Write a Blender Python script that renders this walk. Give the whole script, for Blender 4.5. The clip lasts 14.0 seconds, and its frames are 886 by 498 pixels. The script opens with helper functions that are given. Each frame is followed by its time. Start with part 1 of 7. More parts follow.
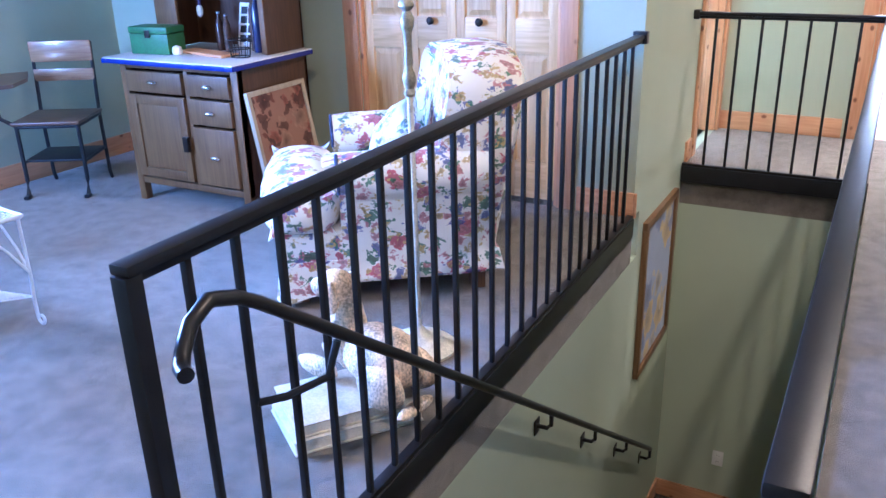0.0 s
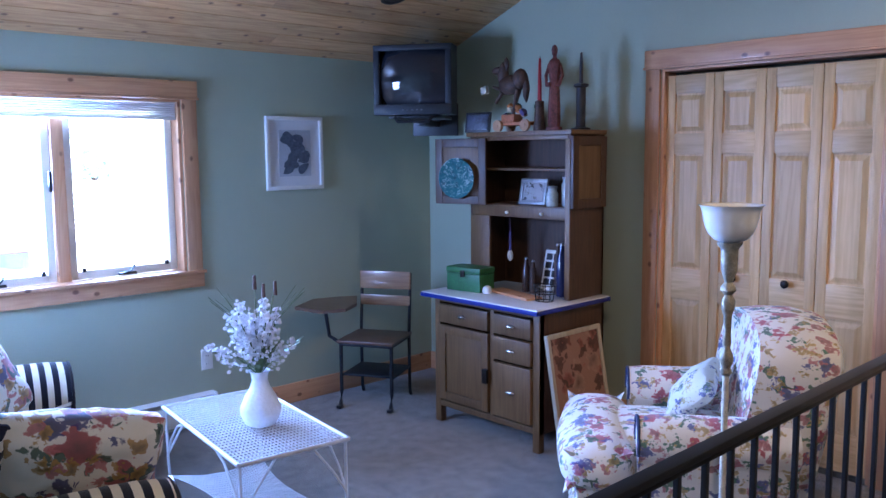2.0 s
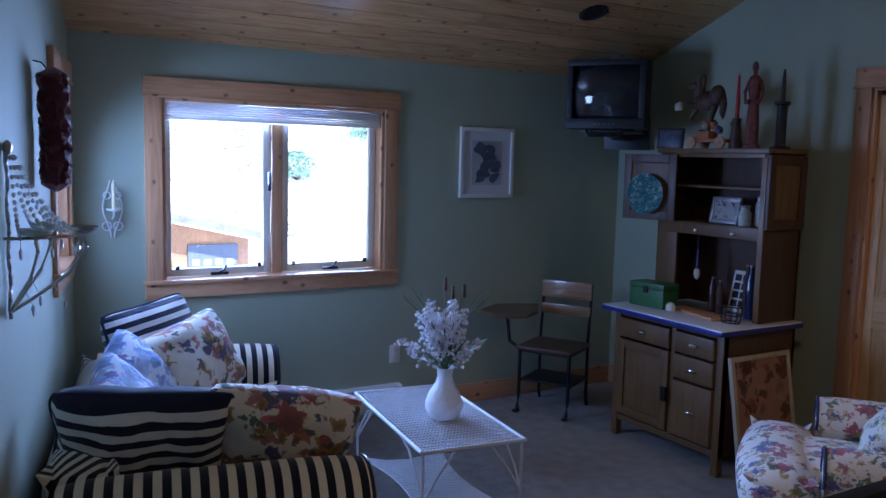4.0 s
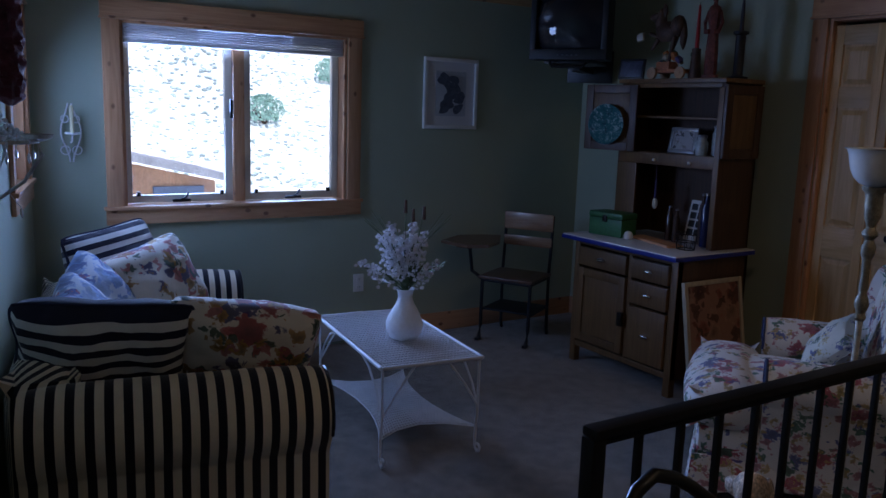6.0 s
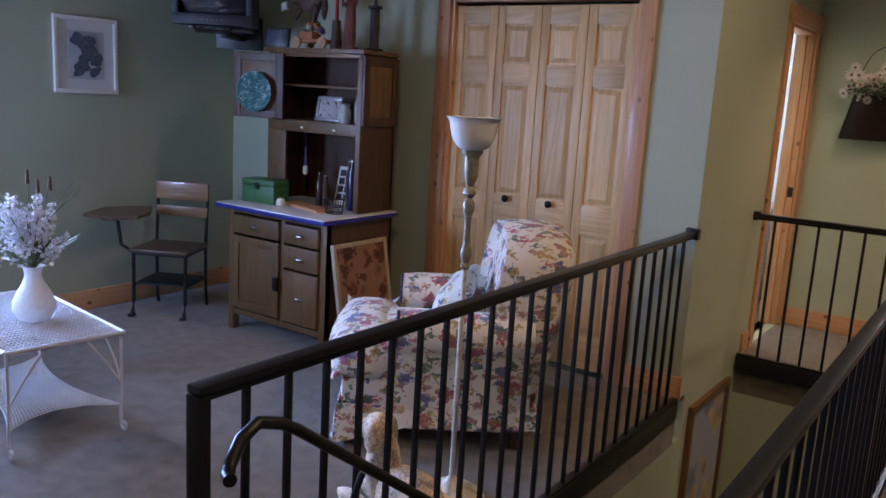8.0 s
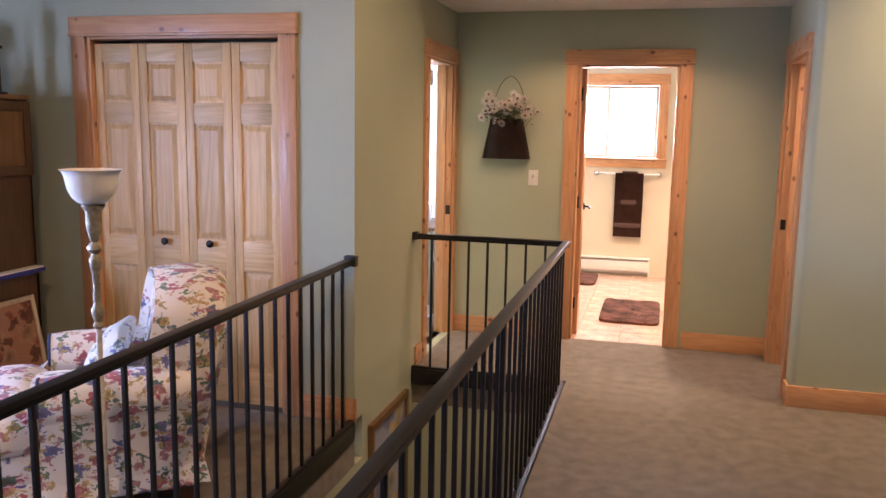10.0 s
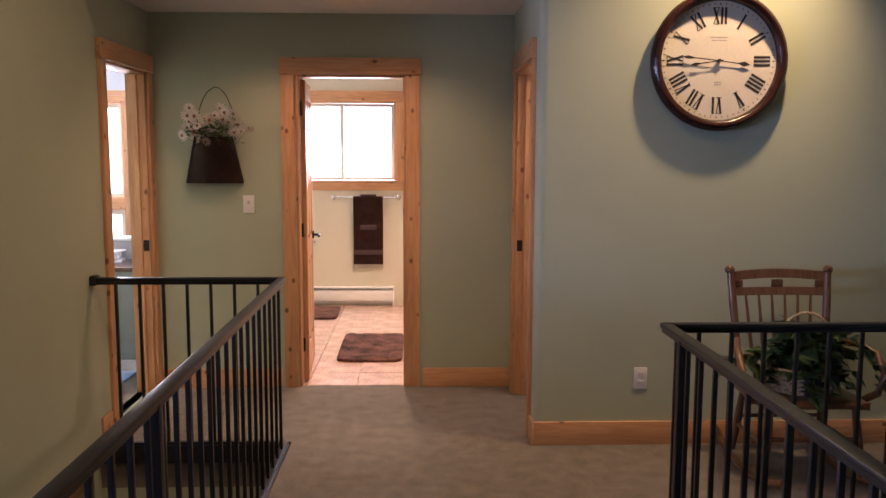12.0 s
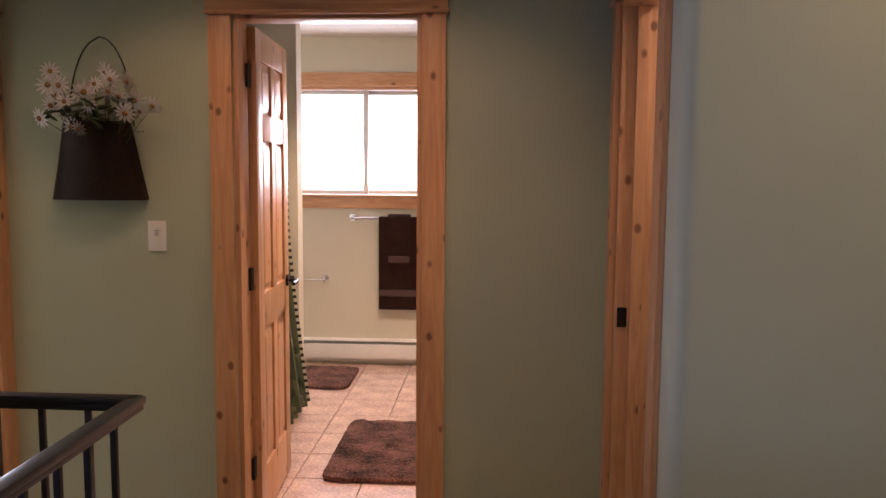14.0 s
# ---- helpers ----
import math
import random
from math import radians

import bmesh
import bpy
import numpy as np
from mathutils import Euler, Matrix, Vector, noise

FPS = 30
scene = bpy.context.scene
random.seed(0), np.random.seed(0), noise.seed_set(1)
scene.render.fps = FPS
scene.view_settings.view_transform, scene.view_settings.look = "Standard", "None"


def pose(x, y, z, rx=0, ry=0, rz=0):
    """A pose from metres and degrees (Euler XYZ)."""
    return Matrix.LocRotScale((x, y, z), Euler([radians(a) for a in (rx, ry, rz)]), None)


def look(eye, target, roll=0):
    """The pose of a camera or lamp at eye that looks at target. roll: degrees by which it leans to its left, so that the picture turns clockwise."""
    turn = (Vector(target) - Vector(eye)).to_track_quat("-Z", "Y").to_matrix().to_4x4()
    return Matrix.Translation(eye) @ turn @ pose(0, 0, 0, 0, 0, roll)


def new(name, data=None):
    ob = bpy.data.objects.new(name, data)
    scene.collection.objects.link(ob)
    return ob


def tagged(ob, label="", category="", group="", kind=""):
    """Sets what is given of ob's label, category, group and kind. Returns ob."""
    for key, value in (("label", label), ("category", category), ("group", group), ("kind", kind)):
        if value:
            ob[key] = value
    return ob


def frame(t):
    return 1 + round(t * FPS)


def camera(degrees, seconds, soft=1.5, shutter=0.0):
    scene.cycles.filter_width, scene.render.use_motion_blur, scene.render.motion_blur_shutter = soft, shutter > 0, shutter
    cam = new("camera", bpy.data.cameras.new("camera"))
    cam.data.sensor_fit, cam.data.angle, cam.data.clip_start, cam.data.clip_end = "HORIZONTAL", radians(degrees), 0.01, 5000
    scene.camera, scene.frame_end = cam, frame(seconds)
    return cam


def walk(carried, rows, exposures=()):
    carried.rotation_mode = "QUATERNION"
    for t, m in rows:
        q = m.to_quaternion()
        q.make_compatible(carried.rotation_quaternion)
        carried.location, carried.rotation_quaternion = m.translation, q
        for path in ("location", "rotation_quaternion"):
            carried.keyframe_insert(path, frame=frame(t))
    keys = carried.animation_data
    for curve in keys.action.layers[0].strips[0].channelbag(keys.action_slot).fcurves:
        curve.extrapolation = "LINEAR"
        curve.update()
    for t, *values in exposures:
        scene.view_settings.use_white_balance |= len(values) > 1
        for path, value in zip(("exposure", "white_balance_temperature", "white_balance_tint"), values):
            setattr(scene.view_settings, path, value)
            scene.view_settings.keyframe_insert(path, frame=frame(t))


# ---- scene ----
cam = camera(57.0, 14.0)
PATH = [
    (0, (-0.048, 0.17, 1.392), (-0.94, 1.802, 0.656), -1.5),
    (0.5, (-0.045, 0.121, 1.478), (-1.077, 1.744, 0.929), -1.8),
    (1, (-0.046, 0.064, 1.538), (-1.22, 1.642, 1.176), -0.9),
    (1.5, (-0.092, -0.007, 1.574), (-1.402, 1.48, 1.305), -0.2),
    (2, (-0.124, -0.007, 1.607), (-1.573, 1.35, 1.373), -0.5),
    (2.5, (-0.111, -0.031, 1.649), (-1.678, 1.192, 1.423), -0.2),
    (3, (-0.087, -0.072, 1.666), (-1.748, 1.027, 1.487), 0.1),
    (5.5, (0.032, -0.129, 1.528), (-1.704, 0.829, 1.263), 1.5),
    (6, (0.049, -0.108, 1.518), (-1.609, 0.956, 1.178), 1.9),
    (6.5, (0.079, -0.091, 1.509), (-1.467, 1.121, 1.139), 2.8),
    (7, (0.118, -0.076, 1.513), (-1.286, 1.295, 1.129), 3.5),
    (9.5, (0.412, 0.031, 1.568), (-0.273, 1.882, 1.245), 1.4),
    (10, (0.474, 0.048, 1.606), (-0.032, 1.96, 1.305), 1.0),
    (10.5, (0.564, 0.086, 1.607), (0.21, 2.037, 1.348), 0.6),
    (11, (0.603, 0.213, 1.584), (0.43, 2.193, 1.359), 0.4),
    (11.5, (0.606, 0.485, 1.589), (0.623, 2.472, 1.36), 0.8),
    (12, (0.637, 0.823, 1.552), (0.702, 2.809, 1.321), 0.2),
    (12.5, (0.693, 1.328, 1.559), (0.721, 3.314, 1.321), -0.4),
    (13, (0.736, 1.895, 1.533), (0.747, 3.88, 1.294), 0.2),
    (13.5, (0.796, 2.494, 1.504), (0.77, 4.482, 1.285), -0.2),
    (14, (0.836, 3.107, 1.497), (0.716, 5.094, 1.296), 0.4),
]
walk(cam, [(t, look(eye, target, roll)) for t, eye, target, roll in PATH],
     exposures=[(0.0, 3.95, 4600, 17), (1.0, 3.1, 4800, 19), (2.0, 2.75, 5150, 20), (3.0, 2.05, 5300, 20), (3.8, 1.4, 5400, 19), (5.3, 0.1, 5550, 18),
                (6.5, 0.3, 5650, 18), (7.0, 1.0, 5750, 18), (8.0, 2.2, 6350, 21), (9.5, 3.0, 7000, 29), (11.0, 2.5, 7000, 32), (12.0, 2.2, 6800, 32), (14.0, 1.75, 6700, 32)])

# ---- light ----
world = bpy.data.worlds.new("sky")
scene.world = world
world.use_nodes = True
_n = world.node_tree.nodes
_sky = _n.new("ShaderNodeTexSky")
_sky.sky_type, _sky.sun_disc = "NISHITA", False
_sky.sun_elevation, _sky.sun_rotation = radians(60), radians(90)
world.node_tree.links.new(_sky.outputs["Color"], _n["Background"].inputs["Color"])
_n["Background"].inputs["Strength"].default_value = 0.14
_sun = bpy.data.lights.new("sun", "SUN")
_sun.energy, _sun.angle, _sun.color = 5.0, radians(0.5), (1.0, 0.95, 0.88)
new("sun", _sun).matrix_world = look((40, 0, 70), (0, 0, 0))


def area(name, where, at, w, h, watts, colour, spread=180):
    data = bpy.data.lights.new(name, "AREA")
    data.shape, data.size, data.size_y, data.energy, data.color = "RECTANGLE", w, h, watts, colour
    data.spread = radians(spread)
    ob = new(name, data)
    ob.matrix_world = look(where, at)
    return ob


def spot(name, where, at, watts, colour, angle=100, blend=0.6, radius=0.05):
    data = bpy.data.lights.new(name, "SPOT")
    data.energy, data.color, data.spot_size, data.spot_blend, data.shadow_soft_size = watts, colour, radians(angle), blend, radius
    ob = new(name, data)
    ob.matrix_world = look(where, at)
    return ob


DAY, WARM = (0.36, 0.55, 1.0), (1.0, 0.66, 0.41)
area("skylight_west", (-4.66, 1.46, 1.43), (-0.5, 0.9, 1.2), 1.25, 0.95, 26, DAY, 112)
area("skylight_south", (-4.16, 0.17, 1.52), (-3.76, 2.1, 0.7), 0.5, 0.8, 7.5, DAY, 140)
area("skylight_bath", (-0.12, 9.19, 1.68), (0.1, 4, 0.4), 0.95, 0.62, 6.5, (0.85, 0.92, 1.0))
area("skylight_bedroom", (-3.2, 8.93, 1.5), (-2.6, 5, 0.8), 1.5, 1.1, 55, (0.8, 0.9, 1.0))
spot("can_light_hall_a", (-0.25, 5.55, 2.42), (-0.25, 5.6, 0), 4.1, WARM, 130)
spot("can_light_hall_b", (0.51, 5.55, 2.42), (0.51, 5.6, 0), 4.1, WARM, 130)
spot("can_light_clock", (2.42, 4.62, 3.2), (2.15, 5.06, 1.95), 42, (1.0, 0.74, 0.40), 92, 1.0)
# Two added warm spots, sources unseen, brighten sofa arm, armchair and closet.
spot("fill_spot_landing", (0.75, 3.3, 3.9), (-0.1, 3.2, 0), 28, (1.0, 0.72, 0.42), 125, 0.8)
spot("fill_spot_entry", (0.3, -0.5, 3.75), (-1.35, 3.1, 0.0), 25, (1.0, 0.68, 0.40), 70, 0.9)
# Added lamp, no fixture seen, to lighten the sliver through door_3.
spot("fill_spot_side_room", (2.0, 5.7, 2.42), (2.0, 5.7, 0), 12, (1.0, 0.78, 0.62), 150)
spot("can_light_bath", (0.45, 7.4, 2.42), (0.4, 7.4, 0), 40, (1.0, 0.76, 0.52), 120)


# ---- materials ----
def mat(name, base, rough=0.6, metal=0.0, vary=0.12, scale=6.0, fine=120.0, bump=0.15, sheen=0.0, spec=0.5, dist=0.002):
    """A plain surface with blotches at one scale and grain at another."""
    m = bpy.data.materials.new(name)
    m.use_nodes = True
    nt = m.node_tree
    b = nt.nodes["Principled BSDF"]
    b.inputs["Roughness"].default_value, b.inputs["Metallic"].default_value = rough, metal
    b.inputs["Specular IOR Level"].default_value = spec
    if sheen:
        b.inputs["Sheen Weight"].default_value = sheen
    co = nt.nodes.new("ShaderNodeTexCoord")
    n1, n2 = nt.nodes.new("ShaderNodeTexNoise"), nt.nodes.new("ShaderNodeTexNoise")
    n1.inputs["Scale"].default_value, n2.inputs["Scale"].default_value = scale, fine
    n1.inputs["Detail"].default_value, n2.inputs["Detail"].default_value = 4, 3
    for q in (n1, n2):
        nt.links.new(co.outputs["Object"], q.inputs["Vector"])
    add = nt.nodes.new("ShaderNodeMath")
    add.operation = "ADD"
    nt.links.new(n1.outputs["Fac"], add.inputs[0])
    nt.links.new(n2.outputs["Fac"], add.inputs[1])
    ramp = nt.nodes.new("ShaderNodeMapRange")
    ramp.inputs["From Min"].default_value, ramp.inputs["From Max"].default_value = 0.75, 1.25
    ramp.inputs["To Min"].default_value, ramp.inputs["To Max"].default_value = 1 - vary, 1 + vary
    nt.links.new(add.outputs[0], ramp.inputs["Value"])
    mul = nt.nodes.new("ShaderNodeVectorMath")
    mul.operation = "SCALE"
    mul.inputs[0].default_value = base[:3]
    nt.links.new(ramp.outputs[0], mul.inputs["Scale"])
    nt.links.new(mul.outputs[0], b.inputs["Base Color"])
    if bump:
        bp = nt.nodes.new("ShaderNodeBump")
        bp.inputs["Strength"].default_value, bp.inputs["Distance"].default_value = bump, dist
        nt.links.new(n2.outputs["Fac"], bp.inputs["Height"])
        nt.links.new(bp.outputs[0], b.inputs["Normal"])
    return m


def wood(name, light, dark, rough=0.45, axis="Z", ring=9.0, knots=True, knot_col=(0.15, 0.05, 0.02), coat=0.0, island=False):
    """Wood with grain along one axis of the piece, knots, and a tint of its own for every piece."""
    m = bpy.data.materials.new(name)
    m.use_nodes = True
    nt = m.node_tree
    b = nt.nodes["Principled BSDF"]
    b.inputs["Roughness"].default_value = rough
    b.inputs["Coat Weight"].default_value = coat
    co, mp, info = nt.nodes.new("ShaderNodeTexCoord"), nt.nodes.new("ShaderNodeMapping"), nt.nodes.new("ShaderNodeObjectInfo")
    rnd = info.outputs["Random"]
    if island:
        rnd = nt.nodes.new("ShaderNodeNewGeometry").outputs["Random Per Island"]
    s = [1.0, 1.0, 1.0]
    s["XYZ".index(axis)] = 0.07
    mp.inputs["Scale"].default_value = s
    shift = nt.nodes.new("ShaderNodeVectorMath")
    shift.operation = "MULTIPLY"
    shift.inputs[1].default_value = (13, 17, 11)
    nt.links.new(rnd, shift.inputs[0])
    nt.links.new(co.outputs["Object"], mp.inputs["Vector"])
    nt.links.new(shift.outputs[0], mp.inputs["Location"])
    n1 = nt.nodes.new("ShaderNodeTexNoise")
    n1.inputs["Scale"].default_value, n1.inputs["Detail"].default_value, n1.inputs["Distortion"].default_value = ring, 5, 1.2
    nt.links.new(mp.outputs[0], n1.inputs["Vector"])
    fr = nt.nodes.new("ShaderNodeMath")
    fr.operation = "MULTIPLY"
    fr.inputs[1].default_value = 7.0
    nt.links.new(n1.outputs["Fac"], fr.inputs[0])
    pp = nt.nodes.new("ShaderNodeMath")
    pp.operation = "PINGPONG"
    pp.inputs[1].default_value = 0.5
    nt.links.new(fr.outputs[0], pp.inputs[0])
    n2 = nt.nodes.new("ShaderNodeTexNoise")
    n2.inputs["Scale"].default_value, n2.inputs["Detail"].default_value = 90, 3
    nt.links.new(mp.outputs[0], n2.inputs["Vector"])
    mixg = nt.nodes.new("ShaderNodeMath")
    mixg.operation = "MULTIPLY_ADD"
    mixg.inputs[1].default_value = 0.9
    nt.links.new(pp.outputs[0], mixg.inputs[0])
    nt.links.new(n2.outputs["Fac"], mixg.inputs[2])
    rng = nt.nodes.new("ShaderNodeMapRange")
    rng.inputs["From Min"].default_value, rng.inputs["From Max"].default_value = 0.25, 1.0
    nt.links.new(mixg.outputs[0], rng.inputs["Value"])
    mix = nt.nodes.new("ShaderNodeMix")
    mix.data_type = "RGBA"
    mix.inputs["A"].default_value, mix.inputs["B"].default_value = (*dark, 1), (*light, 1)
    nt.links.new(rng.outputs[0], mix.inputs["Factor"])
    col = mix.outputs["Result"]
    if knots:
        mk = nt.nodes.new("ShaderNodeMapping")
        s2 = [1.0, 1.0, 1.0]
        s2["XYZ".index(axis)] = 0.7
        mk.inputs["Scale"].default_value = s2
        nt.links.new(co.outputs["Object"], mk.inputs["Vector"])
        nt.links.new(shift.outputs[0], mk.inputs["Location"])
        v = nt.nodes.new("ShaderNodeTexVoronoi")
        v.inputs["Scale"].default_value = 11.0
        nt.links.new(mk.outputs[0], v.inputs["Vector"])
        kr = nt.nodes.new("ShaderNodeMapRange")
        kr.inputs["From Min"].default_value, kr.inputs["From Max"].default_value = 0.09, 0.17
        kr.inputs["To Min"].default_value, kr.inputs["To Max"].default_value = 0.85, 0.0
        nt.links.new(v.outputs["Distance"], kr.inputs["Value"])
        mk2 = nt.nodes.new("ShaderNodeMix")
        mk2.data_type = "RGBA"
        mk2.inputs["B"].default_value = (*knot_col, 1)
        nt.links.new(kr.outputs[0], mk2.inputs["Factor"])
        nt.links.new(col, mk2.inputs["A"])
        col = mk2.outputs["Result"]
    tint = nt.nodes.new("ShaderNodeMapRange")
    tint.inputs["To Min"].default_value, tint.inputs["To Max"].default_value = 0.86, 1.12
    nt.links.new(rnd, tint.inputs["Value"])
    sc = nt.nodes.new("ShaderNodeVectorMath")
    sc.operation = "SCALE"
    nt.links.new(col, sc.inputs[0])
    nt.links.new(tint.outputs[0], sc.inputs["Scale"])
    nt.links.new(sc.outputs[0], b.inputs["Base Color"])
    bp = nt.nodes.new("ShaderNodeBump")
    bp.inputs["Strength"].default_value, bp.inputs["Distance"].default_value = 0.12, 0.001
    nt.links.new(n2.outputs["Fac"], bp.inputs["Height"])
    nt.links.new(bp.outputs[0], b.inputs["Normal"])
    return m


def stripes(name, a, c, axis, period, duty=0.5, offset=0.0, swirl=0.0):
    """Woven fabric with stripes across one axis of the piece."""
    m = mat(name, a, 0.9, vary=0.08, scale=14, fine=700, bump=0.25, sheen=0.2, spec=0.2)
    nt = m.node_tree
    b = nt.nodes["Principled BSDF"]
    old = b.inputs["Base Color"].links[0].from_socket
    co = nt.nodes.new("ShaderNodeTexCoord")
    sep = nt.nodes.new("ShaderNodeSeparateXYZ")
    nt.links.new(co.outputs["Object"], sep.inputs[0])
    f = nt.nodes.new("ShaderNodeMath")
    f.operation = "MULTIPLY_ADD"
    f.inputs[1].default_value, f.inputs[2].default_value = 1 / period, 100 + offset
    if len(axis) == 2:
        both = nt.nodes.new("ShaderNodeMath")
        nt.links.new(sep.outputs[axis[0]], both.inputs[0])
        nt.links.new(sep.outputs[axis[1]], both.inputs[1])
        nt.links.new(both.outputs[0], f.inputs[0])
    else:
        nt.links.new(sep.outputs[axis], f.inputs[0])
    src = f.outputs[0]
    if swirl:
        nz = nt.nodes.new("ShaderNodeTexNoise")
        nz.inputs["Scale"].default_value = 5
        nt.links.new(co.outputs["Object"], nz.inputs["Vector"])
        ad = nt.nodes.new("ShaderNodeMath")
        ad.operation = "MULTIPLY_ADD"
        ad.inputs[1].default_value = swirl
        nt.links.new(nz.outputs["Fac"], ad.inputs[0])
        nt.links.new(src, ad.inputs[2])
        src = ad.outputs[0]
    fr = nt.nodes.new("ShaderNodeMath")
    fr.operation = "FRACT"
    nt.links.new(src, fr.inputs[0])
    gt = nt.nodes.new("ShaderNodeMath")
    gt.operation = "GREATER_THAN"
    gt.inputs[1].default_value = duty
    nt.links.new(fr.outputs[0], gt.inputs[0])
    mx = nt.nodes.new("ShaderNodeMix")
    mx.data_type = "RGBA"
    mx.inputs["B"].default_value = (*c, 1)
    nt.links.new(gt.outputs[0], mx.inputs["Factor"])
    nt.links.new(old, mx.inputs["A"])
    nt.links.new(mx.outputs["Result"], b.inputs["Base Color"])
    return m


def floral(name, ground, scale=9.0, dense=0.0, colours=((0.45, 0.05, 0.09), (0.10, 0.12, 0.32), (0.06, 0.17, 0.10), (0.52, 0.22, 0.24), (0.55, 0.40, 0.16))):
    """Printed chintz: ragged flowers and leaves of several colours on a pale ground."""
    m = mat(name, ground, 0.85, vary=0.06, scale=8, fine=600, bump=0.2, sheen=0.2, spec=0.2)
    nt = m.node_tree
    b = nt.nodes["Principled BSDF"]
    src = b.inputs["Base Color"].links[0].from_socket
    co = nt.nodes.new("ShaderNodeTexCoord")
    warp = nt.nodes.new("ShaderNodeTexNoise")
    warp.inputs["Scale"].default_value, warp.inputs["Detail"].default_value = scale * 3.2, 4
    nt.links.new(co.outputs["Object"], warp.inputs["Vector"])
    wv = nt.nodes.new("ShaderNodeVectorMath")
    wv.operation = "MULTIPLY_ADD"
    wv.inputs[1].default_value = (0.09, 0.09, 0.09)
    nt.links.new(warp.outputs["Color"], wv.inputs[0])
    nt.links.new(co.outputs["Object"], wv.inputs[2])
    for k, col in enumerate(colours):
        mp = nt.nodes.new("ShaderNodeMapping")
        mp.inputs["Location"].default_value = (k * 3.7, k * 1.9, k * 5.3)
        nt.links.new(wv.outputs[0], mp.inputs["Vector"])
        v = nt.nodes.new("ShaderNodeTexVoronoi")
        v.inputs["Scale"].default_value = scale * (0.75 + 0.22 * k)
        nt.links.new(mp.outputs[0], v.inputs["Vector"])
        off = nt.nodes.new("ShaderNodeVectorMath")
        off.operation = "SUBTRACT"
        nt.links.new(mp.outputs[0], off.inputs[0])
        nt.links.new(v.outputs["Position"], off.inputs[1])
        sep = nt.nodes.new("ShaderNodeSeparateXYZ")
        nt.links.new(off.outputs[0], sep.inputs[0])
        flat, ang, lobes, wave, edge = (nt.nodes.new("ShaderNodeMath") for _ in range(5))
        flat.operation, ang.operation, lobes.operation, wave.operation, edge.operation = "ADD", "ARCTAN2", "MULTIPLY", "SINE", "MULTIPLY_ADD"
        nt.links.new(sep.outputs["X"], flat.inputs[0])
        nt.links.new(sep.outputs["Y"], flat.inputs[1])
        nt.links.new(flat.outputs[0], ang.inputs[0])
        nt.links.new(sep.outputs["Z"], ang.inputs[1])
        nt.links.new(ang.outputs[0], lobes.inputs[0])
        lobes.inputs[1].default_value = (5, 6, 3, 5, 4)[k % 5]
        nt.links.new(lobes.outputs[0], wave.inputs[0])
        nt.links.new(wave.outputs[0], edge.inputs[0])
        edge.inputs[1].default_value = (0.05, 0.05, 0.11, 0.05, 0.08)[k % 5]
        nt.links.new(v.outputs["Distance"], edge.inputs[2])
        r = nt.nodes.new("ShaderNodeMapRange")
        r.inputs["From Min"].default_value, r.inputs["From Max"].default_value = 0.21 + dense, 0.25 + dense
        r.inputs["To Min"].default_value, r.inputs["To Max"].default_value = 0.88, 0.0
        nt.links.new(edge.outputs[0], r.inputs["Value"])
        mx = nt.nodes.new("ShaderNodeMix")
        mx.data_type = "RGBA"
        shade = nt.nodes.new("ShaderNodeVectorMath")
        shade.operation = "SCALE"
        shade.inputs[0].default_value = col
        depth = nt.nodes.new("ShaderNodeMapRange")
        depth.inputs["From Max"].default_value = 0.26 + dense
        depth.inputs["To Min"].default_value, depth.inputs["To Max"].default_value = 0.3, 1.05
        nt.links.new(v.outputs["Distance"], depth.inputs["Value"])
        nt.links.new(depth.outputs[0], shade.inputs["Scale"])
        nt.links.new(shade.outputs[0], mx.inputs["B"])
        nt.links.new(r.outputs[0], mx.inputs["Factor"])
        nt.links.new(src, mx.inputs["A"])
        src = mx.outputs["Result"]
    nt.links.new(src, b.inputs["Base Color"])
    return m


def glass_mat(name, tint=(1, 1, 1), rough=0.0):
    m = bpy.data.materials.new(name)
    m.use_nodes = True
    nt = m.node_tree
    nt.nodes.remove(nt.nodes["Principled BSDF"])
    tr, gl, mx, fr = (nt.nodes.new(k) for k in ("ShaderNodeBsdfTransparent", "ShaderNodeBsdfGlossy", "ShaderNodeMixShader", "ShaderNodeFresnel"))
    tr.inputs["Color"].default_value = (*tint, 1)
    gl.inputs["Roughness"].default_value = rough
    fr.inputs["IOR"].default_value = 1.45
    nt.links.new(fr.outputs[0], mx.inputs[0])
    nt.links.new(tr.outputs[0], mx.inputs[1])
    nt.links.new(gl.outputs[0], mx.inputs[2])
    nt.links.new(mx.outputs[0], nt.nodes["Material Output"].inputs["Surface"])
    return m


def glow(name, colour, strength):
    m = bpy.data.materials.new(name)
    m.use_nodes = True
    b = m.node_tree.nodes["Principled BSDF"]
    b.inputs["Emission Color"].default_value, b.inputs["Emission Strength"].default_value = (*colour, 1), strength
    b.inputs["Base Color"].default_value = (*colour, 1)
    return m


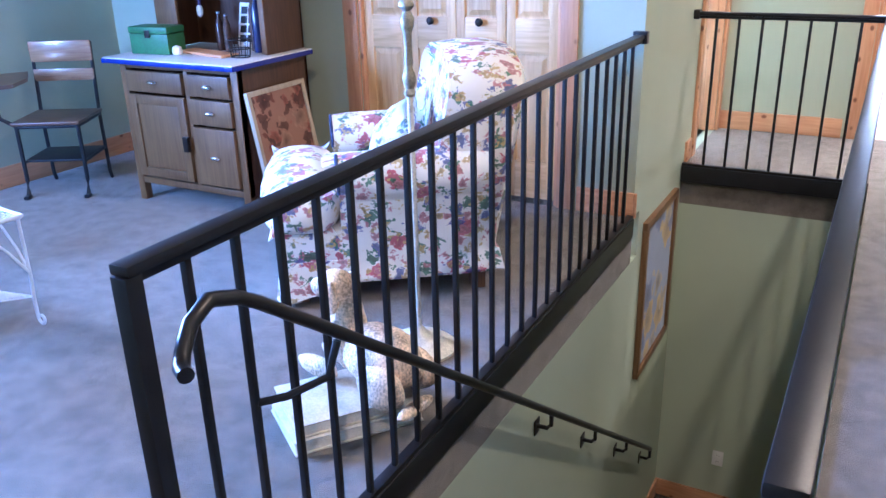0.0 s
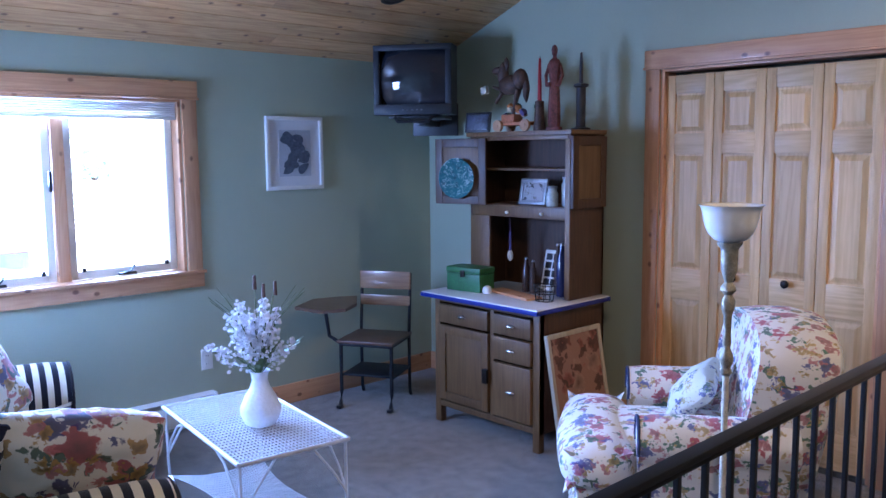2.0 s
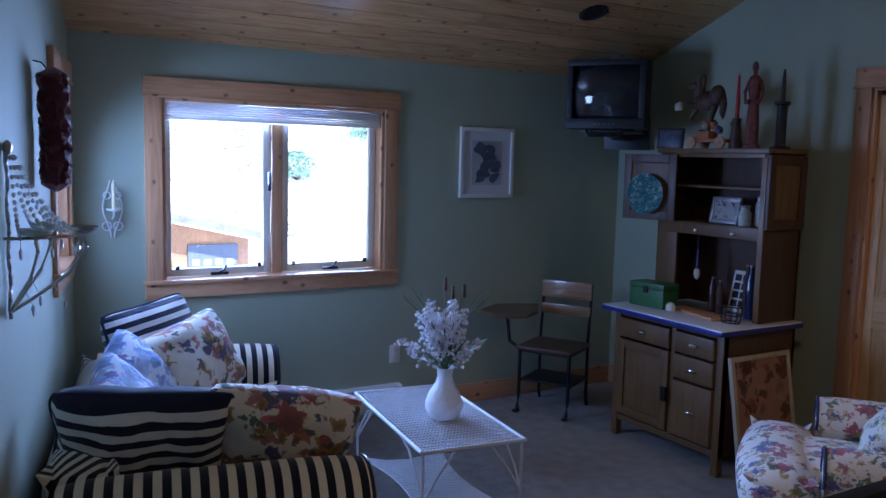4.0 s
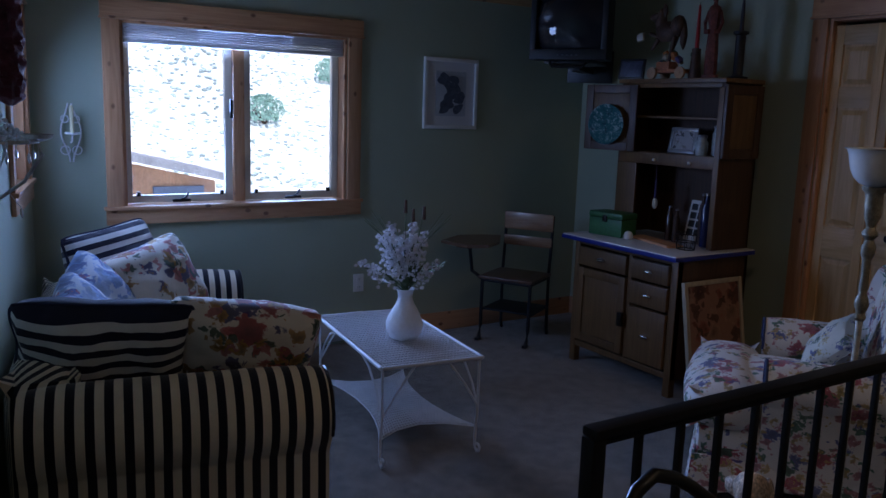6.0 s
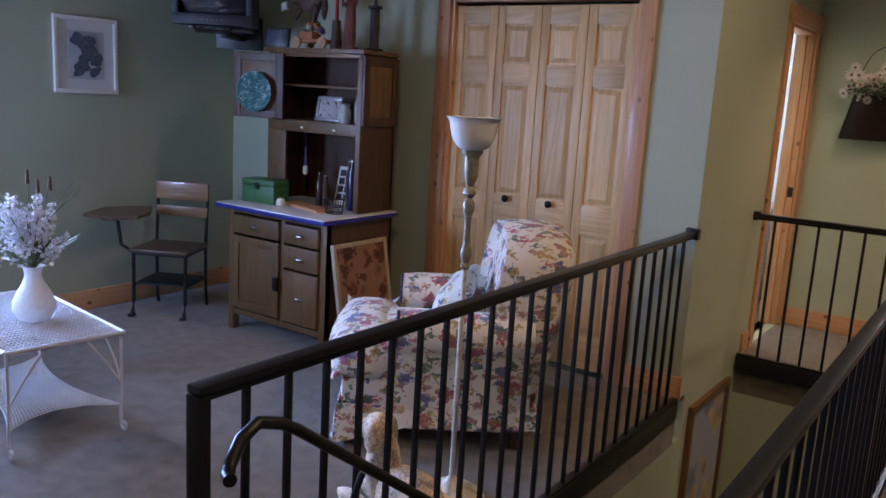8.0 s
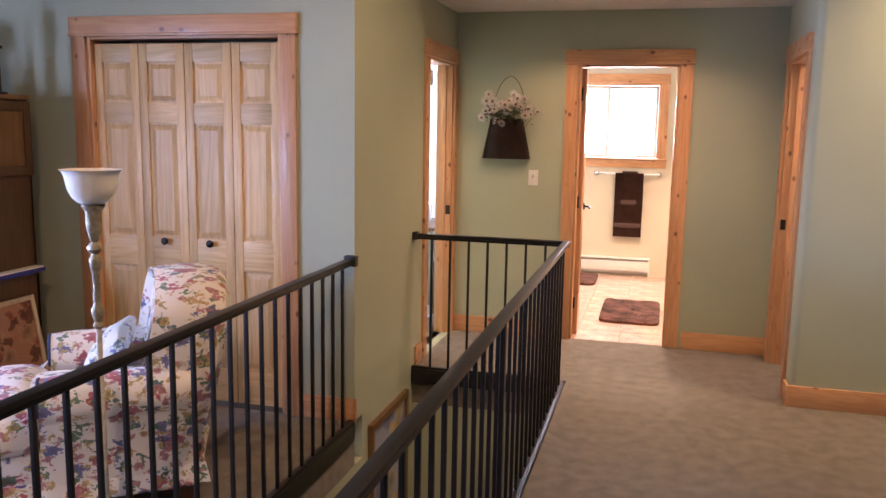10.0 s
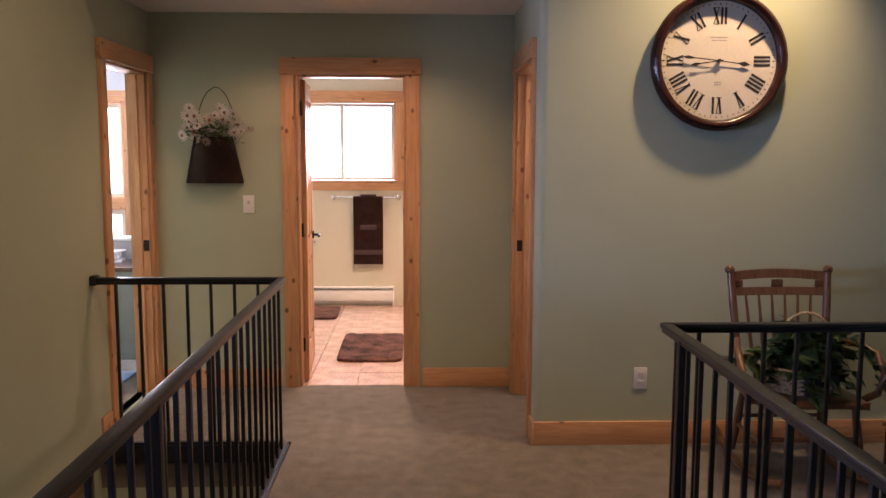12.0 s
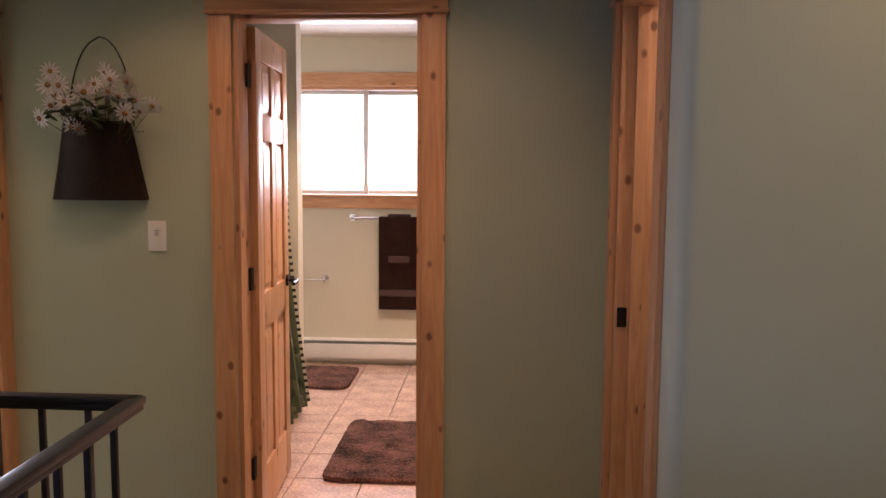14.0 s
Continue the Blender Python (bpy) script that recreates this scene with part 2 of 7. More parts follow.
PAINT = mat("sage_wall_paint", (0.42, 0.465, 0.345), 0.75, vary=0.035, scale=2.2, fine=240, bump=0.12, spec=0.3)
PAINT_BATH = mat("cream_wall_paint", (0.66, 0.62, 0.50), 0.7, vary=0.03, scale=2, fine=240, bump=0.1, spec=0.3)
PAINT_BEDROOM = mat("pale_blue_wall_paint", (0.62, 0.66, 0.70), 0.75, vary=0.03, scale=2, fine=240, bump=0.1)
CEIL_WHITE = mat("white_ceiling_paint", (0.74, 0.72, 0.68), 0.85, vary=0.03, scale=3, fine=300, bump=0.2)
CARPET = mat("brown_cut_pile_carpet", (0.175, 0.152, 0.125), 0.98, vary=0.34, scale=12, fine=260, bump=0.9, sheen=0.3, spec=0.1, dist=0.006)
PINE = wood("clear_pine_trim", (0.66, 0.365, 0.19), (0.52, 0.25, 0.115), 0.42, "Z", coat=0.15)
PINE_X = wood("clear_pine_trim_x", (0.66, 0.365, 0.19), (0.52, 0.25, 0.115), 0.42, "X", coat=0.15)
PINE_Y = wood("clear_pine_trim_y", (0.66, 0.365, 0.19), (0.52, 0.25, 0.115), 0.42, "Y", coat=0.15)
PINE_DOOR = wood("pale_pine_door", (0.74, 0.50, 0.235), (0.56, 0.33, 0.125), 0.42, "Z", ring=5, knots=False)
PLANK = wood("knotty_pine_plank", (0.70, 0.42, 0.19), (0.47, 0.23, 0.085), 0.30, "Y", coat=0.4, island=True)
BLACK_IRON = mat("black_powder_coated_steel", (0.016, 0.016, 0.018), 0.36, 0.3, vary=0.2, scale=12, fine=500, bump=0.05)
CHROME = mat("polished_chrome", (0.75, 0.75, 0.77), 0.12, 1.0, vary=0.04, bump=0)
DARK_BRONZE = mat("oil_rubbed_bronze", (0.03, 0.026, 0.024), 0.35, 0.7, vary=0.2, bump=0.05)
WHITE_PLASTIC = mat("white_plastic", (0.78, 0.77, 0.74), 0.35, vary=0.02, bump=0)
WHITE_ENAMEL = mat("white_enamelled_metal", (0.80, 0.79, 0.76), 0.4, vary=0.04, scale=10, fine=90, bump=0.08)
VINYL = mat("almond_window_sash", (0.72, 0.68, 0.58), 0.45, vary=0.03, bump=0.03)
GLASS = glass_mat("window_glass")
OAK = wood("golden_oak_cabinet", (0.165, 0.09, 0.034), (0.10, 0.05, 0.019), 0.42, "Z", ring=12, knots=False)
# The cabinet oak at half brightness: shade put into the colour.
OAK_SHADED = wood("shaded_oak_cabinet", (0.08, 0.037, 0.016), (0.045, 0.02, 0.009), 0.45, "Z", ring=12, knots=False)
DARKWOOD = wood("dark_walnut_stain", (0.16, 0.075, 0.035), (0.075, 0.032, 0.016), 0.35, "Z", ring=14, knots=False, coat=0.3)
TILE = mat("beige_stone_tile", (0.66, 0.46, 0.38), 0.22, vary=0.26, scale=7, fine=60, bump=0.1)
GROUT = mat("pale_grout", (0.58, 0.47, 0.38), 0.9, vary=0.08)
STRIPE_X = stripes("black_cream_awning_stripe", (0.78, 0.69, 0.53), (0.014, 0.014, 0.022), "X", 0.072)
STRIPE_Y = stripes("black_cream_awning_stripe_deep", (0.78, 0.69, 0.53), (0.014, 0.014, 0.022), "Y", 0.056)
STRIPE_XY = stripes("black_cream_awning_stripe_back", (0.78, 0.69, 0.53), (0.014, 0.014, 0.022), "XY", 0.056)
STRIPE_P = stripes("navy_white_pillow_stripe", (0.74, 0.72, 0.68), (0.02, 0.022, 0.045), "Z", 0.052, 0.5, swirl=0.12)
FLORAL = floral("floral_chintz", (0.78, 0.74, 0.68), 10.5, 0.045)
FLORAL_DENSE = floral("large_floral_pillow_print", (0.76, 0.70, 0.60), 7.0, 0.075, ((0.34, 0.04, 0.05), (0.05, 0.05, 0.17), (0.045, 0.09, 0.06), (0.50, 0.16, 0.15), (0.42, 0.24, 0.07)))
FLORAL_BLUE = floral("blue_white_watercolour_print", (0.70, 0.74, 0.82), 6.5, 0.12, ((0.45, 0.08, 0.14), (0.40, 0.50, 0.72), (0.12, 0.18, 0.44), (0.24, 0.36, 0.66), (0.34, 0.46, 0.72)))


# ---- shaping ----
def rect(bm, x0, x1, y0, y1, z0, z1, bevel=0.0, m=None):
    r = bmesh.ops.create_cube(bm, size=1)["verts"]
    for v in r:
        v.co = Vector((x0 + (v.co.x + 0.5) * (x1 - x0), y0 + (v.co.y + 0.5) * (y1 - y0), z0 + (v.co.z + 0.5) * (z1 - z0)))
    if bevel:
        es = list({e for v in r for e in v.link_edges})
        out = bmesh.ops.bevel(bm, geom=es, offset=bevel, segments=2, affect="EDGES", profile=0.6)
        r = list({v for f in out["faces"] for v in f.verts} | {v for v in r if v.is_valid})
    if m is not None:
        bmesh.ops.transform(bm, matrix=m, verts=[v for v in r if v.is_valid])
    return r


def rod(bm, a, b, r0, r1=None, seg=10):
    a, b = Vector(a), Vector(b)
    r1 = r0 if r1 is None else r1
    m = Matrix.Translation((a + b) / 2) @ (b - a).to_track_quat("Z", "Y").to_matrix().to_4x4()
    return bmesh.ops.create_cone(bm, cap_ends=True, segments=seg, radius1=r0, radius2=r1, depth=(b - a).length, matrix=m)["verts"]


def tube(bm, pts, r, seg=8, square=False):
    """A bar swept along a line of points."""
    pts = [Vector(p) for p in pts]
    rings = []
    n = 4 if square else seg
    for i, p in enumerate(pts):
        d = (pts[min(i + 1, len(pts) - 1)] - pts[max(i - 1, 0)]).normalized()
        up = Vector((0, 0, 1)) if abs(d.z) < 0.95 else Vector((0, 1, 0))
        s = d.cross(up).normalized()
        u = s.cross(d)
        off = math.pi / 4 if square else 0
        rr = r[i] if isinstance(r, (list, tuple)) else r
        rings.append([bm.verts.new(p + (s * math.cos(off + 2 * math.pi * k / n) + u * math.sin(off + 2 * math.pi * k / n)) * rr) for k in range(n)])
    for a, b in zip(rings, rings[1:]):
        for k in range(n):
            bm.faces.new((a[k], a[(k + 1) % n], b[(k + 1) % n], b[k]))
    bm.faces.new(list(reversed(rings[0])))
    bm.faces.new(rings[-1])


def lathe(bm, profile, seg=24, c=(0, 0, 0), wave=None):
    """Turned body from (radius, height) pairs."""
    rings = []
    for r, z in profile:
        ring = []
        for k in range(seg):
            a = 2 * math.pi * k / seg
            q = max(r, 0.0005) * (1 + (wave(a, z) if wave else 0))
            ring.append(bm.verts.new((c[0] + q * math.cos(a), c[1] + q * math.sin(a), c[2] + z)))
        rings.append(ring)
    for a, b in zip(rings, rings[1:]):
        for k in range(seg):
            bm.faces.new((a[k], a[(k + 1) % seg], b[(k + 1) % seg], b[k]))
    bm.faces.new(list(reversed(rings[0])))
    bm.faces.new(rings[-1])


def blob(bm, c, s, sub=2, rough=0.0, seed=0.0):
    r = bmesh.ops.create_icosphere(bm, subdivisions=sub, radius=1)["verts"]
    for v in r:
        k = 1 + rough * noise.noise(v.co * 2.3 + Vector((seed, seed * 1.7, 0)))
        v.co = Vector((c[0] + v.co.x * s[0] * k, c[1] + v.co.y * s[1] * k, c[2] + v.co.z * s[2] * k))
    return r


def cushion(bm, w, h, d, pinch=0.75, seed=0.0, n=20):
    """A stuffed pillow in the xz plane, thick along y, with pulled-out corners."""
    grid = {}
    for side in (1, -1):
        for i in range(n + 1):
            for j in range(n + 1):
                u, v = 2 * i / n - 1, 2 * j / n - 1
                edge = i in (0, n) or j in (0, n)
                if side == -1 and edge:
                    grid[(side, i, j)] = grid[(1, i, j)]
                    continue
                x = u * w / 2 * (1 - (1 - pinch) * 0.35 * (1 - v * v))
                z = v * h / 2 * (1 - (1 - pinch) * 0.35 * (1 - u * u))
                soft = 1 - 0.10 * (u * v) ** 4
                x, z = x * soft, z * soft
                t = ((1 - u ** 2) * (1 - v ** 2)) ** 0.36 * d / 2
                t *= 1 + 0.26 * noise.noise(Vector((u * 1.7 + seed, v * 1.7, side + seed))) + 0.10 * noise.noise(Vector((u * 5 + seed, v * 5, side)))
                grid[(side, i, j)] = bm.verts.new((x + 0.012 * noise.noise(Vector((u * 2, v * 2, seed))), side * t, z))
    for side in (1, -1):
        for i in range(n):
            for j in range(n):
                q = [grid[(side, i, j)], grid[(side, i + 1, j)], grid[(side, i + 1, j + 1)], grid[(side, i, j + 1)]]
                bm.faces.new(q if side == -1 else list(reversed(q)))


def part(name, bm, material, parent=None, label="", smooth=True):
    bmesh.ops.recalc_face_normals(bm, faces=bm.faces)
    me = bpy.data.meshes.new(name)
    bm.to_mesh(me)
    bm.free()
    me.materials.append(material)
    if smooth:
        me.shade_smooth()
        try:
            me.set_sharp_from_angle(angle=radians(38))
        except AttributeError:
            pass
    ob = new(name, me)
    if parent is not None:
        ob.parent = parent
    if label:
        ob["label"] = label
    return ob


def thing(name, label, category, at=(0, 0, 0), rz=0.0, group="", kind=""):
    ob = new(name)
    ob.empty_display_size = 0.1
    ob.matrix_world = pose(*at, 0, 0, rz)
    return tagged(ob, label, category, group, kind)


def solid(name, boxes, material, label="", category="", kind="structure", bevel=0.0, smooth=False):
    bm = bmesh.new()
    for b in boxes:
        rect(bm, *b, bevel)
    ob = part(name, bm, material, None, label, smooth)
    return tagged(ob, label, category, kind=kind)


def add_box(name, b, material, parent, label="", bevel=0.003, m=None):
    bm = bmesh.new()
    rect(bm, *b, bevel, m)
    return part(name, bm, material, parent, label, True)


# ---- large structure ----
XW, YC, XL, YH, XR, YB, YBW, HC = -4.58, 4.04, -1.065, 5.05, 1.268, 6.175, 9.15, 2.44
SLOPE, EAVE = 0.39, 2.225
WA = (XW, 0.355)                      # corner of the west and south walls
WU = Vector((1, -0.2, 0)).normalized()


def roof(x):
    return EAVE + SLOPE * (x - XW) if x < 0.4 else EAVE + SLOPE * (0.4 - XW) - SLOPE * (x - 0.4)


# floors with the two stair openings
solid("floor", [(-4.9, XL, -0.9, YC, -0.25, 0), (XL, -0.04, -2.2, 0.98, -0.25, 0), (XL, -0.04, 5.12, 6.21, -0.25, 0),
                (-0.04, 1.64, -2.2, 6.21, -0.25, 0), (1.64, 4.2, 3.9, 6.21, -0.25, 0), (1.64, 4.2, -2.2, 1.0, -0.25, 0), (-4.9, XL, -2.2, -0.9, -0.25, 0)],
      CARPET, "brown cut-pile carpet covering the loft and landing", "floor")
solid("floor_bedroom", [(-5.2, XL - 0.06, YC + 0.12, 9.2, -0.2, 0)], CARPET, "beige carpet in the side room", "floor")
solid("floor_bath_base", [(-1.1, 1.9, 6.21, 9.3, -0.2, -0.012)], GROUT, "pale grout under the bathroom tiles", "floor")
solid("floor_side_room", [(XR + 0.12, 4.2, 5.2, 6.21, -0.2, 0.001)], CARPET, "brown carpet of the room off the hall", "floor")
solid("floor_lower", [(-1.3, 4.2, 0.2, 6.4, -2.65, -2.45)], CARPET, "brown carpet at the foot of the stairs", "floor")

# west wall with its window opening
WY0, WY1, WZ0, WZ1 = 0.805, 2.125, 0.93, 1.925
solid("wall_west", [(XW - 0.16, XW, -0.6, WY0, 0, 2.5), (XW - 0.16, XW, WY1, YC + 0.12, 0, 2.5), (XW - 0.16, XW, WY0, WY1, 0, WZ0), (XW - 0.16, XW, WY0, WY1, WZ1, 2.5)],
      PAINT, "sage-painted wall of the loft with a wide window", "wall")
# north wall with the closet opening
CX0, CX1, CZ = -2.655, -1.475, 2.062
solid("wall_north", [(XW, CX0, YC, YC + 0.12, 0, 4.2), (CX1, XL, YC, YC + 0.12, 0, 4.2), (CX0, CX1, YC, YC + 0.12, CZ, 4.2)],
      PAINT, "sage-painted gable wall of the loft around the closet", "wall")
# stair and hall west wall, down to the lower floor
DY0, DY1, DZ = 5.395, 6.085, 2.062
solid("wall_stair_west", [(XL - 0.12, XL, YC + 0.12, DY0, -2.45, 4.2), (XL - 0.12, XL, DY1, YB, -2.45, 4.2), (XL - 0.12, XL, DY0, DY1, DZ, 4.2), (XL - 0.12, XL, DY0, DY1, -2.45, 0.0),
                          (XL - 0.12, XL, 0.2, YC + 0.12, -2.45, -0.252)],
      PAINT, "sage-painted wall beside the stairs and hall", "wall")
BX0, BX1 = -0.145, 0.568
solid("wall_bath", [(XL - 0.12, BX0, YB, YB + 0.12, 0, HC + 0.3), (BX1, XR + 0.12, YB, YB + 0.12, 0, HC + 0.3), (BX0, BX1, YB, YB + 0.12, DZ, HC + 0.3)],
      PAINT, "sage-painted end wall of the hall around the bathroom door", "wall")
RY0, RY1 = 5.26, 5.985
solid("wall_hall_east", [(XR, XR + 0.12, YH + 0.12, RY0, 0, HC + 0.3), (XR, XR + 0.12, RY1, YB, 0, HC + 0.3), (XR, XR + 0.12, RY0, RY1, DZ, HC + 0.3)],
      PAINT, "sage-painted side wall of the hall", "wall")
_bm = bmesh.new()
rect(_bm, XR, 4.2, YH, YH + 0.12, 0, 4.2)
_e = [e for e in _bm.edges if all(abs(v.co.x - XR) < 1e-4 and abs(v.co.y - YH) < 1e-4 for v in e.verts)]
bmesh.ops.bevel(_bm, geom=_e, offset=0.045, segments=6, affect="EDGES", profile=0.5)
tagged(part("wall_clock", _bm, PAINT, None, "", True), "sage-painted landing wall with a rounded corner", "wall", kind="structure")
solid("wall_header", [(XL, XR, YH, YH + 0.1, HC, 4.2)], PAINT, "sage-painted wall above the hall opening", "wall")
solid("wall_east", [(4.08, 4.2, -2.2, YH, -2.45, 4.2)], PAINT, "sage-painted east wall of the landing", "wall")
solid("wall_south_back", [(-0.2, 4.2, -2.2, -2.08, -0.2, 4.2)], PAINT, "sage-painted wall behind the landing", "wall")
# Out of view; closes the gap where skylight leaked in.
solid("wall_light_stop", [(-0.2, -0.085, -2.08, -0.66, 0, 4.2)], PAINT, "unseen wall added behind the landing to stop light leaking in", "wall")
solid("wall_lower_north", [(XL, 1.7, 5.12, 5.24, -2.45, -0.25)], PAINT, "sage-painted wall at the foot of the stairs", "wall")
solid("wall_stair_east", [(-0.04, 0.08, 0.98, 5.12, -2.45, -0.25)], PAINT, "sage-painted inner wall of the stairwell", "wall")
solid("wall_stair_south", [(XL, 0.08, 0.2, 0.32, -2.45, -0.25)], PAINT, "sage-painted wall under the top step", "wall")
solid("wall_well_east", [(1.64, 4.2, 3.9, 4.02, -2.45, -0.25), (1.64, 1.76, 1.0, 3.9, -2.45, -0.25), (1.64, 4.2, 0.88, 1.0, -2.45, -0.25)], PAINT, "sage-painted sides of the second stairwell", "wall")

# slanted south wall with a window near the corner
_sm = Matrix.Translation((WA[0], WA[1], 0)) @ Matrix.Rotation(math.atan2(WU.y, WU.x), 4, "Z")
S0, S1, SZ0, SZ1 = 0.16, 0.74, 1.10, 1.95
_bm = bmesh.new()
for b in ((-0.3, S0, -0.14, 0, 0, 2.6), (S1, 4.6, -0.14, 0, 0, 4.2), (S0, S1, -0.14, 0, 0, SZ0), (S0, S1, -0.14, 0, SZ1, 3.0)):
    rect(_bm, *b, 0, _sm)
tagged(part("wall_south", _bm, PAINT, None, "", False), "sage-painted slanting wall behind the sofa", "wall", kind="structure")

# planked cathedral ceiling, one mesh
_bm = bmesh.new()
_w = 0.134
for side in (0, 1):
    count = 41 if side == 0 else 30
    for i in range(count):
        x = XW - 0.16 + i * _w * 0.93169 if side == 0 else 0.4 + i * _w * 0.93169
        x1 = x + (_w - 0.006) * 0.93169
        if side == 0 and x1 > 0.4:
            x1 = 0.4
        if x >= x1:
            continue
        z0, z1 = roof(x), roof(x1)
        cut = -2.2 + (i * 0.731) % 2.4
        ends = [-2.2, cut + 0.9, cut + 3.4, 6.0]
        for y0, y1 in zip(ends, ends[1:]):
            if y1 - y0 < 0.05:
                continue
            vs = [_bm.verts.new(p) for p in ((x, y0 + 0.001, z0), (x1, y0 + 0.001, z1), (x1, y1 - 0.001, z1), (x, y1 - 0.001, z0),
                                             (x, y0 + 0.001, z0 + 0.03), (x1, y0 + 0.001, z1 + 0.03), (x1, y1 - 0.001, z1 + 0.03), (x, y1 - 0.001, z0 + 0.03))]
            for f in ((3, 2, 1, 0), (4, 5, 6, 7), (0, 1, 5, 4), (1, 2, 6, 5), (2, 3, 7, 6), (3, 0, 4, 7)):
                _bm.faces.new([vs[k] for k in f])
tagged(part("ceiling", _bm, PLANK, None, "", False), "knotty pine plank cathedral ceiling", "ceiling", kind="structure")
_bm = bmesh.new()
for xa, xb in ((XW - 0.2, 0.4), (0.4, 4.3)):
    vs = [_bm.verts.new(p) for p in ((xa, -2.3, roof(xa) + 0.034), (xb, -2.3, roof(xb) + 0.034), (xb, 6.1, roof(xb) + 0.034), (xa, 6.1, roof(xa) + 0.034))]
    ws = [_bm.verts.new(v.co + Vector((0, 0, 0.1))) for v in vs]
    _bm.faces.new(vs)
    _bm.faces.new(ws)
    for k in range(4):
        _bm.faces.new((vs[k], vs[(k + 1) % 4], ws[(k + 1) % 4], ws[k]))
tagged(part("roof_deck", _bm, OAK_SHADED, None, "", False), "dark roof deck above the planks", "roof", kind="structure")
solid("ceiling_hall", [(XL, XR, YH + 0.1, YB, HC, HC + 0.1)], CEIL_WHITE, "white flat ceiling of the hall", "ceiling")
solid("ceiling_bath", [(-1.18, 1.9, YB + 0.12, 9.3, HC, HC + 0.1)], CEIL_WHITE, "white ceiling of the bathroom", "ceiling")
solid("ceiling_bedroom", [(-5.2, XL - 0.12, YC + 0.12, 9.2, HC, HC + 0.1)], CEIL_WHITE, "white ceiling of the side room", "ceiling")
solid("ceiling_side_room", [(XR + 0.12, 4.2, YH + 0.12, YB + 0.12, HC, HC + 0.1)], CEIL_WHITE, "white ceiling of the room off the hall", "ceiling")
solid("ceiling_lower", [(0.08, 1.64, 0.2, 6.4, -0.4, -0.26)], CEIL_WHITE, "white ceiling of the lower floor", "ceiling")
solid("wall_side_room", [(2.6, 2.72, YH + 0.12, YB + 0.12, 0, HC), (XR + 0.12, 2.6, YB + 0.12, YB + 0.2, 0, HC)], PAINT_BATH, "cream wall of the room off the hall", "wall")

# bathroom and side room shells
BWX0, BWX1, BWZ0, BWZ1 = -0.67, 0.43, 1.275, 2.08
solid("wall_bath_north", [(-1.18, BWX0, YBW, YBW + 0.14, 0, HC), (BWX1, 1.9, YBW, YBW + 0.14, 0, HC), (BWX0, BWX1, YBW, YBW + 0.14, 0, BWZ0), (BWX0, BWX1, YBW, YBW + 0.14, BWZ1, HC)],
      PAINT_BATH, "cream bathroom wall under a sliding window", "wall")
solid("wall_bath_sides", [(-1.18, -1.08, YB + 0.12, YBW, 0, HC), (1.25, 1.35, YB + 0.12, YBW, 0, HC)], PAINT_BATH, "cream side walls of the bathroom", "wall")
solid("wall_bath_tub", [(-1.08, -0.335, 7.96, 8.08, 0, HC)], PAINT_BATH, "cream partition at the end of the bath", "wall")
DWX0, DWX1 = -4.1, -2.2
solid("wall_bedroom_north", [(-5.2, DWX0, 8.9, 9.04, 0, HC), (DWX1, -1.19, 8.9, 9.04, 0, HC), (DWX0, DWX1, 8.9, 9.04, 0, 0.62), (DWX0, DWX1, 8.9, 9.04, 2.05, HC)],
      PAINT_BEDROOM, "pale blue wall of the side room with windows", "wall")
solid("wall_bedroom_east", [(-1.21, -1.185, YB + 0.002, 8.9, 0, HC)], PAINT_BEDROOM, "pale blue partition of the side room", "wall")
solid("wall_bedroom_west", [(-5.2, -5.08, YC + 0.12, 8.9, 0, HC)], PAINT_BEDROOM, "pale blue side wall of the side room", "wall")
solid("wall_closet", [(CX0 - 0.3, CX1 + 0.3, YC + 0.7, YC + 0.78, 0, 2.4), (CX0 - 0.3, CX0 - 0.22, YC + 0.12, YC + 0.7, 0, 2.4), (CX1 + 0.22, CX1 + 0.3, YC + 0.12, YC + 0.7, 0, 2.4),
                      (CX0 - 0.3, CX1 + 0.3, YC + 0.12, YC + 0.78, 2.4, 2.43)], PAINT, "plain inside of the closet", "wall")


# ---- openings: casings, windows, doors ----
def casing(parent, w, z0, z1, depth, cw=0.09, sill=False):
    """Flat pine casing with a head board, and the lining of the opening. Local x runs along the wall, -y into the room."""
    add_box("casing_side", (-cw, -0.002, -0.019, 0.0, z0 if not sill else z0 - 0.002, z1), PINE, parent)
    add_box("casing_side", (w + 0.002, w + cw, -0.019, 0.0, z0 if not sill else z0 - 0.002, z1), PINE, parent)
    add_box("casing_head", (-cw - 0.006, w + cw + 0.006, -0.026, 0.0, z1 + 0.002, z1 + 0.1), PINE_X, parent)
    add_box("casing_bead", (-cw - 0.012, w + cw + 0.012, -0.032, 0.0, z1 - 0.006, z1 + 0.008), PINE_X, parent, bevel=0.004)
    add_box("jamb", (0.0, 0.018, 0.0, depth, z0, z1 - 0.002), PINE, parent)
    add_box("jamb", (w - 0.018, w, 0.0, depth, z0, z1 - 0.002), PINE, parent)
    add_box("jamb_head", (0.018, w - 0.018, 0.0, depth, z1 - 0.02, z1 - 0.002), PINE_X, parent)
    if sill:
        add_box("apron", (-cw - 0.006, w + cw + 0.006, -0.02, 0.0, z0 - 0.092, z0 - 0.012), PINE_X, parent)
        add_box("sill", (-cw - 0.016, w + cw + 0.016, -0.034, depth, z0 - 0.012, z0 + 0.008), PINE_X, parent, bevel=0.005)


def pane(parent, b):
    bm = bmesh.new()
    rect(bm, *b)
    ob = part("pane", bm, GLASS, parent, "", False)
    ob.visible_shadow = False
    return ob


